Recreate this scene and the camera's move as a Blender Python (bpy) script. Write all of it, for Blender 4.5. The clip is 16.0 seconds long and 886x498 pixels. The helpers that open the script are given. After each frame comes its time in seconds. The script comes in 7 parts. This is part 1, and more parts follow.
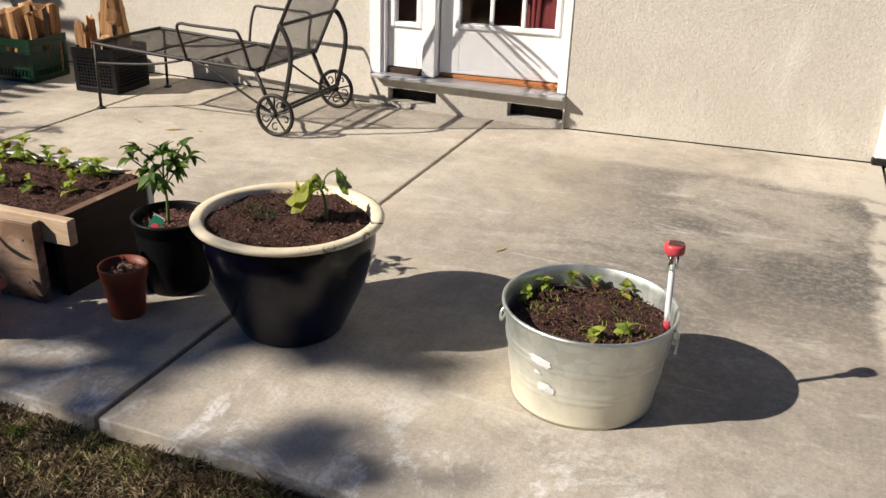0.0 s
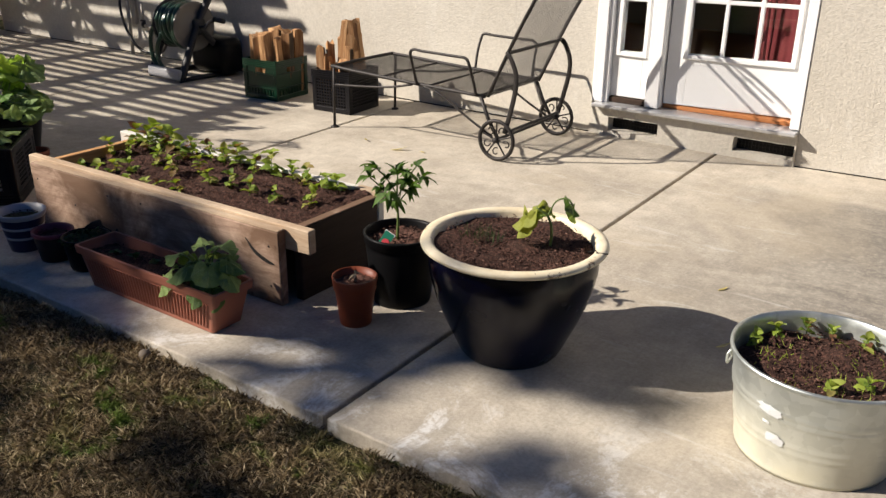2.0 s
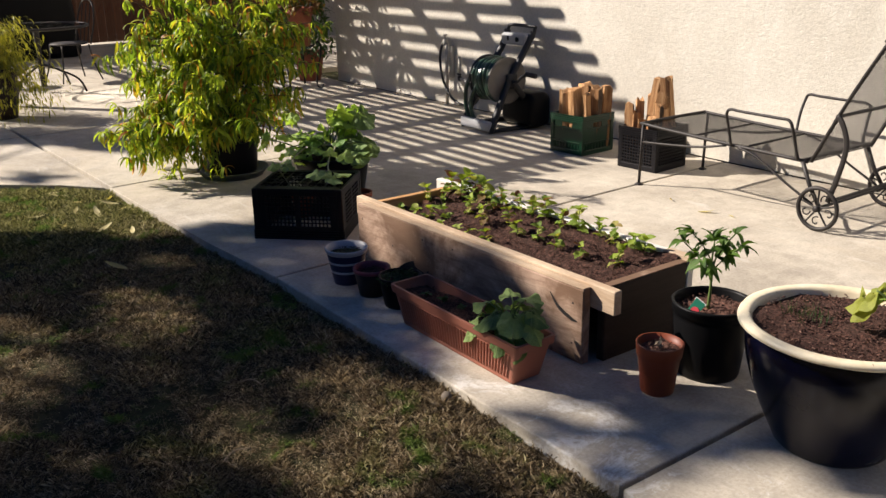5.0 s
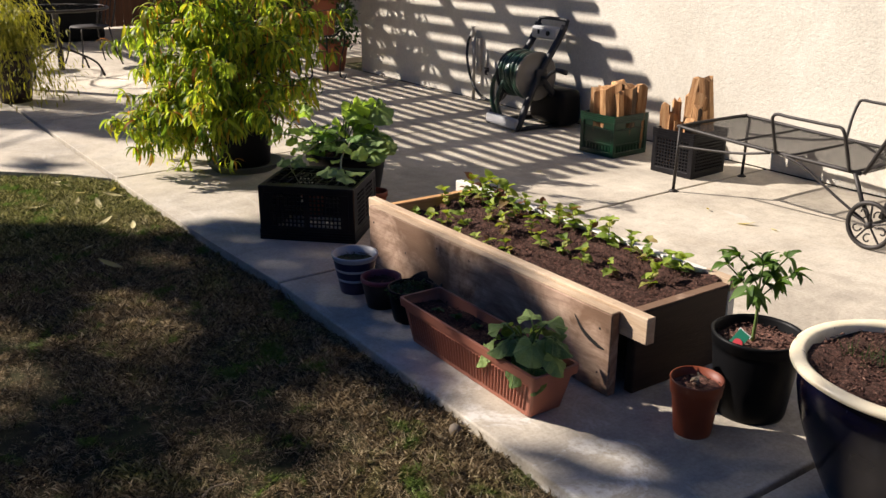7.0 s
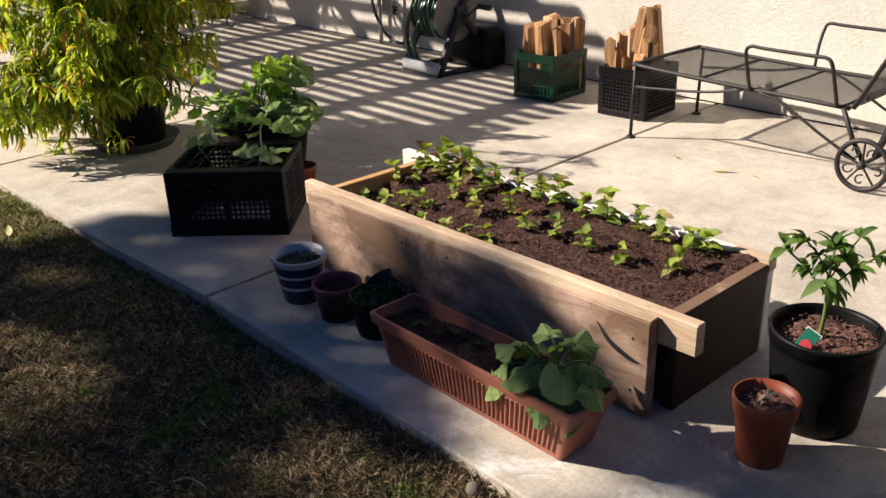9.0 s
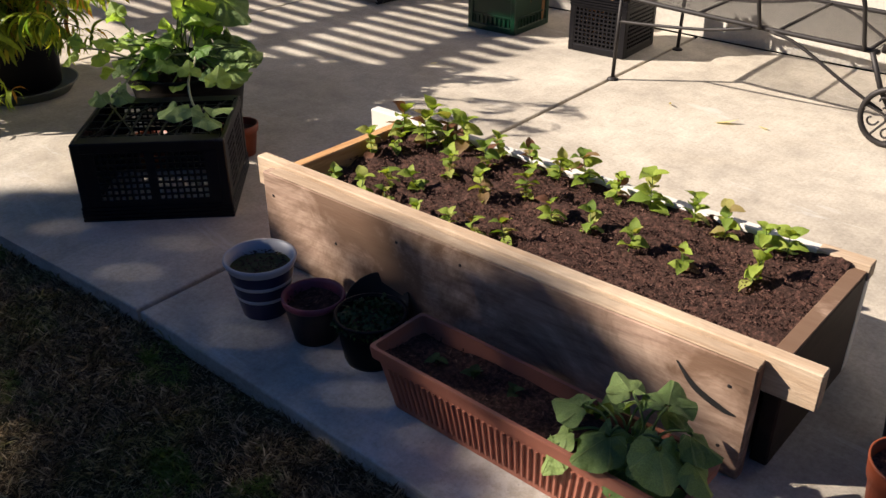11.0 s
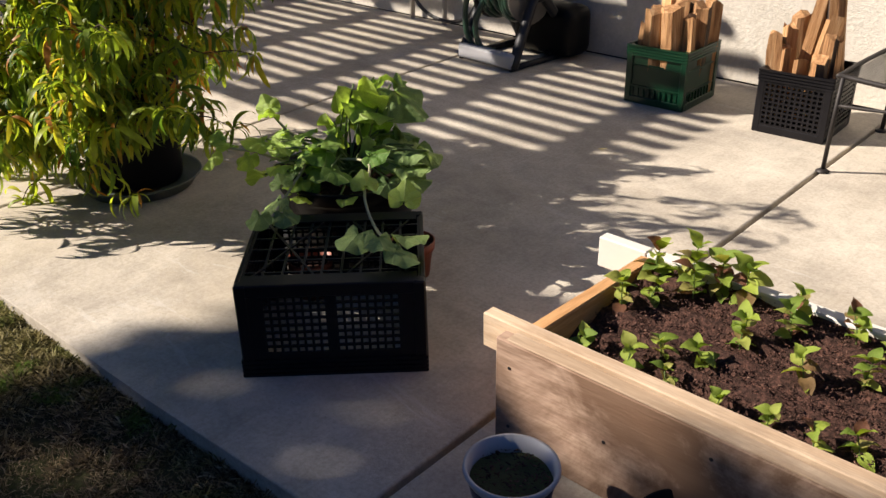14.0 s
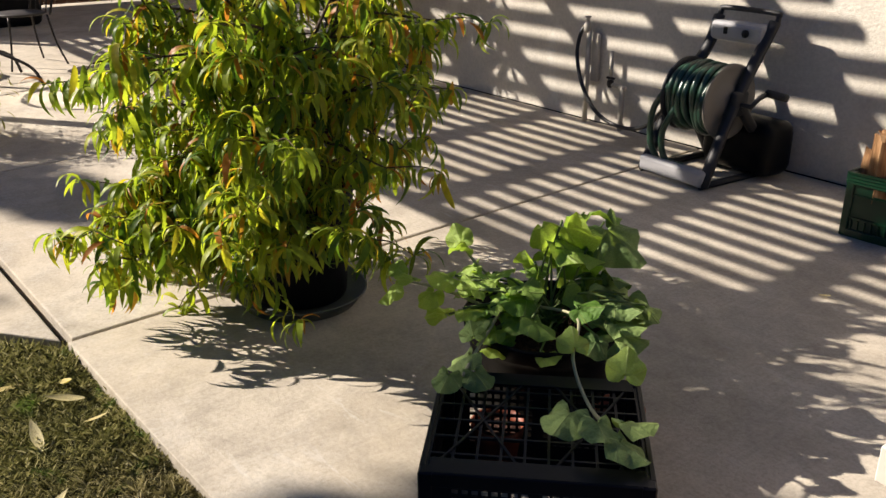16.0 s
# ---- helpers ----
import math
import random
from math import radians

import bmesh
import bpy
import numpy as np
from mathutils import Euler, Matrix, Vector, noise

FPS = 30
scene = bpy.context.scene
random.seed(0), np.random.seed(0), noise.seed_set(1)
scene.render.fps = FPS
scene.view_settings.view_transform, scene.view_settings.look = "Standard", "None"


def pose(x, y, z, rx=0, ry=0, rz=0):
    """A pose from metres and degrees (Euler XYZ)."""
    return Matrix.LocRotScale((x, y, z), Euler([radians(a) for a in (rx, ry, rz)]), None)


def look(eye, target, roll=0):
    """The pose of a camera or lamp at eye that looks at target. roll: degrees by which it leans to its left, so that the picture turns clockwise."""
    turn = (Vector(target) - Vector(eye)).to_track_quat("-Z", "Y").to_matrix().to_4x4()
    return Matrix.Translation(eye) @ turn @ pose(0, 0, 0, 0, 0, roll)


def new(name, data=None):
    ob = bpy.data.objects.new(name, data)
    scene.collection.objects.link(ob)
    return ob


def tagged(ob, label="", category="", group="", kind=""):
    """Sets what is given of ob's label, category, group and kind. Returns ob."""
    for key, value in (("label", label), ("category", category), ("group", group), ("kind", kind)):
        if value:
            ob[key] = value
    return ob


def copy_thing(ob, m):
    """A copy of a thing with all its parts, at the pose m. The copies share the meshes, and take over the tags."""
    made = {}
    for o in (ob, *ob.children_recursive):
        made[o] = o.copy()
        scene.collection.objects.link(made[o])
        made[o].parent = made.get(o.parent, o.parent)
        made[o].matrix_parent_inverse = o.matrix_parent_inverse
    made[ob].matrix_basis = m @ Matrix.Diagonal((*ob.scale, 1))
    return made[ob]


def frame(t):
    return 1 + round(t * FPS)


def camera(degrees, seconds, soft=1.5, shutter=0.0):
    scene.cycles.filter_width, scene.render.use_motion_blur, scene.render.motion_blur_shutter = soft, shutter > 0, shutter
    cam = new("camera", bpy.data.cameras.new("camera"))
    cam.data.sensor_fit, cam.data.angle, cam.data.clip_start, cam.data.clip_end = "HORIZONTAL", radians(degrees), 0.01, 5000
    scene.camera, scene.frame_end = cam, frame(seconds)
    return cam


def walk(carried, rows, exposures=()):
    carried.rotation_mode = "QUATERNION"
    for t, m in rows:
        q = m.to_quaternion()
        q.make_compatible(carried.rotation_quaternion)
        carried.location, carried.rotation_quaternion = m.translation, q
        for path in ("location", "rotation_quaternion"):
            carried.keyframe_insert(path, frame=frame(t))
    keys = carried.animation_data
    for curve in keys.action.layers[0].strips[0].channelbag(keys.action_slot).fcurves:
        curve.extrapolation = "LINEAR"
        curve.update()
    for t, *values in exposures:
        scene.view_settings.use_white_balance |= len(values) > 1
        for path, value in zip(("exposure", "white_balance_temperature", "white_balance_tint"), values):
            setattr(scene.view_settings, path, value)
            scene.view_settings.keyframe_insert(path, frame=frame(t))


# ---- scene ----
cam = camera(53.6, 16.0)
PATH = [
    (0, (-0.047, 0.306, 1.404), (-0.707, 2.014, 0.599), 2.0),
    (0.5, (-0.055, 0.291, 1.408), (-0.797, 1.974, 0.622), 1.7),
    (1, (-0.078, 0.278, 1.407), (-0.933, 1.912, 0.633), 1.3),
    (1.5, (-0.095, 0.266, 1.412), (-1.044, 1.85, 0.644), 1.0),
    (2, (-0.116, 0.248, 1.414), (-1.176, 1.764, 0.653), 0.7),
    (2.5, (-0.136, 0.243, 1.415), (-1.308, 1.683, 0.672), 0.3),
    (3, (-0.157, 0.247, 1.411), (-1.416, 1.622, 0.687), 0.1),
    (3.5, (-0.166, 0.237, 1.416), (-1.504, 1.545, 0.711), -0.3),
    (4, (-0.183, 0.229, 1.415), (-1.602, 1.457, 0.724), -0.7),
    (4.5, (-0.193, 0.218, 1.421), (-1.67, 1.385, 0.747), -1.0),
    (5, (-0.213, 0.211, 1.427), (-1.749, 1.315, 0.777), -1.1),
    (7.5, (-0.555, 0.5, 1.384), (-2.119, 1.549, 0.711), -0.0),
    (8, (-0.694, 0.554, 1.381), (-2.197, 1.627, 0.612), 0.4),
    (8.5, (-0.911, 0.564, 1.37), (-2.337, 1.723, 0.58), -0.8),
    (11, (-1.789, 0.849, 1.326), (-2.946, 2.15, 0.342), -0.3),
    (11.5, (-1.924, 0.86, 1.308), (-2.999, 2.189, 0.27), 0.9),
    (12, (-2.069, 0.919, 1.329), (-3.177, 2.23, 0.302), -0.9),
    (12.5, (-2.197, 0.966, 1.334), (-3.354, 2.26, 0.341), -0.1),
    (13, (-2.327, 0.991, 1.35), (-3.521, 2.264, 0.375), 1.1),
    (13.5, (-2.522, 0.985, 1.353), (-3.728, 2.282, 0.423), -0.7),
    (14, (-2.648, 0.988, 1.343), (-3.892, 2.256, 0.425), -1.1),
    (14.5, (-2.759, 1.076, 1.346), (-4.089, 2.287, 0.471), -1.2),
    (15, (-2.855, 1.142, 1.342), (-4.299, 2.274, 0.547), 0.2),
    (15.5, (-2.968, 1.149, 1.339), (-4.452, 2.242, 0.562), 0.9),
    (16, (-3.131, 1.124, 1.359), (-4.612, 2.238, 0.608), -0.3),
]
walk(cam, [(t, look(eye, target, roll)) for t, eye, target, roll in PATH], [(0, 0.70, 6500, 10), (2, 0.74, 6500, 10), (4, 0.92, 6520, 11), (8, 1.08, 6550, 12), (12, 1.12, 6600, 13), (16, 1.02, 6650, 11)])

# ---- world, sun ----
SUN_X, SUN_Y = 1.20, 0.905
SUN = Vector((SUN_X, SUN_Y, -1.0)).normalized()
world = bpy.data.worlds.new("world")
scene.world = world
world.use_nodes = True
wn = world.node_tree
sky = wn.nodes.new("ShaderNodeTexSky")
sky.sky_type, sky.sun_disc = "NISHITA", False
sky.air_density, sky.dust_density, sky.ozone_density = 1.3, 0.3, 7.0
sky.sun_elevation, sky.sun_rotation = radians(33.6), math.atan2(-SUN_X, -SUN_Y)
tint = wn.nodes.new("ShaderNodeMix")
tint.data_type, tint.blend_type = "RGBA", "MULTIPLY"
tint.inputs[0].default_value, tint.inputs[7].default_value = 1.0, (0.73, 0.92, 1.32, 1)
wn.links.new(sky.outputs[0], tint.inputs[6])
wn.links.new(tint.outputs[2], wn.nodes["Background"].inputs[0])
wn.nodes["Background"].inputs[1].default_value = 0.021
sun = new("sun", bpy.data.lights.new("sun", "SUN"))
sun.data.energy, sun.data.angle, sun.data.color = 5.0, radians(0.55), (1.0, 0.91, 0.81)
sun.matrix_world = look((0, 0, 20), Vector((0, 0, 20)) + SUN)


# ---- materials ----
class Mat:
    """A node material under construction: short calls for the nodes used most."""

    def __init__(self, name, rough=0.8, metal=0.0, spec=0.4):
        self.m = bpy.data.materials.new(name)
        self.m.use_nodes = True
        self.t = self.m.node_tree
        self.b = self.t.nodes["Principled BSDF"]
        self.b.inputs["Roughness"].default_value = rough
        self.b.inputs["Metallic"].default_value = metal
        self.b.inputs["Specular IOR Level"].default_value = spec
        self.co = self.t.nodes.new("ShaderNodeTexCoord").outputs["Object"]

    def node(self, kind):
        return self.t.nodes.new(kind)

    def link(self, a, b):
        self.t.links.new(a, b)

    def world_co(self):
        self.co = self.node("ShaderNodeNewGeometry").outputs["Position"]
        return self

    def noise(self, scale, detail=4.0, rough=0.55, stretch=None, distort=0.0):
        n = self.node("ShaderNodeTexNoise")
        n.inputs["Scale"].default_value, n.inputs["Detail"].default_value = scale, detail
        n.inputs["Roughness"].default_value, n.inputs["Distortion"].default_value = rough, distort
        src = self.co
        if stretch:
            p = self.node("ShaderNodeMapping")
            p.inputs["Scale"].default_value = stretch
            self.link(src, p.inputs["Vector"])
            src = p.outputs[0]
        self.link(src, n.inputs["Vector"])
        return n.outputs["Fac"]

    def voronoi(self, scale, feature="F1", out="Distance"):
        n = self.node("ShaderNodeTexVoronoi")
        n.feature = feature
        n.inputs["Scale"].default_value = scale
        self.link(self.co, n.inputs["Vector"])
        return n.outputs[out]

    def ramp(self, fac, *stops):
        n = self.node("ShaderNodeValToRGB")
        el = n.color_ramp.elements
        while len(el) < len(stops):
            el.new(0.5)
        for e, (p, c) in zip(el, stops):
            e.position = p
            e.color = (*c, 1) if isinstance(c, tuple) else (c, c, c, 1)
        self.link(fac, n.inputs[0])
        return n.outputs[0]

    def mix(self, fac, a, b, kind="MIX"):
        n = self.node("ShaderNodeMix")
        n.data_type, n.blend_type = "RGBA", kind
        for i, v in ((0, fac), (6, a), (7, b)):
            if isinstance(v, (int, float)):
                n.inputs[i].default_value = v
            elif isinstance(v, tuple):
                n.inputs[i].default_value = (*v, 1)
            else:
                self.link(v, n.inputs[i])
        return n.outputs[2]

    def math(self, op, a, b=None, c=None):
        n = self.node("ShaderNodeMath")
        n.operation = op
        for i, v in enumerate((a, b, c)):
            if isinstance(v, (int, float)):
                n.inputs[i].default_value = v
            elif v is not None:
                self.link(v, n.inputs[i])
        return n.outputs[0]

    def color(self, c):
        if isinstance(c, tuple):
            self.b.inputs["Base Color"].default_value = (*c, 1)
        else:
            self.link(c, self.b.inputs["Base Color"])
        return self

    def rough(self, r):
        self.link(r, self.b.inputs["Roughness"])
        return self

    def bump(self, h, strength=0.3, dist=0.01):
        n = self.node("ShaderNodeBump")
        n.inputs["Strength"].default_value, n.inputs["Distance"].default_value = strength, dist
        self.link(h, n.inputs["Height"])
        last = self.b.inputs["Normal"]
        if last.links:
            self.link(last.links[0].from_socket, n.inputs["Normal"])
        self.link(n.outputs[0], last)
        return self

    def random(self):
        return self.node("ShaderNodeObjectInfo").outputs["Random"]

    def island(self):
        return self.node("ShaderNodeNewGeometry").outputs["Random Per Island"]

    def thin(self, color, amount=0.35):
        """Lets light through, as a leaf does."""
        tr = self.node("ShaderNodeBsdfTranslucent")
        mx = self.node("ShaderNodeMixShader")
        mx.inputs[0].default_value = amount
        if isinstance(color, tuple):
            tr.inputs[0].default_value = (*color, 1)
        else:
            self.link(color, tr.inputs[0])
        self.link(self.b.outputs[0], mx.inputs[1])
        self.link(tr.outputs[0], mx.inputs[2])
        self.link(mx.outputs[0], self.t.nodes["Material Output"].inputs[0])
        return self


def plain(name, c, rough=0.6, metal=0.0, vary=0.25, scale=30.0, bump=0.1, spec=0.4):
    m = Mat(name, rough, metal, spec)
    d = tuple(v * (1 - vary) for v in c)
    e = tuple(min(1, v * (1 + vary)) for v in c)
    f = m.noise(scale)
    m.color(m.mix(m.ramp(m.noise(scale * 0.12, 3), (0.35, 0.0), (0.7, 1.0)), m.mix(f, d, c), m.mix(f, c, e)))
    if bump:
        m.bump(m.noise(scale * 4), bump, 0.003)
    return m.m


def concrete():
    m = Mat("concrete", 0.85, 0, 0.3).world_co()
    p = m.node("ShaderNodeSeparateXYZ")
    m.link(m.co, p.inputs[0])
    px, py = p.outputs[0], p.outputs[1]
    blot = m.ramp(m.noise(1.6, 7, 0.66, None, 0.5), (0.3, (0.355, 0.315, 0.255)), (0.5, (0.51, 0.455, 0.37)), (0.7, (0.65, 0.59, 0.485)))
    mottle = m.ramp(m.noise(11, 6, 0.7, None, 0.4), (0.32, 0.74), (0.6, 1.0))
    fine = m.ramp(m.noise(75, 5, 0.75), (0.3, (0.72, 0.71, 0.7)), (0.58, (1.0, 1.0, 1.0)))
    broom = m.ramp(m.noise(26, 3, 0.6, (3.2, 0.16, 1.0), 0.15), (0.36, 0.93), (0.6, 1.0))
    c = m.mix(0.85, m.mix(0.9, m.mix(0.7, blot, mottle, "MULTIPLY"), fine, "MULTIPLY"), broom, "MULTIPLY")
    # dark speckled weathering in front of the wall, with a cleaner strip along its foot
    wob = m.math("MULTIPLY_ADD", m.noise(1.7, 5, 0.65, None, 0.8), 0.7, -0.35)
    east = m.ramp(m.math("MULTIPLY_ADD", m.math("ADD", px, wob), 0.5, 0.85), (0.05, 0.0), (0.75, 1.0))
    band = m.math("MULTIPLY_ADD", m.math("ADD", py, m.math("MULTIPLY", wob, 0.4)), -9.0, 43.2)
    band = m.ramp(band, (0.0, 0.0), (1.0, 1.0))
    south = m.ramp(m.math("MULTIPLY_ADD", m.math("ADD", py, wob), 0.6, -1.15), (0.0, 0.15), (1.0, 1.0))
    speck = m.ramp(m.noise(34, 6, 0.8), (0.36, 0.5), (0.54, 1.0))
    w = m.math("MULTIPLY", m.math("MULTIPLY", m.math("MULTIPLY", east, band), south), speck)
    patch = m.ramp(m.noise(1.3, 6, 0.68, (0.7, 1.0, 1.0), 1.0), (0.38, 0.45), (0.52, 1.0))
    c = m.mix(m.math("MULTIPLY", m.math("MULTIPLY", w, patch), 0.97), c, (0.1, 0.094, 0.085))
    # a pale run across the weathering
    run = m.math("SUBTRACT", 1.0, m.math("MULTIPLY", m.math("ABSOLUTE", m.math("SUBTRACT", m.math("MULTIPLY_ADD", wob, 0.35, px), 0.47)), 11.0))
    run = m.math("MULTIPLY", m.ramp(run, (0.1, 0.0), (0.5, 1.0)), m.ramp(m.noise(4.5, 5, 0.7), (0.38, 0.1), (0.5, 1.0)))
    c = m.mix(m.math("MULTIPLY", run, 0.9), c, (0.5, 0.46, 0.38))
    # pale lime bloom and flaking towards the lawn edge
    front = m.ramp(m.math("MULTIPLY_ADD", py, -1.5, 3.75), (0.2, 0.0), (0.8, 1.0))
    bloom = m.ramp(m.noise(2.6, 8, 0.76, (1.3, 1.0, 1.0), 0.8), (0.5, 0.0), (0.57, 1.0))
    flake = m.ramp(m.noise(28, 6, 0.75), (0.4, 0.1), (0.52, 1.0))
    c = m.mix(m.math("MULTIPLY", m.math("MULTIPLY", m.math("MULTIPLY", m.math("MULTIPLY", front, m.ramp(m.math("MULTIPLY_ADD", px, 0.5, 1.6), (0.0, 0.12), (0.7, 1.0))), bloom), flake), 0.8), c, (0.72, 0.71, 0.68))
    # tan splashes and scuffs
    tan = m.ramp(m.noise(0.7, 5, 0.6, None, 1.5), (0.52, 0.0), (0.68, 1.0))
    c = m.mix(m.math("MULTIPLY", tan, 0.3), c, (0.5, 0.42, 0.3))
    scuff = m.ramp(m.noise(5, 6, 0.7, (0.35, 1.6, 1.0), 0.8), (0.6, 0.0), (0.68, 1.0))
    c = m.mix(m.math("MULTIPLY", scuff, 0.35), c, (0.62, 0.6, 0.55))
    dots = m.ramp(m.voronoi(26), (0.045, 1.0), (0.075, 0.0))
    c = m.mix(m.math("MULTIPLY", dots, 0.4), c, (0.16, 0.14, 0.12))
    m.color(c)
    m.bump(m.noise(120, 5, 0.7), 0.4, 0.004)
    m.bump(m.noise(7, 5, 0.6), 0.22, 0.012)
    return m.m


def stucco():
    m = Mat("stucco", 0.95, 0, 0.2).world_co()
    a = m.ramp(m.noise(0.8, 5, 0.6), (0.35, (0.54, 0.50, 0.425)), (0.65, (0.635, 0.595, 0.515)))
    b = m.ramp(m.noise(60, 5, 0.7), (0.35, 0.74), (0.6, 1.0))
    c = m.mix(0.6, a, b, "MULTIPLY")
    streak = m.ramp(m.noise(2.2, 6, 0.72, (1.6, 1.0, 0.6), 0.7), (0.54, 0.0), (0.7, 1.0))
    m.color(m.mix(m.math("MULTIPLY", streak, 0.4), c, (0.71, 0.685, 0.62)))
    m.bump(m.noise(70, 4, 0.65), 0.42, 0.010)
    m.bump(m.noise(190, 3, 0.6), 0.3, 0.004)
    m.bump(m.noise(6, 4, 0.6), 0.18, 0.015)
    return m.m


def soil_mat(name="soil", dark=1.0):
    m = Mat(name, 0.95, 0, 0.15)
    f = m.ramp(m.noise(85, 6, 0.75), (0.32, (0.014 * dark, 0.008 * dark, 0.006 * dark)), (0.5, (0.055 * dark, 0.029 * dark, 0.022 * dark)), (0.68, (0.15 * dark, 0.072 * dark, 0.052 * dark)))
    m.color(f)
    m.bump(m.noise(60, 6, 0.75), 0.9, 0.012)
    return m.m


def chips_mat():
    m = Mat("bark_chips", 0.9, 0, 0.2)
    m.color(m.ramp(m.island(), (0.0, (0.025, 0.013, 0.01)), (0.45, (0.075, 0.038, 0.028)), (0.9, (0.12, 0.06, 0.044)), (1.0, (0.2, 0.115, 0.085))))
    return m.m


def wood(name, light, dark, along=(1.0, 14.0, 14.0), weather=0.0, scale=3.0):
    m = Mat(name, 0.75, 0, 0.25)
    g = m.noise(scale, 6, 0.65, along, 0.6)
    c = m.ramp(g, (0.3, dark), (0.62, light))
    fine = m.ramp(m.noise(scale * 7, 4, 0.6, along), (0.35, 0.7), (0.65, 1.0))
    c = m.mix(0.7, c, fine, "MULTIPLY")
    if weather:
        w = m.ramp(m.noise(2.6, 6, 0.7, None, 0.8), (0.37, 0.0), (0.55, 1.0))
        c = m.mix(m.math("MULTIPLY", w, weather), c, (0.15, 0.085, 0.05))
        knot = m.ramp(m.voronoi(7.5), (0.03, 1.0), (0.09, 0.0))
        c = m.mix(m.math("MULTIPLY", knot, 0.55), c, (0.07, 0.04, 0.025))
    v = m.math("MULTIPLY_ADD", m.random(), 0.35, 0.82)
    c = m.mix(1.0, c, v, "MULTIPLY")
    m.color(c)
    m.bump(m.noise(scale * 7, 4, 0.6, along), 0.35, 0.004)
    return m.m


def leaf_mat(name, dark, light, tip=None, rough=0.55, glow=0.3, per="random", at=(0.65, 0.86, 0.95), veins=0.0):
    m = Mat(name, rough, 0, 0.28)
    r = m.island() if per == "island" else m.random()
    stops = [(0.0, dark), (at[0], light)]
    if tip:
        stops += [(at[1], tip[0]), (at[2], tip[1])]
    c = m.ramp(r, *stops)
    vein = m.ramp(m.noise(40, 4, 0.65), (0.35, 0.78), (0.62, 1.08))
    c = m.mix(1.0, c, vein, "MULTIPLY")
    if veins:
        # pale ribs that fan out from the stalk
        p = m.node("ShaderNodeSeparateXYZ")
        m.link(m.co, p.inputs[0])
        turn = m.math("ARCTAN2", p.outputs[0], m.math("SUBTRACT", p.outputs[1], 0.02))
        rib = m.ramp(m.math("ABSOLUTE", m.math("SINE", m.math("MULTIPLY", turn, 3.6))), (0.0, 1.0), (0.2, 0.0))
        c = m.mix(m.math("MULTIPLY", rib, veins), c, (0.42, 0.5, 0.2))
        m.bump(rib, 0.5, 0.02)
        m.bump(m.noise(5, 2), 0.3, 0.04)
    m.color(c)
    m.bump(m.noise(70, 3), 0.35, 0.004)
    m.thin(m.mix(1.0, c, (1.7, 1.7, 0.75), "MULTIPLY"), glow)
    return m.m


def grass_mat():
    m = Mat("grass_blades", 0.6, 0, 0.25).world_co()
    dry = m.ramp(m.noise(2.4, 6, 0.75, None, 0.6), (0.3, 0.0), (0.46, 1.0))
    g = m.ramp(m.island(), (0.0, (0.026, 0.034, 0.009)), (0.5, (0.175, 0.2, 0.046)), (0.85, (0.33, 0.34, 0.1)), (1.0, (0.5, 0.48, 0.2)))
    s = m.ramp(m.island(), (0.0, (0.036, 0.025, 0.013)), (0.5, (0.2, 0.145, 0.08)), (0.82, (0.37, 0.285, 0.165)), (1.0, (0.55, 0.45, 0.29)))
    p = m.node("ShaderNodeSeparateXYZ")
    m.link(m.co, p.inputs[0])
    worn = m.ramp(m.math("MULTIPLY_ADD", p.outputs[0], 0.8, 4.6), (0.35, 0.35), (1.0, 1.0))
    tuft = m.ramp(m.noise(5.5, 4, 0.6, None, 0.4), (0.56, 0.0), (0.64, 1.0))
    g = m.mix(tuft, g, (0.12, 0.21, 0.03))
    c = m.mix(m.math("MULTIPLY", m.math("MULTIPLY", dry, worn), m.math("SUBTRACT", 1.0, m.math("MULTIPLY", tuft, 0.8))), g, s)
    m.color(c)
    m.thin(c, 0.3)
    return m.m


def lawn_mat():
    m = Mat("lawn_soil", 0.95, 0, 0.15).world_co()
    a = m.ramp(m.noise(30, 6, 0.75), (0.3, (0.022, 0.015, 0.009)), (0.6, (0.085, 0.06, 0.034)), (0.75, (0.2, 0.15, 0.09)))
    b = m.ramp(m.noise(22, 6, 0.75), (0.3, (0.022, 0.025, 0.009)), (0.7, (0.085, 0.09, 0.032)))
    m.color(m.mix(m.ramp(m.noise(1.5, 5, 0.7, None, 0.5), (0.4, 0.0), (0.62, 1.0)), b, a))
    m.bump(m.noise(60, 6, 0.75), 0.9, 0.02)
    return m.m


def galvanized():
    m = Mat("galvanized_steel", 0.42, 0.85, 0.5)
    sp = m.voronoi(38, "F1", "Color")
    g = m.node("ShaderNodeRGBToBW")
    m.link(sp, g.inputs[0])
    c = m.ramp(g.outputs[0], (0.2, (0.5, 0.53, 0.5)), (0.8, (0.59, 0.62, 0.59)))
    p = m.node("ShaderNodeSeparateXYZ")
    m.link(m.co, p.inputs[0])
    lime = m.math("MULTIPLY", m.ramp(p.outputs[2], (0.02, 1.0), (0.25, 0.0)), m.ramp(m.noise(9, 5, 0.7), (0.25, 0.6), (0.55, 1.0)))
    c = m.mix(m.math("MULTIPLY", lime, 0.85), c, (0.66, 0.62, 0.46))
    m.color(c)
    mix = m.math("SUBTRACT", 0.85, m.math("MULTIPLY", lime, 0.7))
    m.link(mix, m.b.inputs["Metallic"])
    m.rough(m.ramp(m.noise(14, 4, 0.6), (0.3, 0.32), (0.7, 0.55)))
    m.bump(m.noise(11, 3), 0.12, 0.01)
    return m.m


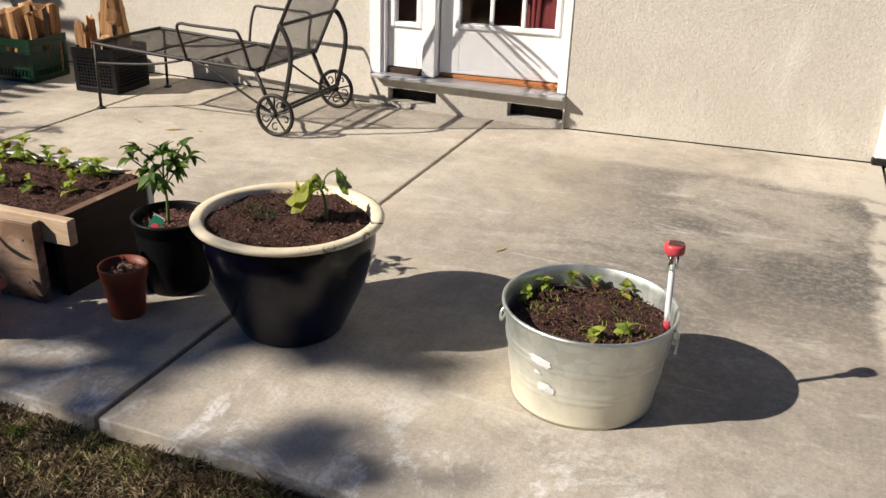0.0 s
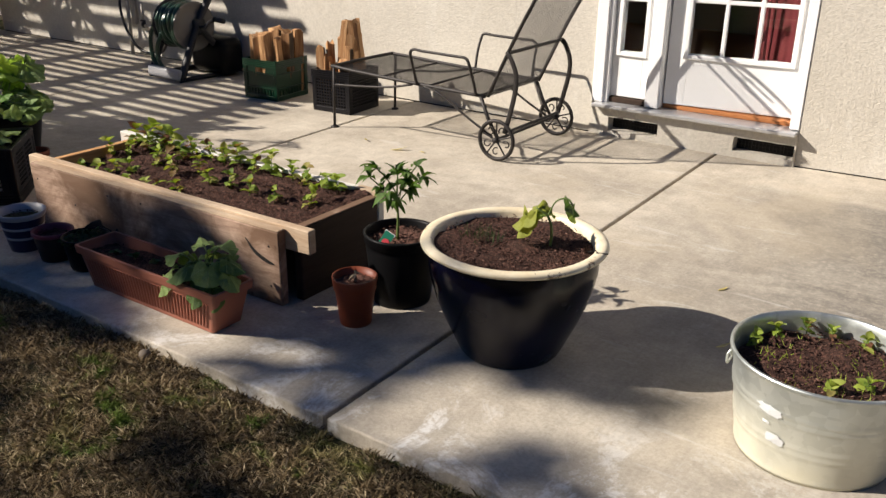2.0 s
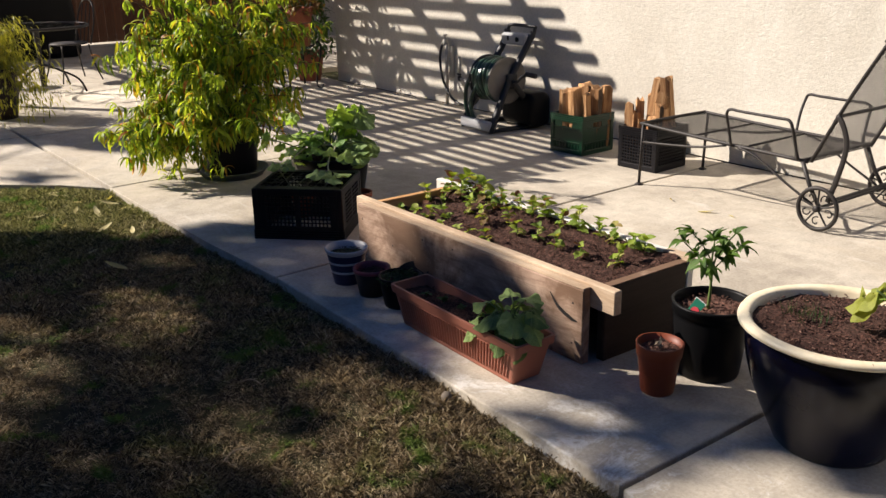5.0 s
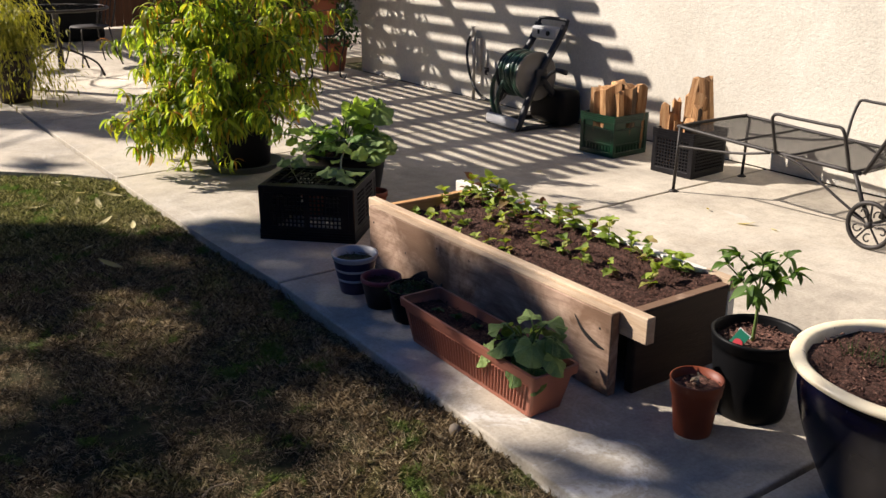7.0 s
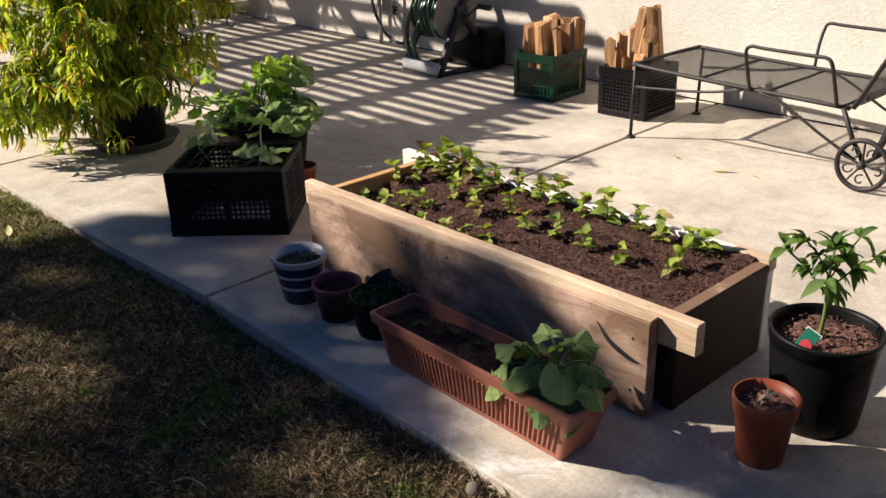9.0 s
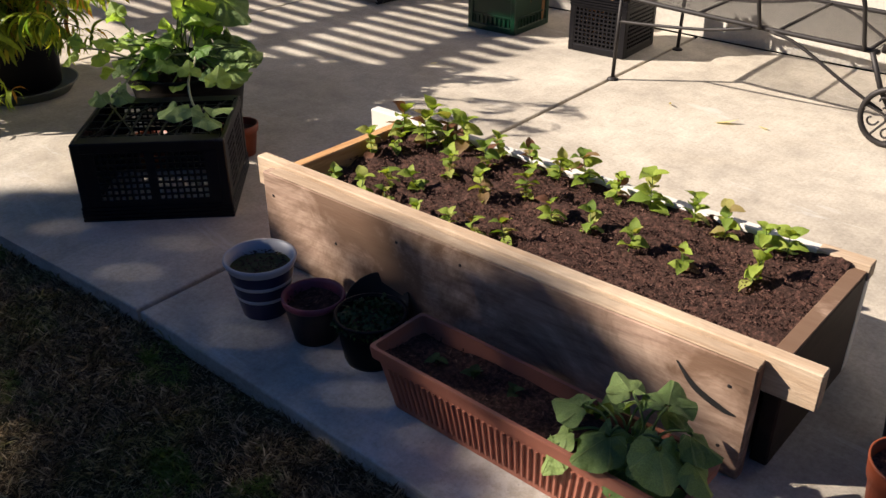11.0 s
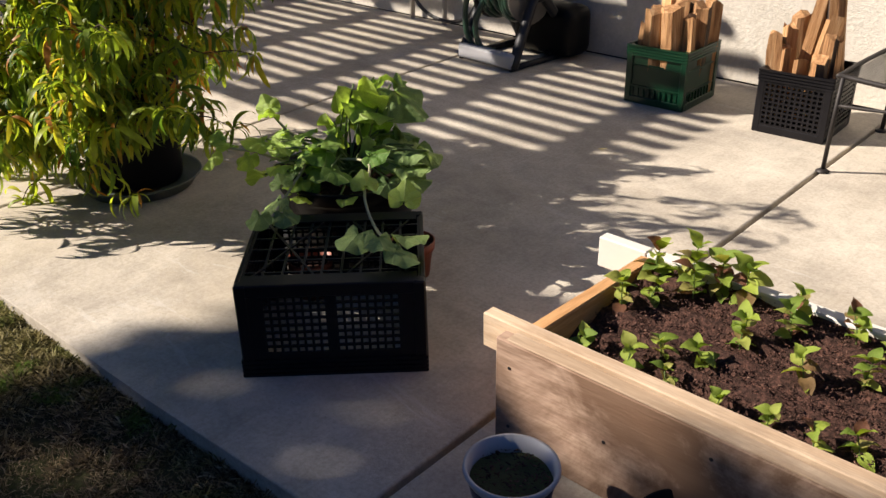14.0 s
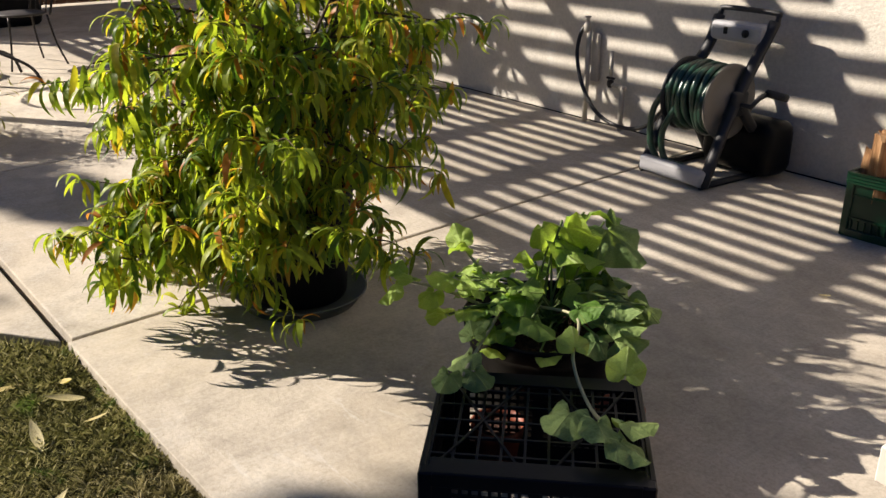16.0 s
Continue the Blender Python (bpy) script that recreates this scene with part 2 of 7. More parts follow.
def glazed_blue():
    m = Mat("cobalt_glaze", 0.2, 0, 0.32)
    c = m.ramp(m.noise(5, 5, 0.6), (0.3, (0.0014, 0.0014, 0.003)), (0.7, (0.003, 0.0037, 0.019)))
    chip = m.ramp(m.noise(22, 6, 0.75), (0.69, 0.0), (0.72, 1.0))
    m.color(m.mix(chip, c, (0.22, 0.22, 0.24)))
    m.rough(m.ramp(m.noise(7, 4), (0.3, 0.1), (0.7, 0.3)))
    m.bump(m.noise(9, 3), 0.08, 0.01)
    return m.m


def glaze_cream():
    m = Mat("cream_glaze", 0.35, 0, 0.5)
    c = m.ramp(m.noise(9, 5, 0.7), (0.3, (0.66, 0.55, 0.36)), (0.65, (0.8, 0.72, 0.53)))
    chip = m.ramp(m.noise(15, 5, 0.72), (0.61, 0.0), (0.65, 1.0))
    m.color(m.mix(chip, c, (0.2, 0.13, 0.07)))
    m.bump(m.noise(20, 3), 0.1, 0.006)
    return m.m


def firewood_mat():
    m = Mat("split_firewood", 0.8, 0, 0.2)
    g = m.noise(3.0, 6, 0.7, (16, 16, 1.2), 0.4)
    c = m.ramp(g, (0.28, (0.2, 0.085, 0.035)), (0.5, (0.5, 0.27, 0.12)), (0.75, (0.76, 0.5, 0.27)))
    c = m.mix(1.0, c, m.math("MULTIPLY_ADD", m.random(), 0.7, 0.55), "MULTIPLY")
    m.color(c)
    m.bump(m.noise(9.0, 6, 0.7, (16, 16, 1.2)), 0.7, 0.01)
    return m.m


def bark_mat():
    m = Mat("bark", 0.95, 0, 0.15)
    m.color(m.ramp(m.noise(12, 6, 0.7, (3, 3, 0.6)), (0.3, (0.035, 0.024, 0.017)), (0.7, (0.15, 0.11, 0.08))))
    m.bump(m.noise(14, 6, 0.7, (3, 3, 0.6)), 0.9, 0.02)
    return m.m


CONCRETE, STUCCO = concrete(), stucco()
SOIL, CHIPS = soil_mat(), chips_mat()
GRASS, LAWN = grass_mat(), lawn_mat()
PINE = wood("weathered_pine", (0.62, 0.445, 0.325), (0.28, 0.17, 0.12), (0.8, 6, 6), 0.9)
FRESH = wood("fresh_pine", (0.6, 0.34, 0.15), (0.44, 0.22, 0.085), (9, 0.8, 9), 0.0)
FRESH_X = wood("fresh_pine_cleat", (0.72, 0.56, 0.39), (0.55, 0.385, 0.24), (0.8, 9, 9), 0.3)
# Shade of the end plank's sunless side is put into this near-black colour.
OLD_SHADED = wood("old_board_shaded", (0.042, 0.026, 0.018), (0.015, 0.009, 0.006), (9, 0.8, 9), 0.12)
WHITEWOOD = plain("white_painted_board", (0.6, 0.57, 0.51), 0.7, 0, 0.1, 14, 0.2)
FENCE = wood("redwood_fence", (0.16, 0.062, 0.03), (0.08, 0.03, 0.016), (9, 9, 0.6), 0.3)
PERGOLA = plain("pergola_paint", (0.55, 0.5, 0.42), 0.8, 0, 0.15, 12, 0.15)
GALV, BLUE, CREAM = galvanized(), glazed_blue(), glaze_cream()
NURSERY = plain("black_plastic", (0.0045, 0.0045, 0.005), 0.45, 0, 0.3, 20, 0.08, 0.12)
CRATE_BLACK = plain("crate_black_plastic", (0.0075, 0.007, 0.0085), 0.38, 0, 0.5, 20, 0.06, 0.22)
CRATE_GREEN = plain("crate_green_plastic", (0.002, 0.028, 0.012), 0.33, 0, 0.3, 12, 0.1)
TERRA = plain("orange_brown_plastic", (0.2, 0.045, 0.017), 0.5, 0, 0.18, 9, 0.08)
TERRA_BOX = plain("terracotta_plastic", (0.3, 0.11, 0.07), 0.55, 0, 0.15, 9, 0.1)
IRON = plain("wrought_iron", (0.028, 0.024, 0.022), 0.55, 0.3, 0.35, 30, 0.15)
WHITE = plain("white_paint", (0.78, 0.78, 0.77), 0.4, 0, 0.05, 6, 0.03)
METAL_SILL = plain("aluminium_sill", (0.55, 0.55, 0.55), 0.35, 0.6, 0.1, 20, 0.05)
DARK = plain("dark_void", (0.012, 0.011, 0.010), 0.9, 0, 0.3, 20, 0)
OAK = wood("oak_threshold", (0.5, 0.2, 0.07), (0.33, 0.12, 0.04), (0.8, 9, 9))
CURTAIN = plain("red_curtain", (0.16, 0.025, 0.028), 0.85, 0, 0.35, 9, 0.3)
HOSE = plain("green_hose", (0.016, 0.05, 0.03), 0.28, 0, 0.3, 12, 0.05, 0.6)
HOSE_BLACK = plain("black_hose", (0.012, 0.012, 0.013), 0.35, 0, 0.3, 12, 0.05)
REEL = plain("reel_dark_plastic", (0.014, 0.014, 0.016), 0.5, 0, 0.3, 20, 0.08)
REEL_GREY = plain("reel_grey_plastic", (0.33, 0.33, 0.34), 0.5, 0, 0.12, 12, 0.08)
REEL_TAUPE = plain("reel_taupe_plastic", (0.16, 0.145, 0.125), 0.5, 0, 0.12, 12, 0.08)
PIPE = plain("painted_pipe", (0.40, 0.37, 0.32), 0.6, 0.2, 0.2, 25, 0.1)
RED = plain("red_plastic", (0.52, 0.06, 0.075), 0.35, 0, 0.12, 12, 0.03)
PANEL = plain("solar_panel", (0.05, 0.018, 0.02), 0.2, 0, 0.3, 40, 0)
STICK = plain("white_plastic", (0.75, 0.75, 0.74), 0.4, 0, 0.06, 20, 0.05)
LABEL = plain("worn_white_label", (0.6, 0.61, 0.6), 0.6, 0, 0.12, 60, 0.2)
STRIPE_BLUE = plain("navy_stripe_glaze", (0.022, 0.020, 0.055), 0.35, 0, 0.3, 9, 0.05)
STRIPE_WHITE = plain("white_stripe_glaze", (0.42, 0.42, 0.43), 0.4, 0, 0.15, 9, 0.05)
PINK = plain("pink_glaze", (0.17, 0.035, 0.055), 0.5, 0, 0.2, 12, 0.05)
BROWNPOT = plain("dark_brown_pot", (0.035, 0.02, 0.016), 0.5, 0, 0.3, 12, 0.05)
SAUCER = plain("grey_green_saucer", (0.11, 0.125, 0.11), 0.6, 0, 0.2, 14, 0.1)
REDPOT = plain("red_clay", (0.32, 0.10, 0.055), 0.8, 0, 0.2, 9, 0.15)
STEM = plain("green_stem", (0.10, 0.15, 0.035), 0.6, 0, 0.3, 40, 0.1)
STEM_PALE = plain("pale_vine_stem", (0.33, 0.32, 0.18), 0.6, 0, 0.2, 40, 0.1)
BARK = bark_mat()
FIREWOOD = firewood_mat()
BEAN = leaf_mat("bean_leaf", (0.12, 0.19, 0.026), (0.28, 0.35, 0.05), ((0.33, 0.32, 0.09), (0.16, 0.07, 0.04)))
PEPPER = leaf_mat("pepper_leaf", (0.035, 0.08, 0.014), (0.09, 0.165, 0.028), None, 0.5)
CUKE = leaf_mat("cucumber_leaf", (0.09, 0.16, 0.045), (0.27, 0.37, 0.12), None, 0.6, 0.25, veins=0.35)
MELON = leaf_mat("melon_leaf", (0.12, 0.24, 0.04), (0.36, 0.5, 0.11), None, 0.5, 0.4, veins=0.4)
SQUASH = leaf_mat("yellow_squash_leaf", (0.17, 0.2, 0.03), (0.25, 0.27, 0.045), None, 0.5)
PEACH = leaf_mat("peach_leaf", (0.055, 0.12, 0.018), (0.38, 0.45, 0.055), ((0.42, 0.35, 0.04), (0.42, 0.17, 0.045)), 0.45, 0.5, "island", (0.76, 0.92, 0.975))
SHADE_LEAF = leaf_mat("shade_tree_leaf", (0.03, 0.06, 0.015), (0.07, 0.12, 0.03), None, 0.5, 0.25, "island")
FERN = leaf_mat("feathery_leaf", (0.16, 0.17, 0.025), (0.33, 0.31, 0.05), None, 0.5, 0.35, "island")
HERB = leaf_mat("herb_leaf", (0.015, 0.032, 0.01), (0.032, 0.065, 0.018), None, 0.6, 0.25, "island")
REDLEAF = leaf_mat("reddish_leaf", (0.16, 0.05, 0.02), (0.2, 0.14, 0.03), None, 0.5, 0.3, "island")
FALLEN = leaf_mat("fallen_leaf", (0.42, 0.33, 0.08), (0.62, 0.54, 0.28), None, 0.6, 0.2)
DRY = plain("dry_twig", (0.33, 0.25, 0.16), 0.9, 0, 0.3, 40, 0.1)
MOSS = plain("mossy_soil", (0.07, 0.075, 0.025), 0.95, 0, 0.5, 60, 0.9)
TAG_GREEN = plain("tag_green", (0.02, 0.16, 0.10), 0.3, 0, 0.1, 20, 0)
STONE = plain("field_stone", (0.13, 0.105, 0.08), 0.9, 0, 0.3, 25, 0.4)


def glass_mat():
    m = Mat("window_glass", 0.03, 0, 0.5)
    m.b.inputs["Transmission Weight"].default_value = 1.0
    m.b.inputs["IOR"].default_value = 1.45
    m.color((0.9, 0.94, 0.93))
    return m.m


GLASS = glass_mat()


# ---- mesh helpers ----
def part(name, bm, mat, parent, label="", smooth=False, at=None):
    """Links a bmesh as one mesh object under a thing or a part (parent None: a top-level mesh)."""
    me = bpy.data.meshes.new(name)
    bmesh.ops.recalc_face_normals(bm, faces=bm.faces)
    bm.to_mesh(me)
    bm.free()
    return mesh_part(name, me, mat, parent, label, smooth, at)


def mesh_part(name, me, mat, parent, label="", smooth=False, at=None):
    for m in mat if isinstance(mat, (list, tuple)) else [mat]:
        if m.name not in me.materials:
            me.materials.append(m)
    if smooth:
        me.polygons.foreach_set("use_smooth", [True] * len(me.polygons))
    ob = new(name, me)
    ob.parent = parent
    if at is not None:
        ob.matrix_local = at
    if label:
        tagged(ob, label)
    return ob


def thing(name, label, category, m=None, group="", kind=""):
    ob = new(name)
    ob.empty_display_size = 0.05
    if m is not None:
        ob.matrix_world = m
    return tagged(ob, label, category, group, kind)


def box(bm, a, b, bevel=0.0, m=None, seg=1):
    """A box from corner a to corner b."""
    c = [(p + q) / 2 for p, q in zip(a, b)]
    s = [abs(q - p) for p, q in zip(a, b)]
    mat = Matrix.Translation(c) @ Matrix.Diagonal((*s, 1))
    if m is not None:
        mat = m @ mat
    made = bmesh.ops.create_cube(bm, size=1, matrix=mat)["verts"]
    if bevel:
        edges = list({e for v in made for e in v.link_edges})
        bmesh.ops.bevel(bm, geom=edges, offset=bevel, segments=seg, affect="EDGES", profile=0.5)
    return bm


def boxed(a, b, bevel=0.0, m=None, seg=1):
    return box(bmesh.new(), a, b, bevel, m, seg)


def smooth_line(pts, n=6, closed=False):
    """A Catmull-Rom curve through the points."""
    p = [Vector(q) for q in pts]
    out, k = [], len(p)
    for i in range(k if closed else k - 1):
        a = p[(i - 1) % k] if closed or i else p[0] * 2 - p[1]
        b, c = p[i], p[(i + 1) % k]
        d = p[(i + 2) % k] if closed or i + 2 < k else p[-1] * 2 - p[-2]
        for j in range(n):
            t = j / n
            out.append(0.5 * (2 * b + (c - a) * t + (2 * a - 5 * b + 4 * c - d) * t * t + (3 * b - a - 3 * c + d) * t**3))
    if not closed:
        out.append(p[-1])
    return out


def tube(bm, pts, r, sides=8, closed=False, flat=1.0, up=None):
    """A rod swept along points; r is a radius or one for each point; flat squashes it along its second axis."""
    p = [Vector(q) for q in pts]
    k = len(p)
    rad = r if isinstance(r, (list, tuple)) else [r] * k
    tan = []
    for i in range(k):
        a = p[(i - 1) % k] if closed or i else p[i]
        b = p[(i + 1) % k] if closed or i + 1 < k else p[i]
        tan.append((b - a).normalized())
    nrm = Vector(up) if up else tan[0].orthogonal()
    rings = []
    for i in range(k):
        nrm = nrm - tan[i] * nrm.dot(tan[i])
        nrm = nrm.normalized() if nrm.length > 1e-6 else tan[i].orthogonal().normalized()
        bi = tan[i].cross(nrm)
        rings.append([bm.verts.new(p[i] + rad[i] * (math.cos(2 * math.pi * s / sides) * nrm + flat * math.sin(2 * math.pi * s / sides) * bi)) for s in range(sides)])
    for i in range(k if closed else k - 1):
        a, b = rings[i], rings[(i + 1) % k]
        for s in range(sides):
            bm.faces.new((a[s], a[(s + 1) % sides], b[(s + 1) % sides], b[s]))
    if not closed:
        bm.faces.new(rings[0][::-1])
        bm.faces.new(rings[-1])
    return bm


def tubed(pts, r, sides=8, closed=False, flat=1.0, up=None):
    return tube(bmesh.new(), pts, r, sides, closed, flat, up)


def lathe(prof, seg=40, bm=None, wobble=0.0, squash=1.0):
    """A turned shape from (radius, height) pairs."""
    bm = bm or bmesh.new()
    rings = []
    for r, z in prof:
        if r < 1e-5:
            rings.append([bm.verts.new((0, 0, z))])
            continue
        ring = []
        for s in range(seg):
            a = 2 * math.pi * s / seg
            w = 1 + wobble * noise.noise((math.cos(a) * 2, math.sin(a) * 2, z * 5 + r))
            ring.append(bm.verts.new((r * w * math.cos(a), r * w * squash * math.sin(a), z)))
        rings.append(ring)
    for a, b in zip(rings, rings[1:]):
        for s in range(seg):
            t = (s + 1) % seg
            if len(a) == 1 and len(b) == 1:
                continue
            if len(a) == 1:
                bm.faces.new((a[0], b[t], b[s]))
            elif len(b) == 1:
                bm.faces.new((a[s], a[t], b[0]))
            else:
                bm.faces.new((a[s], a[t], b[t], b[s]))
    return bm


def mesh_of(name, verts, faces):
    me = bpy.data.meshes.new(name)
    me.from_pydata([tuple(v) for v in verts], [], faces)
    me.update()
    return me


def scatter(name, tv, tf, mats):
    """One mesh of many copies of a small template; mats is an array of 4 x 4 matrices."""
    tv = np.c_[np.array(tv, float), np.ones(len(tv))]
    pts = np.einsum("nij,vj->nvi", mats, tv)[:, :, :3].reshape(-1, 3)
    k = len(tv)
    sizes = np.array([len(f) for f in tf])
    loops = np.concatenate([np.array(f) for f in tf])
    n = len(mats)
    all_loops = (loops[None, :] + k * np.arange(n)[:, None]).ravel()
    tot = np.tile(sizes, n)
    me = bpy.data.meshes.new(name)
    me.vertices.add(len(pts))
    me.vertices.foreach_set("co", pts.ravel())
    me.loops.add(len(all_loops))
    me.loops.foreach_set("vertex_index", all_loops)
    me.polygons.add(len(tot))
    me.polygons.foreach_set("loop_start", np.r_[0, np.cumsum(tot)[:-1]])
    me.polygons.foreach_set("loop_total", tot)
    me.update(calc_edges=True)
    return me


def rot_np(yaw, pitch, roll):
    """Arrays of turns: roll about y, then pitch about x, then yaw about z."""
    cy, sy, cp, sp, cr, sr = np.cos(yaw), np.sin(yaw), np.cos(pitch), np.sin(pitch), np.cos(roll), np.sin(roll)
    o, i = np.zeros_like(cy), np.ones_like(cy)
    z = np.stack([cy, -sy, o, sy, cy, o, o, o, i], -1).reshape(-1, 3, 3)
    x = np.stack([i, o, o, o, cp, -sp, o, sp, cp], -1).reshape(-1, 3, 3)
    y = np.stack([cr, o, sr, o, i, o, -sr, o, cr], -1).reshape(-1, 3, 3)
    return z @ x @ y


def placed_np(rot, scale, loc):
    m = np.zeros((len(rot), 4, 4))
    m[:, :3, :3] = rot * np.reshape(scale, (-1, 1, 3) if np.ndim(scale) == 2 else (-1, 1, 1))
    m[:, :3, 3] = loc
    m[:, 3, 3] = 1
    return m


def leaf_shape(width, curl=0.5, fold=0.25, n=5, shape="ovate", wave=0.0):
    """A leaf of length 1 along +y, its face up: vertices and faces. curl bends it down, fold lifts its halves."""
    v, f = [], []
    y = z = 0.0
    for i in range(n + 1):
        t = i / n
        if shape == "ovate":
            w = width * math.sin(math.pi * min(1, t * 0.93 + 0.07)) ** 0.8 * (1.15 - 0.55 * t)
        elif shape == "lance":
            w = width * (math.sin(math.pi * (0.04 + 0.96 * t)) ** 0.8) * (1.1 - 0.35 * t)
        else:
            w = width * (1 - abs(2 * t - 0.86) ** 2.6 * 0.9 if t < 0.93 else 0.12)
        if i == n:
            w = 0.0
        lift = w * fold
        wv = wave * math.sin(t * 9)
        if i in (n,):
            v.append((0, y, z))
        else:
            v += [(-w, y, z + lift + wv), (0, y, z), (w, y, z + lift - wv)]
        a = -curl * (t + 0.5 / n) * 1.6
        y += math.cos(a) / n
        z += math.sin(a) / n
    for i in range(n - 1):
        a, b = 3 * i, 3 * i + 3
        f += [(a, a + 1, b + 1, b), (a + 1, a + 2, b + 2, b + 1)]
    a, e = 3 * (n - 1), 3 * n
    f += [(a, a + 1, e), (a + 1, a + 2, e)]
    return v, f


def round_leaf(lobes=5, dip=0.12, cup=0.2, n=26, notch=0.55, tip=0.2):
    """A broad lobed leaf of radius about 0.5, its stalk at the origin and its tip towards +y."""
    v, f = [(0, 0.12, -0.05)], []
    for ring, s in ((1, 0.5), (2, 1.0)):
        for i in range(n):
            a = math.pi * (2 * (i + 0.5) / n - 1)
            r = 0.5 * (1 - notch * math.exp(-((abs(a) - math.pi) ** 2) / 0.16)) * (1 - dip * (0.5 + 0.5 * math.cos(lobes * a + math.pi))) * (1 + 0.07 * math.cos(13 * a)) * (1 + tip * math.exp(-((a / 0.4) ** 2)))
            x, yy = math.sin(a) * r * s, 0.3 + math.cos(a) * r * s * 1.05
            z = cup * (s * s) * (0.16 * math.cos(2.0 * a) - 0.22 + 0.12 * math.cos(lobes * a)) + 0.016 * s * math.cos(11 * a + ring)
            v.append((x, yy if ring == 2 else yy * 0.9, z))
    for i in range(n - 1):
        f.append((0, 1 + i, 2 + i))
        f.append((1 + i, 1 + n + i, 2 + n + i, 2 + i))
    return v, f


LEAVES = {}


def leaf_mesh(key, vf):
    if key not in LEAVES:
        LEAVES[key] = mesh_of("leaf", *vf)
        LEAVES[key].polygons.foreach_set("use_smooth", [True] * len(LEAVES[key].polygons))
    return LEAVES[key]


def put_leaf(parent, me, mat, at, yaw, pitch, size, roll=0.0):
    """Adds one leaf that leaves its stem at the point at, heading yaw degrees, tilted up by pitch."""
    m = Matrix.Translation(at) @ Euler((radians(pitch), radians(roll), radians(yaw)), "XYZ").to_matrix().to_4x4() @ Matrix.Scale(size, 4)
    key = (me.name, mat.name)
    if key not in LEAVES:
        LEAVES[key] = me.copy()
    return mesh_part("leaf", LEAVES[key], mat, parent, "", False, m)


BEAN_LEAF = leaf_mesh("bean", leaf_shape(0.39, 0.5, 0.4, 7, "ovate", 0.05))
PEPPER_LEAF = leaf_mesh("pepper", leaf_shape(0.22, 0.6, 0.4, 6, "ovate", 0.03))
BIG_LEAF = leaf_mesh("big", round_leaf(5, 0.15, 0.7))
ROUND_LEAF = leaf_mesh("round", round_leaf(5, 0.09, 0.6, tip=0.08))
RUN = random.Random(7)


def disc_soil(r, z, seg=28, rings=7, rough=0.012, seed=0.0, squash=1.0):
    """A heaped, uneven round of soil."""
    bm = bmesh.new()
    rows = [[bm.verts.new((0, 0, z + rough))]]
    for k in range(1, rings + 1):
        q = r * k / rings
        row = []
        for s in range(seg):
            a = 2 * math.pi * s / seg
            x, y = q * math.cos(a), q * math.sin(a) * squash
            h = z + rough * 1.6 * noise.noise((x * 25 + seed, y * 25, seed)) + rough * noise.noise((x * 8, y * 8 + seed, 3)) - (0.004 if k == rings else 0)
            row.append(bm.verts.new((x, y, h)))
        rows.append(row)
    for a, b in zip(rows, rows[1:]):
        for s in range(seg):
            t = (s + 1) % seg
            if len(a) == 1:
                bm.faces.new((a[0], b[s], b[t]))
            else:
                bm.faces.new((a[s], b[s], b[t], a[t]))
    return bm


CHIP_V = [(-0.5, -0.12, 0), (0.5, -0.16, 0.05), (0.45, 0.14, 0), (-0.45, 0.1, 0.08), (0, 0, 0.22)]
CHIP_F = [(0, 1, 4), (1, 2, 4), (2, 3, 4), (3, 0, 4), (3, 2, 1, 0)]


def chips(parent, n, inside, z, size=0.012, seed=1, mat=None):
    """Loose bark chips over soil: inside gives n points."""
    g = np.random.RandomState(seed)
    xy = inside(g, n)
    rot = rot_np(g.uniform(0, 6.28, n), g.normal(0, 0.35, n), g.normal(0, 0.35, n))
    loc = np.c_[xy, z + g.uniform(-0.002, 0.006, n)]
    sc = size * g.uniform(0.4, 1.5, n)
    ob = mesh_part("mulch", scatter("mulch", CHIP_V, CHIP_F, placed_np(rot, sc, loc)), mat or CHIPS, parent, "dark bark chips")
    ob["kind"] = "stuff"
    return ob


def in_disc(r):
    return lambda g, n: (lambda q, a: np.c_[q * np.cos(a), q * np.sin(a)])(r * np.sqrt(g.uniform(0, 1, n)), g.uniform(0, 6.283, n))


# ---- setting: ground, lawn, patio ----
EDGE = [(6.0, 1.84), (-0.8, 1.815), (-1.625, 1.82), (-3.748, 1.798), (-4.45, 1.745), (-5.93, 1.674)]


def edge_y(x):
    """Where the patio ends and the lawn begins."""
    for (x0, y0), (x1, y1) in zip(EDGE, EDGE[1:]):
        if x >= x1:
            return y0 + (y1 - y0) * (x - x0) / (x1 - x0)
    return 1.674 + (x + 5.93) * 0.98


def build_ground():
    bm = bmesh.new()
    xs = [-400, -60, -25] + [-12 + 0.16 * i for i in range(92)] + [10, 30, 60, 400]
    ys = [-400, -60, -20] + [-2.4 + 0.14 * i for i in range(33)] + [6, 12, 30, 60, 400]
    grid = []
    for x in xs:
        col = []
        for y in ys:
            z = -0.034 + 0.018 * noise.noise((x * 1.3, y * 1.3, 0)) + 0.004 * noise.noise((x * 5, y * 5, 2))
            d = edge_y(x) - y
            z -= 0.018 * math.exp(-max(0, d) / 0.08) if d > -0.1 else 0.03
            col.append(bm.verts.new((x, y, z)))
        grid.append(col)
    for a, b in zip(grid, grid[1:]):
        for j in range(len(ys) - 1):
            bm.faces.new((a[j], b[j], b[j + 1], a[j + 1]))
    ob = part("ground", bm, LAWN, None, "", True)
    tagged(ob, "patchy dry lawn soil beside the concrete patio", "ground", "", "structure")


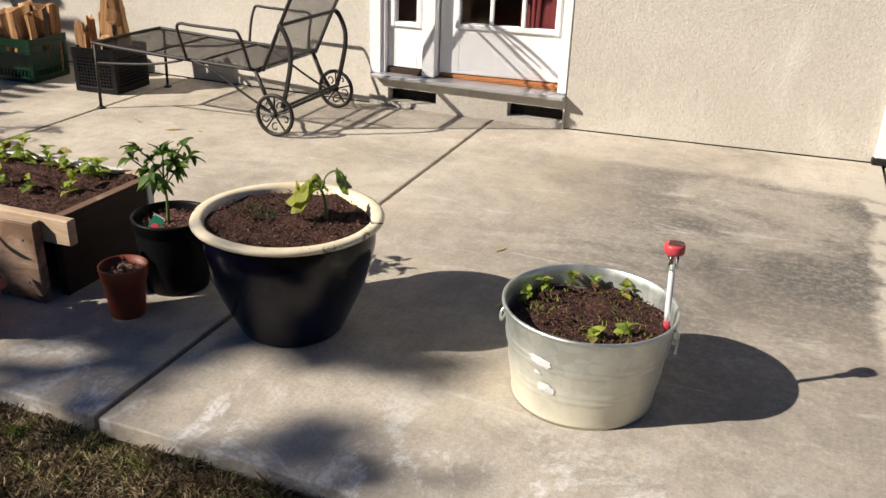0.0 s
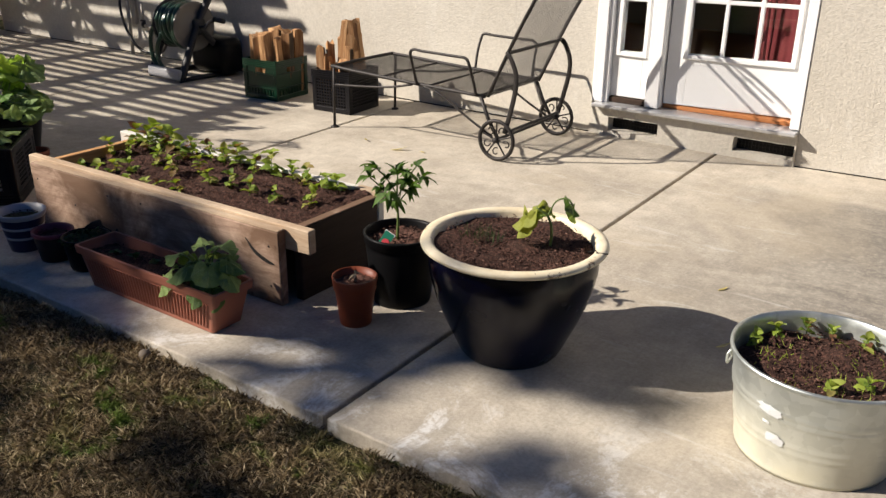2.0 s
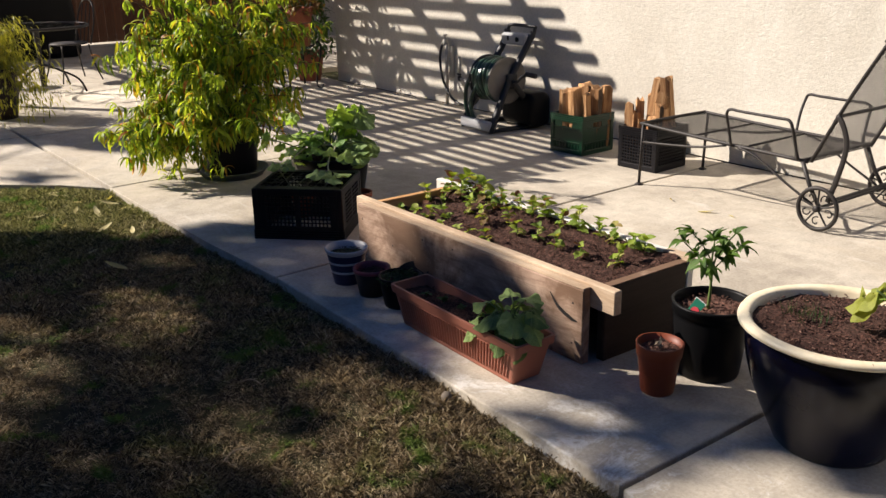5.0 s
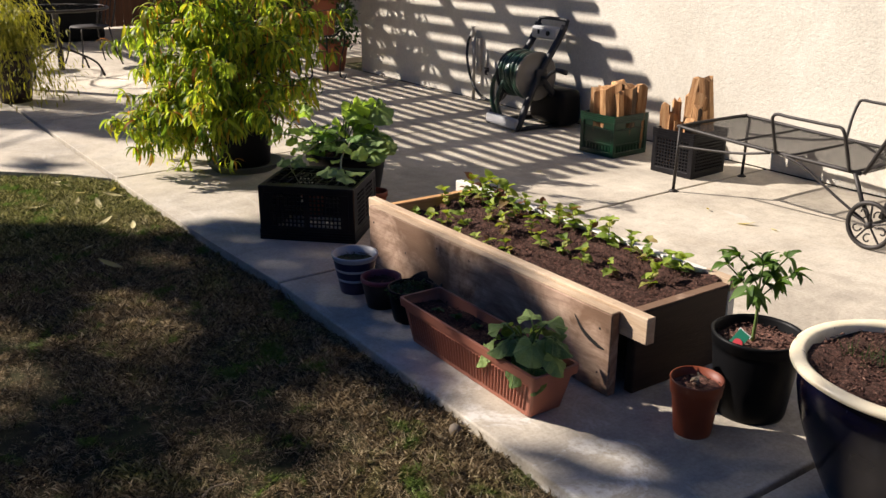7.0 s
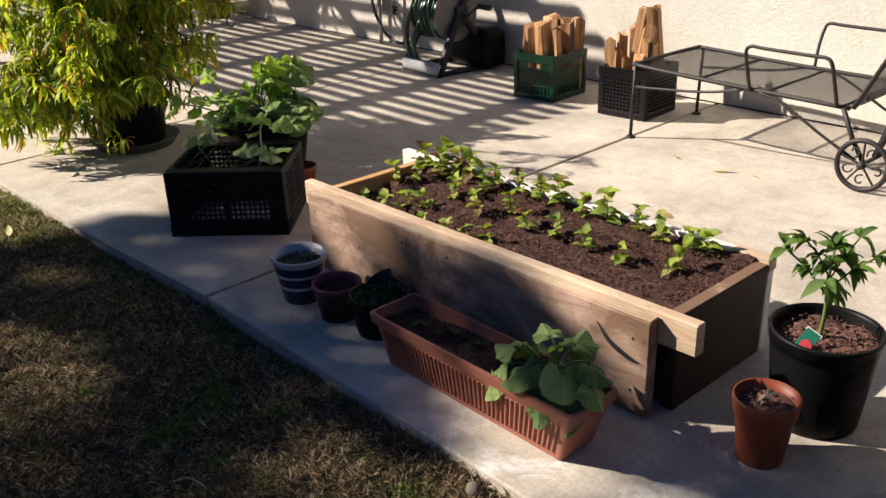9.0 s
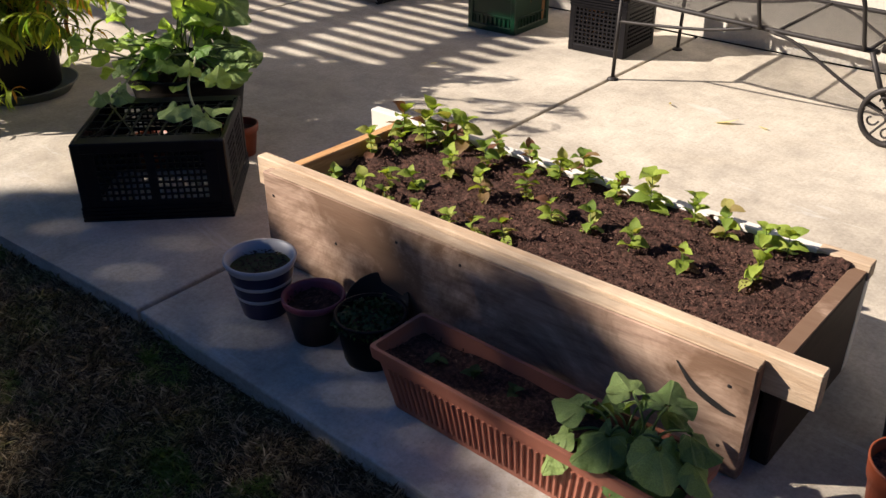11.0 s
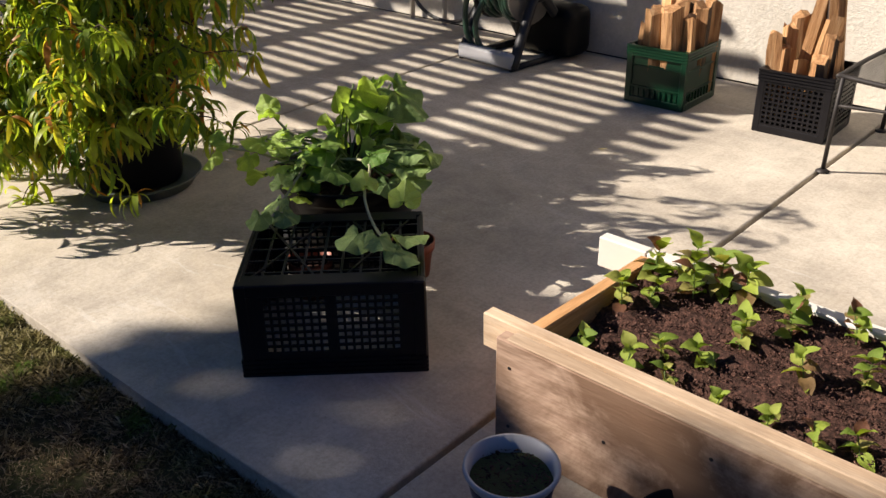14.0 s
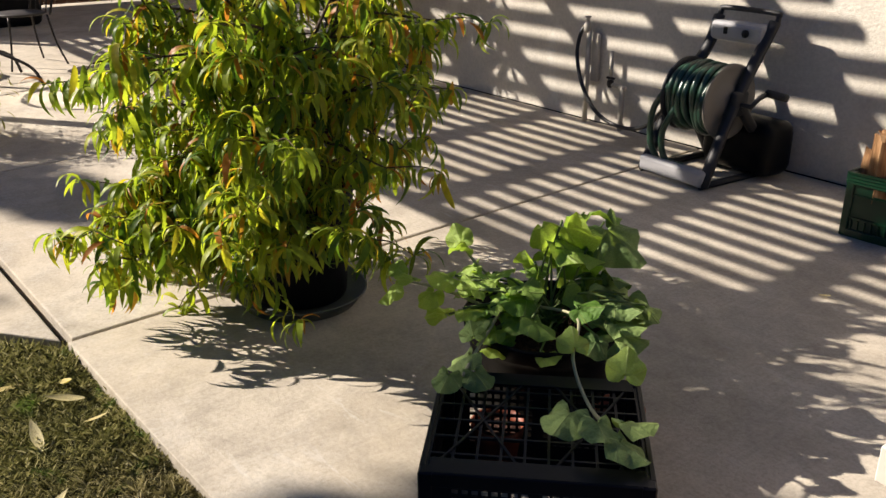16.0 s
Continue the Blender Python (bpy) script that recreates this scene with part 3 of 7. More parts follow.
def build_grass():
    g = np.random.RandomState(3)
    # a thick sward near the patio, thinning out of sight
    na, nb = 760000, 130000
    x = np.r_[g.uniform(-6.7, -0.1, na), g.uniform(-8.6, 1.6, nb)]
    y = np.r_[g.uniform(0.25, 1.845, na), g.uniform(-2.4, 1.845, nb)]
    ey = np.interp(-x, [-6.0, 0.8, 1.625, 3.748, 4.45, 5.93, 9.93], [1.84, 1.815, 1.82, 1.798, 1.745, 1.674, -2.246])
    thick = np.array([0.8 * noise.noise((a * 2.2, b * 2.2, 9)) + 0.6 * noise.noise((a * 7, b * 7, 4)) + 0.9 * noise.noise((a * 19, b * 19, 6)) for a, b in zip(x, y)])
    thick += 0.5 * np.clip((-4.7 - x) / 0.4, 0, 1)  # greener where the sun reaches
    keep = (y < ey + 0.006) & (thick + g.uniform(-0.6, 0.6, na + nb) > -0.3)
    keep &= g.uniform(0, 1, na + nb) < np.clip((y + 2.3) / 2.4, 0, 1) * np.clip((1.5 - x) / 1.5, 0, 1) * np.clip((x + 8.6) / 1.0, 0, 1)
    x, y, thick, ey = x[keep], y[keep], thick[keep], ey[keep]
    n = len(x)
    z = np.array([0.018 * noise.noise((a * 1.3, b * 1.3, 0)) for a, b in zip(x, y)]) - 0.03 - 0.018 * np.exp(-(ey - y) / 0.08)
    length = (0.010 + 0.02 * g.uniform(0, 1, n) ** 2) * (1 + 0.9 * np.clip(thick, -0.4, 1))
    wide = g.uniform(0.001, 0.0022, n)
    rot = rot_np(g.uniform(0, 6.28, n), g.uniform(-1.2, 0.1, n), g.normal(0, 0.35, n))
    tv = [(-0.5, 0, 0), (0.5, 0, 0), (0.3, 0.3, 0.7), (0, 0.6, 0.95)]
    tf = [(0, 1, 2, 3)]
    m = placed_np(rot, np.c_[wide, length, length], np.c_[x, y, z])
    ob = mesh_part("grass", scatter("grass", tv, tf, m), GRASS, None)
    tagged(ob, "short patchy lawn grass, green with straw-coloured dry areas", "grass", "", "stuff")


def slab(corners, top=0.0, deep=0.13):
    """One cast panel with eased edges."""
    bm = bmesh.new()
    low = [bm.verts.new((x, y, top - deep)) for x, y in corners]
    up = [bm.verts.new((x, y, top)) for x, y in corners]
    k = len(corners)
    bm.faces.new(up)
    bm.faces.new(low[::-1])
    for i in range(k):
        j = (i + 1) % k
        bm.faces.new((low[i], low[j], up[j], up[i]))
    edges = [e for e in bm.edges if all(abs(v.co.z - top) < 1e-6 for v in e.verts)]
    bmesh.ops.bevel(bm, geom=edges, offset=0.006, segments=2, affect="EDGES", profile=0.5)
    return bm


WALL_Y = 5.225
SKEW = 0.088  # the wall past the door runs back a little


def wall_y(x):
    return WALL_Y + SKEW * max(0.0, x + 1.215)


def build_patio():
    patio = thing("patio", "weathered grey concrete patio of cast panels with tooled joints", "patio", None, "", "structure")
    h = 0.009
    back = WALL_Y - 0.004
    lines = [6.0, 0.53, -1.624, -3.752, -5.925, -8.10]
    leans = [0.0, -0.005, -0.0086, -0.030, -0.060, -0.06]
    lean = leans[-1]
    for k in range(len(lines) - 1):
        r, l = lines[k], lines[k + 1]
        if k < 4:
            fr, fl = edge_y(r), edge_y(l)
        else:
            fr, fl = 1.674, 1.60
        lr, ll = leans[k], leans[k + 1]
        br, bl = wall_y(r) - 0.004, wall_y(l) - 0.004
        c = [(l + h, fl), (r - h, fr), (r - h + lr * (br - fr), br), (l + h + ll * (bl - fl), bl)]
        if r > 0.6 or l < -1.215 < r:
            c = c[:3] + [(-1.215, back)] * (l < -1.215 < r) + c[3:]
        if k == 3:
            c.insert(1, (-4.45, 1.745))
        if k == 4:
            c = [(l + h, fl + 2 * h), (r - h, fr + 2 * h)] + c[2:]
        part("slab", slab(c), CONCRETE, patio)
    # the western panels run on past the lawn's corner
    b = -8.10 - h
    part("slab", slab([(b - 2.14, 1.55 + h), (b, 1.60 + 2 * h), (b + lean * 3.7, back), (b - 2.22, back)]), CONCRETE, patio)
    part("slab", slab([(-17.5, 1.4), (b - 2.16, 1.55 + h), (b - 2.24, 9.0), (-17.5, 9.0)]), CONCRETE, patio)
    part("slab", slab([(-5.945, 1.659), (-8.1, 1.6 - h + 0.0), (-8.1 - h, -0.47), (-7.6, -0.02), (-6.9, 0.70), (-6.5, 1.12), (-6.2, 1.45)][::-1]), CONCRETE, patio)
    part("slab", slab([(-8.1 - 3 * h, 1.6 - h), (-17.5, 1.4 - 0.015), (-17.5, -6.0), (-13.0, -5.4), (-8.1 - 3 * h, -0.48)][::-1]), CONCRETE, patio)
    # dark earth shows in the joints
    bm = bmesh.new()
    for x0, x1 in ((-1.69, -1.58), (-3.82, -3.72), (-6.0, -5.88), (-8.2, -8.05)):
        s = 0.03 if x0 > -2 else 0.1 if x0 > -4 else 0.2
        vs = [bm.verts.new(p) for p in ((x0, 1.87 + (x0 + 1.6) * 0.035, -0.06), (x1, 1.87 + (x0 + 1.6) * 0.035, -0.06), (x1 - s, 5.215, -0.06), (x0 - s, 5.215, -0.06))]
        bm.faces.new(vs)
    part("joint_fill", bm, DARK, patio, "dark dirt in the slab joints")


def build_house():
    wall = thing("wall_north", "beige sand-finish stucco house wall beside the patio", "wall", None, "", "structure")
    x0, x1, y0, y1, top = -9.2, 3.2, WALL_Y, WALL_Y + 0.22, 2.75
    l, r, head = -2.473, -1.215, 2.28
    east = Matrix.Translation((r, y0, 0)) @ Euler((0, 0, math.atan(SKEW))).to_matrix().to_4x4()
    part("stucco_face", boxed((x0, y0, 0.004), (l, y1, top), 0.002), STUCCO, wall)
    part("stucco_face", boxed((0, 0, 0.004), (x1 - r, 0.22, top), 0.002, east), STUCCO, wall)
    part("stucco_face", boxed((l, y0, head), (r, y1, top)), STUCCO, wall)
    # footing under the door with two foundation vents
    bm = bmesh.new()
    zf = 0.178
    va, vb = (-2.345, -2.02), (-1.563, -1.224)
    box(bm, (l, y0 - 0.02, 0.0), (r, y1, 0.036))
    box(bm, (l, y0 - 0.02, 0.118), (r, y1, zf))
    for a, b in ((l, va[0]), (va[1], vb[0]), (vb[1], r)):
        box(bm, (a, y0 - 0.02, 0.036), (b, y1, 0.118))
    part("footing", bm, STUCCO, wall)
    for a, b in (va, vb):
        v = part("foundation_vent", boxed((a, y0 + 0.06, 0.036), (b, y0 + 0.07, 0.118)), DARK, wall, "dark screened foundation vent")
        bm = bmesh.new()
        for i in range(17):
            x = a + (b - a) * (i + 0.5) / 17
            tube(bm, [(x, y0 + 0.05, 0.036), (x, y0 + 0.05, 0.118)], 0.0016, 4)
        for i in range(4):
            z = 0.036 + 0.082 * (i + 0.5) / 4
            tube(bm, [(a, y0 + 0.05, z), (b, y0 + 0.05, z)], 0.0016, 4)
        part("screen", bm, IRON, v)
    # screed gap along the foot of the wall
    part("weep_gap", boxed((x0, y0 + 0.02, -0.05), (l, y1, 0.0035)), DARK, wall, "dark gap at the foot of the wall")
    part("weep_gap", boxed((0, 0.02, -0.05), (x1 - r, 0.2, 0.0035), 0, east), DARK, wall)
    # inside of the room, closed behind the door
    room = thing("wall_inside", "plain dark room behind the glazed door", "wall", None, "", "structure")
    bm = bmesh.new()
    box(bm, (-5.0, 8.6, 0.0), (1.0, 8.7, 2.75))
    box(bm, (-5.1, y1, 0.0), (-5.0, 8.7, 2.75))
    box(bm, (1.0, y1, 0.0), (1.1, 8.7, 2.75))
    part("room_wall", bm, plain("room_paint", (0.25, 0.22, 0.18), 0.9, 0, 0.1, 5, 0), room)
    part("room_floor", boxed((-5.0, y1, 0.1), (1.0, 8.6, 0.2)), OAK, room)
    tagged(part("ceiling", boxed((-9.2, y0, 2.76), (3.2, 8.7, 2.9)), plain("room_ceiling", (0.6, 0.58, 0.54), 0.9, 0, 0.1, 5, 0), None), "plain roof deck over the house", "ceiling", "", "structure")


def build_door():
    y = WALL_Y
    door = thing("door_1", "white glazed patio door with a narrow sidelight, slightly worn", "door", None, "", "structure")
    # casing
    bm = bmesh.new()
    box(bm, (-2.473, y - 0.012, 0.20), (-2.40, y + 0.05, 2.28), 0.004)
    box(bm, (-2.43, y + 0.004, 0.20), (-2.375, y + 0.12, 2.25), 0.004)
    part("casing", bm, WHITE, door)
    part("casing", boxed((-1.272, y - 0.006, 0.205), (-1.218, y + 0.12, 2.28), 0.004), WHITE, door)
    part("casing", boxed((-2.40, y - 0.012, 2.21), (-1.272, y + 0.12, 2.28), 0.004), WHITE, door)
    part("mullion_post", boxed((-2.13, y + 0.0, 0.205), (-2.045, y + 0.13, 2.21), 0.005), WHITE, door)
    # sill
    bm = bmesh.new()
    box(bm, (-2.443, y - 0.075, 0.178), (-1.218, y + 0.14, 0.200), 0.004)
    part("sill", bm, METAL_SILL, door, "grey metal door sill")
    part("threshold", boxed((-2.043, y + 0.075, 0.2005), (-1.273, y + 0.24, 0.226), 0.003), OAK, door, "orange-brown wooden threshold")
    part("sidelight_foot", boxed((-2.374, y + 0.025, 0.2005), (-2.131, y + 0.13, 0.235), 0.003), OLD_SHADED, door, "bare wooden strip below the sidelight")

    def leaf(name, a, b, z0, z1, g, yy, bars, rows, ajar=0.0):
        w = thing(name, "", "", None)
        w.parent = door
        w.matrix_local = Matrix.Translation((a, yy, 0)) @ Euler((0, 0, radians(ajar))).to_matrix().to_4x4() @ Matrix.Translation((-a, -yy, 0))
        bm = bmesh.new()
        d = 0.042
        box(bm, (a, yy, z0), (g[0], yy + d, z1), 0.002)
        box(bm, (g[1], yy, z0), (b, yy + d, z1), 0.002)
        box(bm, (g[0], yy, z0), (g[1], yy + d, g[2]), 0.002)
        box(bm, (g[0], yy, g[3]), (g[1], yy + d, z1), 0.002)
        part("panel", bm, WHITE, w)
        bm = bmesh.new()
        m = 0.028
        box(bm, (g[0] - m, yy - 0.016, g[2] - m), (g[0], yy + 0.01, g[3] + m), 0.004)
        box(bm, (g[1], yy - 0.016, g[2] - m), (g[1] + m, yy + 0.01, g[3] + m), 0.004)
        box(bm, (g[0], yy - 0.016, g[2] - m), (g[1], yy + 0.01, g[2]), 0.004)
        box(bm, (g[0], yy - 0.016, g[3]), (g[1], yy + 0.01, g[3] + m), 0.004)
        part("glazing_bead", bm, WHITE, w)
        for i in range(1, bars):
            x = g[0] + (g[1] - g[0]) * i / bars
            part("glazing_bar", boxed((x - 0.011, yy - 0.004, g[2]), (x + 0.011, yy + 0.03, g[3]), 0.003), WHITE, w)
        for i in range(1, rows):
            z = g[2] + (g[3] - g[2]) * i / rows
            part("glazing_bar", boxed((g[0], yy - 0.003, z - 0.011), (g[1], yy + 0.029, z + 0.011), 0.003), WHITE, w)
        p = part("pane", boxed((g[0], yy + 0.012, g[2]), (g[1], yy + 0.018, g[3])), GLASS, w, "clear glass pane")
        p.visible_shadow = False

    leaf("door_leaf", -2.035, -1.276, 0.232, 2.205, (-1.915, -1.345, 0.535, 2.05), y + 0.06, 3, 5, 6.0)
    leaf("sidelight", -2.372, -2.133, 0.24, 2.205, (-2.322, -2.18, 0.515, 2.05), y + 0.04, 1, 5)
    # curtain behind the glass
    cur = thing("curtain", "dark red curtain hanging inside the glazed door", "curtain", pose(0, 0, 0))
    bm = bmesh.new()
    top, low = [], []
    for i in range(25):
        x = -1.60 + 0.28 * i / 24
        yy = y + 0.26 + 0.018 * math.sin(i * 1.5)
        top.append(bm.verts.new((x, yy, 2.1)))
        low.append(bm.verts.new((x + 0.05 * math.sin(i * 0.4), yy + 0.005, 0.29)))
    for i in range(24):
        bm.faces.new((low[i], low[i + 1], top[i + 1], top[i]))
    bmesh.ops.solidify(bm, geom=bm.faces[:], thickness=0.004)
    part("cloth", bm, CURTAIN, cur, "", True)
    part("rod", tubed([(-1.95, y + 0.26, 2.11), (-1.3, y + 0.26, 2.11)], 0.008), IRON, cur)
    # white casing of the next opening along the wall
    at = Matrix.Translation((0.455, wall_y(0.455), 0)) @ Euler((0, 0, math.atan(SKEW))).to_matrix().to_4x4()
    trim = thing("door_2", "white painted door casing on the stucco wall", "door", None, "", "structure")
    part("casing", boxed((0, -0.035, 0.035), (0.125, -0.002, 2.25), 0.005, at), WHITE, trim)
    part("plinth", boxed((-0.01, -0.045, 0.0), (0.135, -0.002, 0.034), 0.003, at), DARK, trim)


def build_far_house():
    """The set-back wall past the house corner, the board fence, and the dark end of the yard."""
    w = thing("wall_west", "shaded stucco wall set back past the house corner", "wall", None, "", "structure")
    part("stucco_face", boxed((-9.2, WALL_Y + 0.22, 0.0), (-8.98, 8.0, 2.75)), STUCCO, w)
    part("stucco_face", boxed((-15.6, 8.0, 0.0), (-8.98, 8.2, 2.75)), STUCCO, w)
    win = thing("window_1", "white framed window in the set-back wall", "window", None, "", "structure")
    bm = bmesh.new()
    for a, b in (((-13.1, 7.95, 0.7), (-13.0, 8.0, 2.0)), ((-12.1, 7.95, 0.7), (-12.0, 8.0, 2.0)), ((-13.0, 7.95, 0.7), (-12.1, 8.0, 0.8)), ((-13.0, 7.95, 1.9), (-12.1, 8.0, 2.0))):
        box(bm, a, b, 0.005)
    part("window_frame", bm, WHITE, win)
    part("pane", boxed((-13.0, 7.985, 0.8), (-12.1, 7.998, 1.9)), plain("dark_glass", (0.02, 0.022, 0.025), 0.08, 0, 0.2, 5, 0), win)
    f = thing("fence", "reddish brown vertical board fence at the end of the yard", "fence", None, "", "structure")
    mesh = None
    for i in range(82):
        yy = -3.5 + i * 0.142
        m = pose(-15.75 + (yy - 4.5) * 0.02, yy, 0, 0, 0, RUN.uniform(-0.6, 0.6))
        if mesh is None:
            b = part("board", boxed((-0.01, -0.069, 0.03), (0.01, 0.069, 1.83), 0.003), FENCE, f, "", False, m)
            mesh = b.data
        else:
            b = mesh_part("board", mesh, FENCE, f, "", False, m)
    for z in (0.35, 1.5):
        part("rail", boxed((-15.95, -3.5, z), (-15.86, 8.1, z + 0.09)), FENCE, f)


def build_pergola():
    """The slatted patio cover over the west half of the patio, seen by its striped shade."""
    p = thing("patio_cover", "painted open slat patio cover on rafters over the west patio", "pergola", None, "", "structure")
    H = 2.60
    first = -7.81
    mesh = None
    for k in range(12):
        m = pose(first - 0.84 * k + 0.07 * 2.3, 0, 0, 0, 0, 4.0)
        if mesh is None:
            mesh = part("rafter", boxed((0, 1.13, H - 0.14), (0.038, WALL_Y - 0.03, H)), PERGOLA, p, "", False, m).data
        else:
            mesh_part("rafter", mesh, PERGOLA, p, "", False, m)
    mesh = None
    for k in range(29):
        yy = 1.161 + 0.146 * k
        if yy > WALL_Y - 0.05:
            break
        m = pose(0, yy, 0)
        if mesh is None:
            mesh = part("slat", boxed((-16.8, 0, H + 0.001), (-7.56, 0.05, H + 0.052)), PERGOLA, p, "", False, m).data
        else:
            mesh_part("slat", mesh, PERGOLA, p, "", False, m)
    part("beam", boxed((-16.8, 1.22, H - 0.28), (-7.66, 1.26, H - 0.142)), PERGOLA, p)
    for x in (-10.75, -15.2):
        part("post", boxed((x, 1.195, 0.0), (x + 0.09, 1.285, H - 0.281)), PERGOLA, p)
    tagged(part("wall_ledger", boxed((-16.8, WALL_Y - 0.0, H - 0.14), (-9.21, WALL_Y + 0.04, H)), PERGOLA, None), "ledger board carrying the patio cover", "beam", "", "structure")


def build_south_fence():
    """Closes the yard behind the camera with an added, unseen fence and sky-blocking hedge."""
    f = thing("fence_south", "unseen board fence added to close the yard and block low sky", "fence", None, "", "structure")
    part("panel", boxed((-20.0, -6.1, -0.05), (9.0, -6.05, 1.85)), FENCE, f)
    g = np.random.RandomState(44)
    n = 9000
    x, z = g.uniform(-20, 9, n), g.uniform(0.6, 3.9, n)
    y = -7.3 + g.uniform(-0.9, 0.9, n) * np.sqrt(np.clip(1.2 - z / 4, 0.05, 1))
    tv, tf = leaf_shape(0.34, 0.4, 0.2, 2)
    m = placed_np(rot_np(g.uniform(0, 6.28, n), g.uniform(-1.2, 0.8, n), g.normal(0, 0.5, n)), g.uniform(0.25, 0.45, n), np.c_[x, y, z])
    h = mesh_part("hedge", scatter("hedge", tv, tf, m), SHADE_LEAF, None)
    tagged(h, "unseen dense dark green hedge added to block low sky", "hedge", "", "stuff")


build_ground()
build_south_fence()
build_house()
build_door()
build_far_house()
build_pergola()


# ---- things: pots, tub, beds ----
def pot(name, label, at, prof, mat, soil=None, rim=None, seg=36, group="", body="pot_body", soil_mat=None, chip=0, category="plant pot"):
    """A turned pot; prof runs from the outer foot over the rim to the inner wall; soil is (radius, height)."""
    p = thing(name, label, category, pose(*at, 0) if len(at) == 3 else pose(at[0], at[1], at[2], 0, 0, at[3]), group)
    part(body, lathe(prof, seg, None, 0.006), mat, p, "", True)
    if rim:
        part("rim", lathe(rim[0], seg, None, 0.006), rim[1], p, rim[2], True)
    if soil:
        part("soil", disc_soil(soil[0], soil[1], 26, 7, min(0.012, soil[0] * 0.08), at[0]), soil_mat or SOIL, p, "dark potting soil", True)
        if chip:
            chips(p, chip, in_disc(soil[0] * 0.96), soil[1] + 0.004, 0.012 if soil[0] > 0.12 else 0.009, int(abs(at[0]) * 100))
    return p


def build_tub():
    h, r0, r1 = 0.290, 0.203, 0.243
    prof = [(0.0, 0.006), (r0 - 0.01, 0.006), (r0, 0.0), (r0 + 0.003, 0.012)]
    for k in range(40):
        z = 0.02 + (h - 0.03) * k / 39
        r = r0 + (r1 - r0) * z / h
        for c in (0.09, 0.11, 0.18, 0.2):
            r += 0.0032 * math.exp(-(((z - c) / 0.0045) ** 2))
        prof.append((r, z))
    prof += [(r1 + 0.002, h - 0.008), (r1 + 0.006, h - 0.004), (r1 + 0.006, h + 0.002), (r1, h + 0.005), (r1 - 0.004, h), (r1 - 0.006, h - 0.02), (r0 + 0.02, 0.15)]
    t = pot("wash_tub", "round galvanized steel wash tub planted with seedlings on concrete", (-0.449, 2.508, 0), prof, GALV, (0.230, 0.238), None, 64, "", "tub_body", None, 900, "tub")
    # torn remains of a paper label
    for turn, z0, wide, high, seed in ((251, 0.2, 0.15, 0.014, 1), (256, 0.118, 0.12, 0.015, 5), (249, 0.16, 0.05, 0.005, 9)):
        bm = bmesh.new()
        rim = []
        for k in range(28):
            a = 2 * math.pi * k / 28
            q = 1 + 0.45 * noise.noise((math.cos(a) * 2.2, math.sin(a) * 2.2, seed))
            z = z0 + high * q * math.sin(a) - 0.03 * wide * math.cos(a)
            b = radians(turn) + wide * q * math.cos(a)
            rad = r0 + (r1 - r0) * z / h + 0.0042
            rim.append(bm.verts.new((rad * math.cos(b), rad * math.sin(b), z)))
        mid = bm.verts.new(sum((v.co for v in rim), Vector()) / 28 * 1.012)
        mid.co.z = z0
        for k in range(28):
            bm.faces.new((mid, rim[k], rim[(k + 1) % 28]))
        part("label_scrap", bm, LABEL, t, "torn white label remains")
    # two drop handles with their ears
    for a in (2, 182):
        m = pose(0, 0, 0, 0, 0, a)
        ear = part("handle_ear", boxed((0.234, -0.022, 0.215), (0.246, 0.022, 0.262), 0.004, m), GALV, t)
        q = [m @ Vector(v) for v in smooth_line([(0.243, -0.022, 0.235), (0.249, -0.03, 0.22), (0.248, -0.026, 0.195), (0.248, 0.026, 0.195), (0.249, 0.03, 0.22), (0.243, 0.022, 0.235)], 5)]
        part("handle", tubed(q, 0.0035, 8), GALV, ear, "wire drop handle", True)


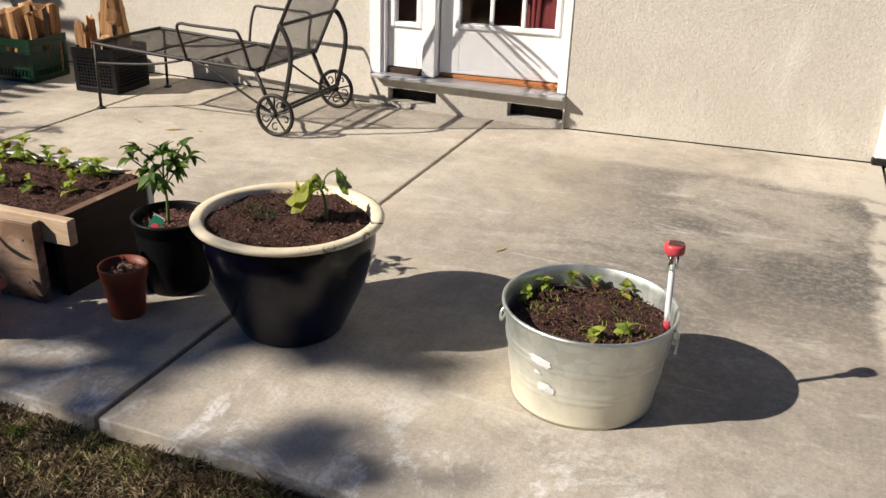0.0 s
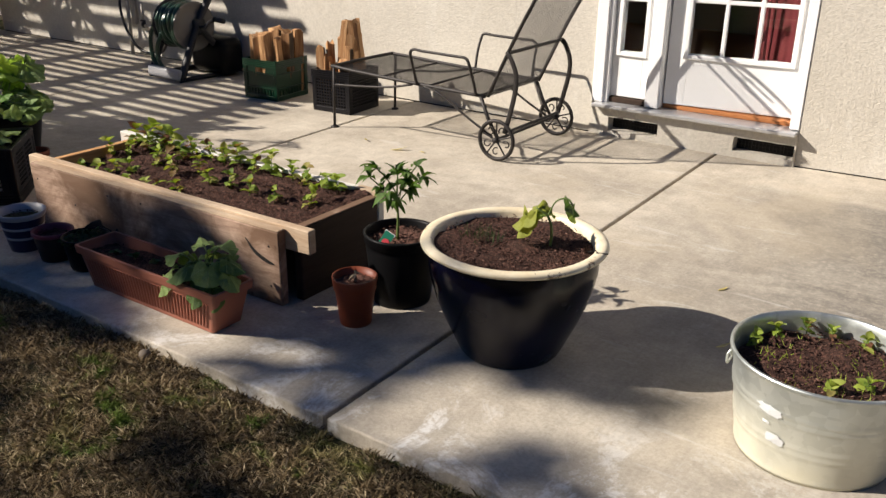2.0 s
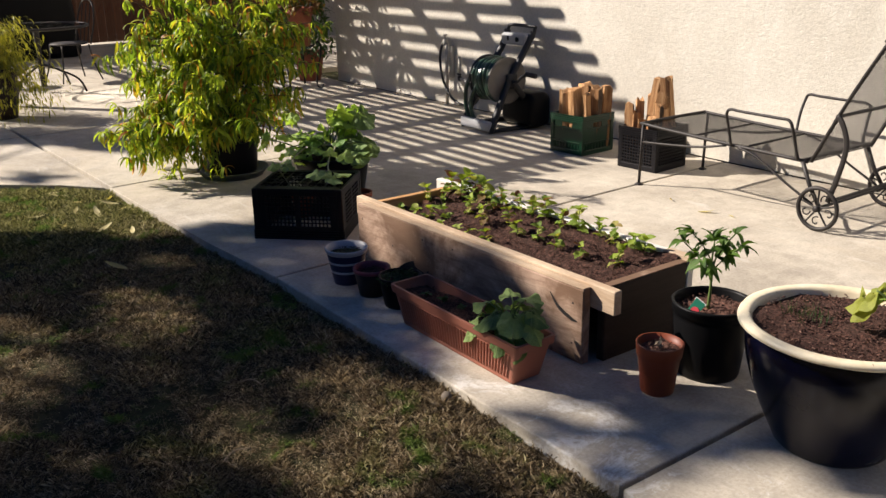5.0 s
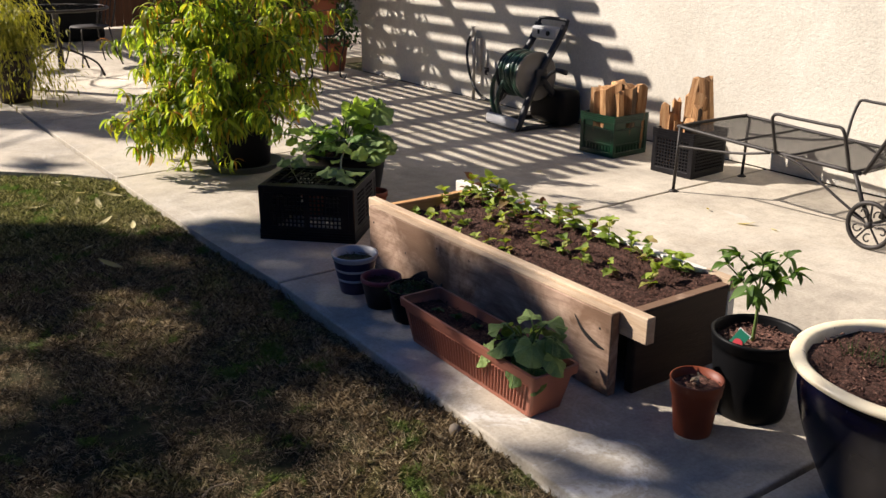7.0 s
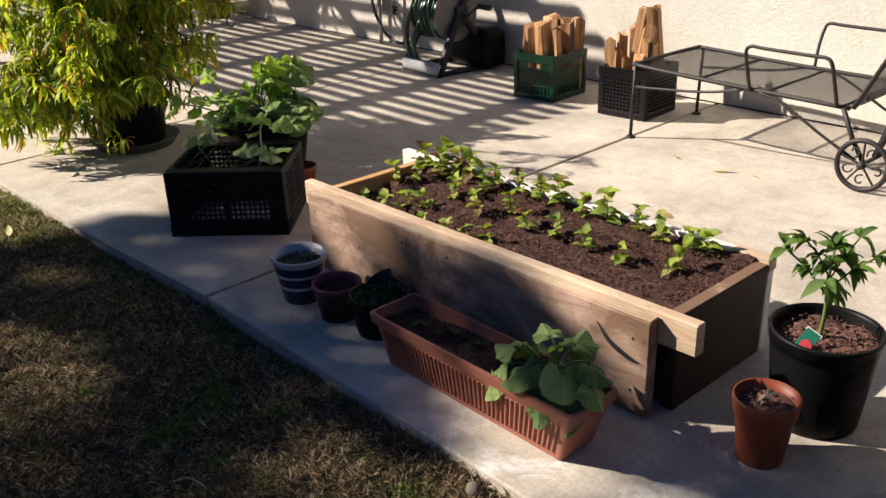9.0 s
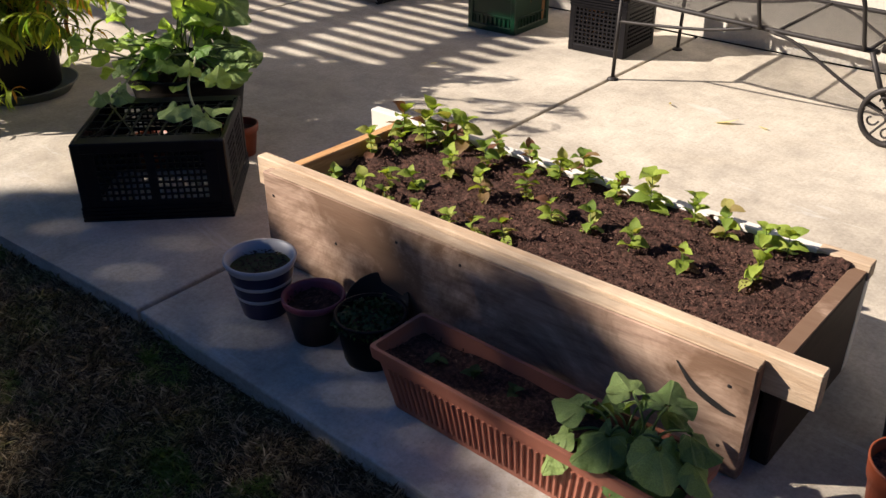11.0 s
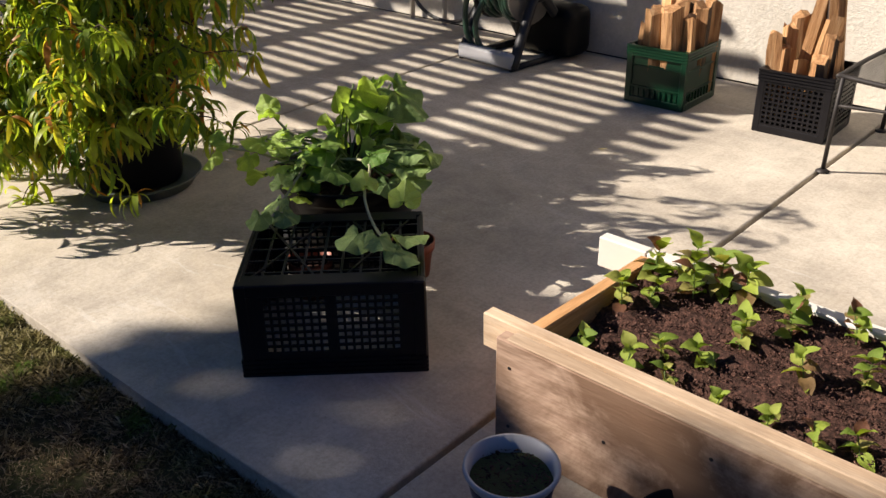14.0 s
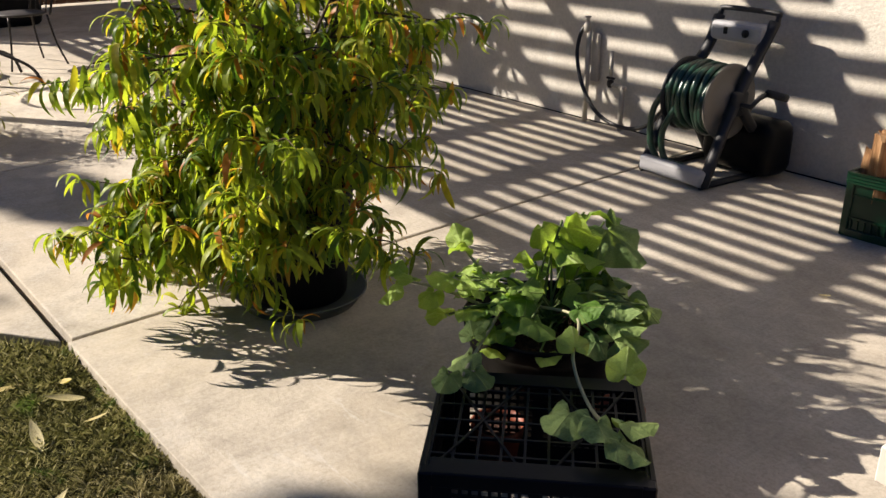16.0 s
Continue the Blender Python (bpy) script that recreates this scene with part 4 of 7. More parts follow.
def build_blue_pot():
    prof = [(0.0, 0.004), (0.150, 0.004), (0.158, 0.0), (0.168, 0.012), (0.19, 0.06), (0.22, 0.125), (0.246, 0.19), (0.263, 0.25), (0.272, 0.30), (0.272, 0.335), (0.266, 0.365)]
    rim = [(0.262, 0.362), (0.278, 0.368), (0.29, 0.371), (0.297, 0.376), (0.299, 0.382), (0.296, 0.389), (0.285, 0.393), (0.270, 0.392), (0.262, 0.389), (0.257, 0.38), (0.252, 0.33), (0.24, 0.26)]
    p = pot("glazed_pot", "large dark blue glazed ceramic planter with a chipped cream rim", (-1.415, 2.50, 0), prof, BLUE, (0.256, 0.368), (rim, CREAM, "thick cream glazed rim with chips"), 64, "", "pot_body", None, 1100)
    part("crack_mark", tubed([(0.245, 0.03, 0.392), (0.262, 0.05, 0.394), (0.27, 0.035, 0.393), (0.3, 0.055, 0.39)], 0.0022, 5), DARK, p, "dark crack in the rim")
    # thin grassy sprouts at one side
    g = np.random.RandomState(5)
    n = 70
    a = g.uniform(0, 6.28, n)
    q = 0.055 * np.sqrt(g.uniform(0, 1, n))
    loc = np.c_[-0.115 + 1.3 * q * np.cos(a), -0.02 + q * np.sin(a), np.full(n, 0.362)]
    sp = scatter("sprouts", [(-0.5, 0, 0), (0.5, 0, 0), (0, 0.15, 1)], [(0, 1, 2)], placed_np(rot_np(a, g.normal(0, 0.25, n), g.normal(0, 0.25, n)), np.c_[np.full(n, 0.0028), np.full(n, 0.05), g.uniform(0.03, 0.07, n)], loc))
    ob = thing("sprouts", "cluster of thin grassy sprouts in the glazed pot", "plant", pose(-1.415, 2.50, 0))
    mesh_part("blades", sp, HERB, ob, "", False)["kind"] = "stuff"
    # squash seedling
    s = thing("squash_seedling", "pale yellow-green squash seedling drooping in the glazed pot", "plant", pose(-1.322, 2.525, 0.36) @ Matrix.Diagonal((1.1, 1.1, 1.3, 1)))
    st = smooth_line([(0.01, 0.02, 0), (0.012, 0.02, 0.05), (0.0, 0.015, 0.085), (-0.03, 0.0, 0.105)], 5)
    part("stem", tubed(st, [0.005 - 0.0025 * i / len(st) for i in range(len(st))], 6), STEM, s, "", True)
    st2 = smooth_line([(0.0, 0.015, 0.085), (0.02, 0.02, 0.125), (0.05, 0.03, 0.135), (0.07, 0.03, 0.12)], 5)
    part("stem", tubed(st2, 0.0025, 6), STEM, s, "", True)
    for at, yaw, pitch, size, mt in (((-0.03, 0, 0.105), 105, -40, 0.10, SQUASH), ((-0.05, -0.02, 0.10), 150, -70, 0.085, SQUASH), ((0.0, 0.015, 0.09), 60, 5, 0.07, MELON), ((0.05, 0.03, 0.135), -60, -50, 0.065, CUKE), ((0.07, 0.03, 0.12), -90, -78, 0.05, CUKE), ((-0.02, 0.01, 0.1), 20, 10, 0.06, SQUASH)):
        put_leaf(s, ROUND_LEAF, mt, at, yaw, pitch, size)


def nursery_prof(r0, r1, h):
    return [(0, 0.004), (r0 - 0.01, 0.004), (r0, 0), (r0 + 0.004, 0.012), (r0 + 0.004 + (r1 - r0) * 0.72, h * 0.8), (r1 - 0.006, h * 0.86), (r1, h * 0.87), (r1 + 0.002, h * 0.97), (r1 + 0.005, h), (r1 - 0.003, h + 0.003), (r1 - 0.007, h * 0.97), (r0, h * 0.6)]


def build_pepper():
    pot("nursery_pot", "black plastic nursery pot holding a pepper plant on concrete", (-1.935, 2.585, 0), nursery_prof(0.105, 0.134, 0.265), NURSERY, (0.127, 0.235), None, 40, "", "pot_body", soil_mat("grey_soil", 2.2), 350)
    s = thing("pepper_plant", "bushy young green pepper plant growing in a nursery pot", "plant", pose(-1.945, 2.575, 0.235) @ Matrix.Diagonal((0.92, 0.92, 1.22, 1)))
    main = smooth_line([(0, 0, 0), (0.004, 0.0, 0.07), (-0.004, 0.004, 0.13), (0.004, 0.0, 0.2)], 6)
    part("stem", tubed(main, [0.0065 - 0.004 * i / len(main) for i in range(len(main))], 7), STEM, s, "", True)
    rr = random.Random(4)
    tips = [(0.0, 0.0, 0.2), (0.0, 0.0, 0.17)]
    for yaw, z, ln in ((20, 0.09, 0.1), (110, 0.1, 0.11), (200, 0.085, 0.12), (290, 0.11, 0.1), (340, 0.13, 0.09), (150, 0.14, 0.08)):
        d = Vector((-math.sin(radians(yaw)), math.cos(radians(yaw)), 0))
        b = smooth_line([Vector((0, 0, z)), d * ln * 0.5 + Vector((0, 0, z + 0.05)), d * ln + Vector((0, 0, z + 0.085))], 4)
        part("branch", tubed(b, 0.0025, 5), STEM, s, "", True)
        tips += [tuple(b[-1]), tuple(b[4])]
    for i, t in enumerate(tips):
        for k in range(9 if i < 1 else 6):
            yaw = rr.uniform(0, 360) if i < 2 else math.degrees(math.atan2(-t[0], t[1])) + rr.uniform(-100, 100)
            put_leaf(s, PEPPER_LEAF, PEPPER, t, yaw, rr.uniform(-15, 55) if i else rr.uniform(25, 75), rr.uniform(0.04, 0.075), rr.uniform(-25, 25))
    t = thing("plant_tag", "small green plant tag with a red picture stuck in soil", "plant label", pose(-1.96, 2.50, 0.225, -18, 28, 12))
    part("card", boxed((-0.019, -0.0006, 0), (0.019, 0.0006, 0.062), 0.0004), TAG_GREEN, t)
    part("picture", lathe([(0, 0), (0.014, 0), (0.015, 0.0006), (0, 0.001)], 14), RED, t, "plain red patch", False, pose(0.004, -0.0018, 0.022, 90, 0, 0))
    part("border", boxed((-0.021, -0.0003, 0.055), (0.021, 0.0003, 0.064), 0.0002), STICK, t)
    pot("small_pot", "small orange-brown plastic flowerpot with a dried-out seedling", (-1.945, 2.335, 0), [(0, 0.003), (0.05, 0.003), (0.054, 0), (0.056, 0.006), (0.07, 0.13), (0.0745, 0.132), (0.079, 0.172), (0.079, 0.177), (0.075, 0.178), (0.07, 0.14), (0.06, 0.09)], TERRA, (0.071, 0.15), None, 36, "", "pot_body", soil_mat("dry_soil", 2.4), 140)
    d = thing("dried_seedling", "withered brown seedling in a small pot", "plant", pose(-1.945, 2.335, 0.149))
    part("stem", tubed(smooth_line([(0, 0, 0), (0.004, 0, 0.025), (-0.003, 0.004, 0.045)], 4), 0.003, 5), DRY, d)
    for k in range(9):
        put_leaf(d, PEPPER_LEAF, DRY, (0, 0, 0.012 + 0.003 * k), k * 83, rr.uniform(-40, 40), rr.uniform(0.018, 0.032))


def seedling(at, size, pairs, seed, group, lean=0.0, mat=None, label="young bean seedling with light green leaves in dark soil"):
    """A small plant: a stem with pairs of leaves, the top ones held up."""
    rr = random.Random(seed)
    s = thing("seedling", label, "plant", pose(*at, 0, 0, rr.uniform(0, 360)), group)
    n = 5
    st = smooth_line([(0, 0, -0.005), (lean * 0.3, 0, size * 0.4), (lean, rr.uniform(-0.008, 0.008), size)], n)
    part("stem", tubed(st, [0.0022 - 0.001 * i / len(st) for i in range(len(st))], 5), STEM, s)
    for k in range(pairs):
        t = (k + 1) / pairs
        p = st[min(len(st) - 1, int(t * (len(st) - 1)))]
        y0 = rr.uniform(0, 360)
        for side in (0, 1) if k < pairs - 1 else (0, 1, 2):
            yaw = y0 + 180 * side + rr.uniform(-35, 35) if k < pairs - 1 else y0 + 120 * side
            up = rr.uniform(-5, 55) if k < pairs - 1 else rr.uniform(25, 75)
            put_leaf(s, BEAN_LEAF, mat or BEAN, p, yaw, up, (rr.uniform(0.032, 0.05) if size < 0.08 else rr.uniform(0.044, 0.066)) * (0.8 if size < 0.045 else 1.0), rr.uniform(-30, 30))
    return s


def bed_z(y):
    """Height of the bed's soil, banked up towards the back plank."""
    return 0.217 + 0.068 * max(0.0, min(1.0, (y - 2.36) / 0.4))


def build_raised_bed():
    b = thing("raised_bed", "raised garden bed of weathered pine planks filled with dark soil", "planter", pose(0, 0, 0))
    # front plank leans a touch; its far end stands a little nearer the lawn
    front = pose(-2.236, 2.305, 0, 0, 0, 1.6)
    part("front_plank", boxed((-1.470, -0.040, 0), (0, -0.002, 0.287), 0.004, front), PINE, b, "knotty weathered pine plank")
    part("front_cleat", boxed((-1.540, 0.0, 0.213), (0.108, 0.037, 0.302), 0.003, front), FRESH_X, b, "pale pine batten reaching past both ends")
    part("front_cap", boxed((-1.44, -0.040, 0.2875), (-0.0, -0.003, 0.2925), 0.002, front), FRESH_X, b)
    back = pose(-2.205, 2.785, 0, 0, 0, 1.0)
    part("back_cleat", boxed((-1.60, 0.001, 0.212), (-1.458, 0.037, 0.30), 0.003, back), WHITEWOOD, b, "white painted end of the back batten")
    part("back_plank", boxed((-1.456, 0.0, 0), (0.0, 0.038, 0.30), 0.004, back), WHITEWOOD, b, "white painted back plank")
    part("back_patch", boxed((-0.12, -0.003, 0.262), (0.004, 0.039, 0.303), 0.002, back), FRESH_X, b, "bare wood end of the back plank")
    # Near-black side carries painted shade; pale strip stands for the lit top edge.
    part("end_plank", boxed((-2.243, 2.345, 0), (-2.205, 2.783, 0.283), 0.004), OLD_SHADED, b, "dark weathered end plank with shade put into its colour")
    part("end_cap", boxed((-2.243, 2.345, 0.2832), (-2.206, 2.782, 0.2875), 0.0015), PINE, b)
    part("end_plank", boxed((-3.675, 2.304, 0), (-3.637, 2.757, 0.292), 0.004), FRESH, b, "orange-tinted fresh pine end plank")
    # soil, uneven
    bm = bmesh.new()
    nx, ny = 60, 22
    rows = []
    for i in range(nx + 1):
        row = []
        for j in range(ny + 1):
            x = -3.636 + (1.392) * i / nx
            y = 2.31 + 0.013 * (i / nx) + (0.475) * j / ny - 0.03 * (1 - i / nx) * j / ny
            z = bed_z(y) + 0.018 * noise.noise((x * 9, y * 9, 1)) + 0.012 * noise.noise((x * 28, y * 28, 4)) + 0.009 * math.sin(y * 75)
            row.append(bm.verts.new((x, y, z)))
        rows.append(row)
    for a, c in zip(rows, rows[1:]):
        for j in range(ny):
            bm.faces.new((a[j], c[j], c[j + 1], a[j + 1]))
    part("soil", bm, SOIL, b, "dark raked garden soil", True)
    for k in range(6):
        y = 2.345 + 0.07 * k
        chips(b, 1500, lambda g, n: np.c_[g.uniform(-3.63, -2.25, n), g.uniform(y, y + 0.07, n)], bed_z(y + 0.035) + 0.006, 0.008, 21 + k)
    # screw heads and knots on the front plank
    for x, z in ((-1.43, 0.06), (-1.43, 0.22), (-0.74, 0.245), (-0.95, 0.235), (-0.05, 0.07), (-0.05, 0.225), (-1.18, 0.15)):
        part("screw", lathe([(0, 0.0015), (0.004, 0.001), (0.0045, 0.0)], 10), IRON, b, "", False, front @ pose(x, -0.0405, z, 90, 0, 0))
    # Thin dark curved streak laid on the plank's face.
    part("split", tubed(smooth_line([(-0.165, -0.0412, 0.235), (-0.12, -0.0415, 0.19), (-0.06, -0.0415, 0.165), (-0.025, -0.0412, 0.16)], 6), [0.002 + 0.006 * math.sin(math.pi * i / 18) for i in range(19)], 6, False, 0.1, (1, 0, 1)), DARK, b, "dark curved streak on the plank", False, front)


SEEDS = [(-3.58, 2.375, 0.05), (-3.47, 2.385, 0.07), (-3.37, 2.385, 0.05), (-3.43, 2.465, 0.06), (-3.255, 2.39, 0.05), (-3.345, 2.49, 0.065), (-3.31, 2.585, 0.085), (-3.155, 2.405, 0.05), (-3.06, 2.395, 0.06), (-2.985, 2.43, 0.06), (-3.15, 2.55, 0.09), (-3.235, 2.67, 0.1), (-3.055, 2.61, 0.09), (-3.25, 2.74, 0.09), (-2.93, 2.56, 0.07), (-3.03, 2.73, 0.10), (-2.82, 2.575, 0.065), (-2.70, 2.565, 0.07), (-2.95, 2.75, 0.12), (-2.845, 2.73, 0.09), (-2.745, 2.74, 0.13), (-2.555, 2.565, 0.06), (-2.62, 2.735, 0.11), (-2.525, 2.72, 0.11), (-2.40, 2.60, 0.08), (-2.43, 2.735, 0.08), (-2.375, 2.735, 0.075), (-3.60, 2.56, 0.10), (-3.56, 2.62, 0.06), (-3.48, 2.68, 0.14), (-3.44, 2.73, 0.12), (-3.38, 2.735, 0.12), (-3.60, 2.70, 0.12), (-3.53, 2.735, 0.13), (-3.12, 2.735, 0.1)]


def build_seedlings():
    for k, (x, y, h) in enumerate(SEEDS):
        seedling((x, y, bed_z(y) + 0.002), h * (0.75 if y < 2.65 else 0.68), 3 if h < 0.08 else 5, k, "bean seedlings in the raised bed", RUN.uniform(-0.02, 0.02))
    for k, (x, y, h) in enumerate([(-0.645, 2.545, 0.04), (-0.61, 2.63, 0.04), (-0.545, 2.695, 0.05), (-0.478, 2.71, 0.03), (-0.388, 2.70, 0.035), (-0.407, 2.385, 0.035), (-0.338, 2.455, 0.04)]):
        seedling((x, y, 0.240), h * 0.6, 3, 100 + k, "spinach seedlings in the wash tub", 0.0, BEAN, "tiny light green leafy seedling in bark mulch")
    # fine hair-thin sprouts between them
    g = np.random.RandomState(9)
    n = 150
    a = g.uniform(0, 6.28, n)
    q = 0.19 * np.sqrt(g.uniform(0, 1, n))
    sp = scatter("sprouts", [(-0.5, 0, 0), (0.5, 0, 0), (0, 0.3, 1)], [(0, 1, 2)], placed_np(rot_np(a, g.normal(0, 0.5, n), g.normal(0, 0.5, n)), np.c_[np.full(n, 0.003), np.full(n, 0.02), g.uniform(0.01, 0.026, n)], np.c_[q * np.cos(a), q * np.sin(a), np.full(n, 0.24)]))
    ob = thing("sprouts", "scattered fine sprouts in the wash tub mulch", "plant", pose(-0.449, 2.508, 0))
    mesh_part("blades", sp, BEAN, ob, "", False)["kind"] = "stuff"


def build_solar_stake():
    s = thing("solar_stake", "white garden stake with a red solar cap in the tub", "garden light", pose(-0.238, 2.545, 0.232, 1, -2.0, 0))
    part("foot", lathe([(0, 0), (0.008, 0), (0.009, 0.03), (0.006, 0.034)], 14), RED, s, "red plastic foot", True)
    part("stick", lathe([(0, 0.03), (0.0075, 0.03), (0.0085, 0.06), (0.0085, 0.185), (0.006, 0.195), (0.003, 0.2), (0, 0.2)], 14), STICK, s, "", True)
    tb = part("tube", lathe([(0.014, 0.19), (0.015, 0.235), (0.014, 0.235), (0.0135, 0.19)], 16), GLASS, s, "clear plastic collar", True)
    tb.visible_shadow = True
    part("cap", lathe([(0, 0.236), (0.025, 0.236), (0.0275, 0.239), (0.0285, 0.258), (0.027, 0.263), (0, 0.264)], 24), RED, s, "red plastic cap", True)
    part("solar_cell", boxed((-0.016, -0.016, 0.2638), (0.016, 0.016, 0.266), 0.001), PANEL, s, "dark solar cell")


def build_planter_box():
    m = pose(-2.605, 2.035, 0, 0, 0, 0.3)
    b = thing("window_box", "long terracotta-coloured plastic window box with ribbed sides", "planter", m)
    L, W, H = 0.385, 0.092, 0.165
    l0, w0 = 0.335, 0.066

    def ring(bm, l, w, z, r=0.012):
        pts = []
        for sx, sy, a0 in ((1, 1, 0), (-1, 1, 90), (-1, -1, 180), (1, -1, 270)):
            for k in range(4):
                a = radians(a0 + 30 * k)
                pts.append(bm.verts.new((sx * (l - r) + r * math.cos(a), sy * (w - r) + r * math.sin(a), z)))
        return pts

    bm = bmesh.new()
    rings = [ring(bm, l0 - 0.01, w0 - 0.008, 0.0), ring(bm, l0, w0, 0.004), ring(bm, L - 0.014, W - 0.013, H - 0.034), ring(bm, L - 0.003, W - 0.003, H - 0.030), ring(bm, L, W, H - 0.004), ring(bm, L - 0.001, W - 0.001, H), ring(bm, L - 0.010, W - 0.010, H), ring(bm, L - 0.012, W - 0.012, H - 0.02), ring(bm, l0 + 0.01, w0 + 0.005, 0.06)]
    for a, c in zip(rings, rings[1:]):
        for k in range(16):
            j = (k + 1) % 16
            bm.faces.new((a[k], a[j], c[j], c[k]))
    bm.faces.new(rings[0][::-1])
    part("body", bm, TERRA_BOX, b)
    # ribs on the long sides
    n = 40
    for side in (-1, 1):
        for k in range(n):
            u = -0.93 + 1.86 * (k + 0.5) / n
            z0, z1 = 0.022, H - 0.048
            bm = bmesh.new()
            pts = []
            for z in (z0, z1):
                f = (z - 0.004) / (H - 0.038)
                pts.append(Vector((u * (l0 + (L - 0.014 - l0) * f), side * (w0 + (W - 0.013 - w0) * f + 0.001), z)))
            tube(bm, pts, 0.0042, 6)
            part("rib", bm, TERRA_BOX, b)
    # soil
    bm = bmesh.new()
    rows = []
    for i in range(31):
        row = []
        for j in range(9):
            x, y = -L + 0.016 + (2 * L - 0.032) * i / 30, -W + 0.016 + (2 * W - 0.032) * j / 8
            row.append(bm.verts.new((x, y, 0.128 + 0.014 * noise.noise((x * 12, y * 20, 5)) + 0.01 * noise.noise((x * 40, y * 40, 5)))))
        rows.append(row)
    for a, c in zip(rows, rows[1:]):
        for j in range(8):
            bm.faces.new((a[j], c[j], c[j + 1], a[j + 1]))
    part("soil", bm, SOIL, b, "dark potting soil", True)
    chips(b, 500, lambda g, n: np.c_[g.uniform(-L + 0.02, L - 0.02, n), g.uniform(-W + 0.02, W - 0.02, n)], 0.131, 0.01, 33)
    for k, x in enumerate((-0.26, -0.16, -0.06)):
        seedling((-2.605 + x, 2.035 + 0.01 * k, 0.122), 0.012, 1, 200 + k, "small sprouts in the window box", 0, HERB, "small pale sprout in a window box")
    # cucumber plant
    c = thing("cucumber_plant", "cucumber plant with broad rounded green leaves in a window box", "plant", pose(-2.37, 2.035, 0.125))
    rr = random.Random(12)
    spec = [((-0.02, -0.04, 0.10), 150, -35, 0.105), ((0.03, -0.06, 0.06), 190, -62, 0.11), ((-0.09, -0.02, 0.11), 95, -20, 0.085), ((-0.10, -0.05, 0.065), 120, -45, 0.07), ((0.07, -0.03, 0.12), 230, -35, 0.105), ((0.05, 0.03, 0.15), 20, -5, 0.10), ((0.10, 0.02, 0.13), 290, -35, 0.09), ((0.10, -0.06, 0.04), 200, -75, 0.085), ((-0.02, 0.03, 0.145), 60, 0, 0.075), ((0.0, 0.0, 0.09), 250, -45, 0.10), ((0.06, 0.0, 0.10), 170, -35, 0.10), ((-0.12, -0.075, 0.03), 160, -70, 0.075), ((0.13, 0.0, 0.09), 270, -55, 0.08), ((0.02, 0.05, 0.12), 330, -20, 0.085), ((-0.06, 0.03, 0.08), 40, -10, 0.07)]
    for k in range(4):
        a = rr.uniform(0, 360)
        q = rr.uniform(0.03, 0.11)
        spec.append(((q * math.cos(radians(a)), 0.7 * q * math.sin(radians(a)), rr.uniform(0.05, 0.13)), a - 90 + rr.uniform(-50, 50), rr.uniform(-60, -5), rr.uniform(0.06, 0.095)))
    for at, yaw, pitch, size in spec:
        base = Vector((rr.uniform(-0.02, 0.04), rr.uniform(-0.02, 0.02), 0))
        part("stalk", tubed(smooth_line([base, (base + Vector(at)) * 0.5 + Vector((0, 0, 0.04)), Vector(at)], 4), 0.0028, 5), STEM, c, "", True)
        put_leaf(c, ROUND_LEAF, CUKE, at, yaw, pitch, size * 1.08, rr.uniform(-15, 15))


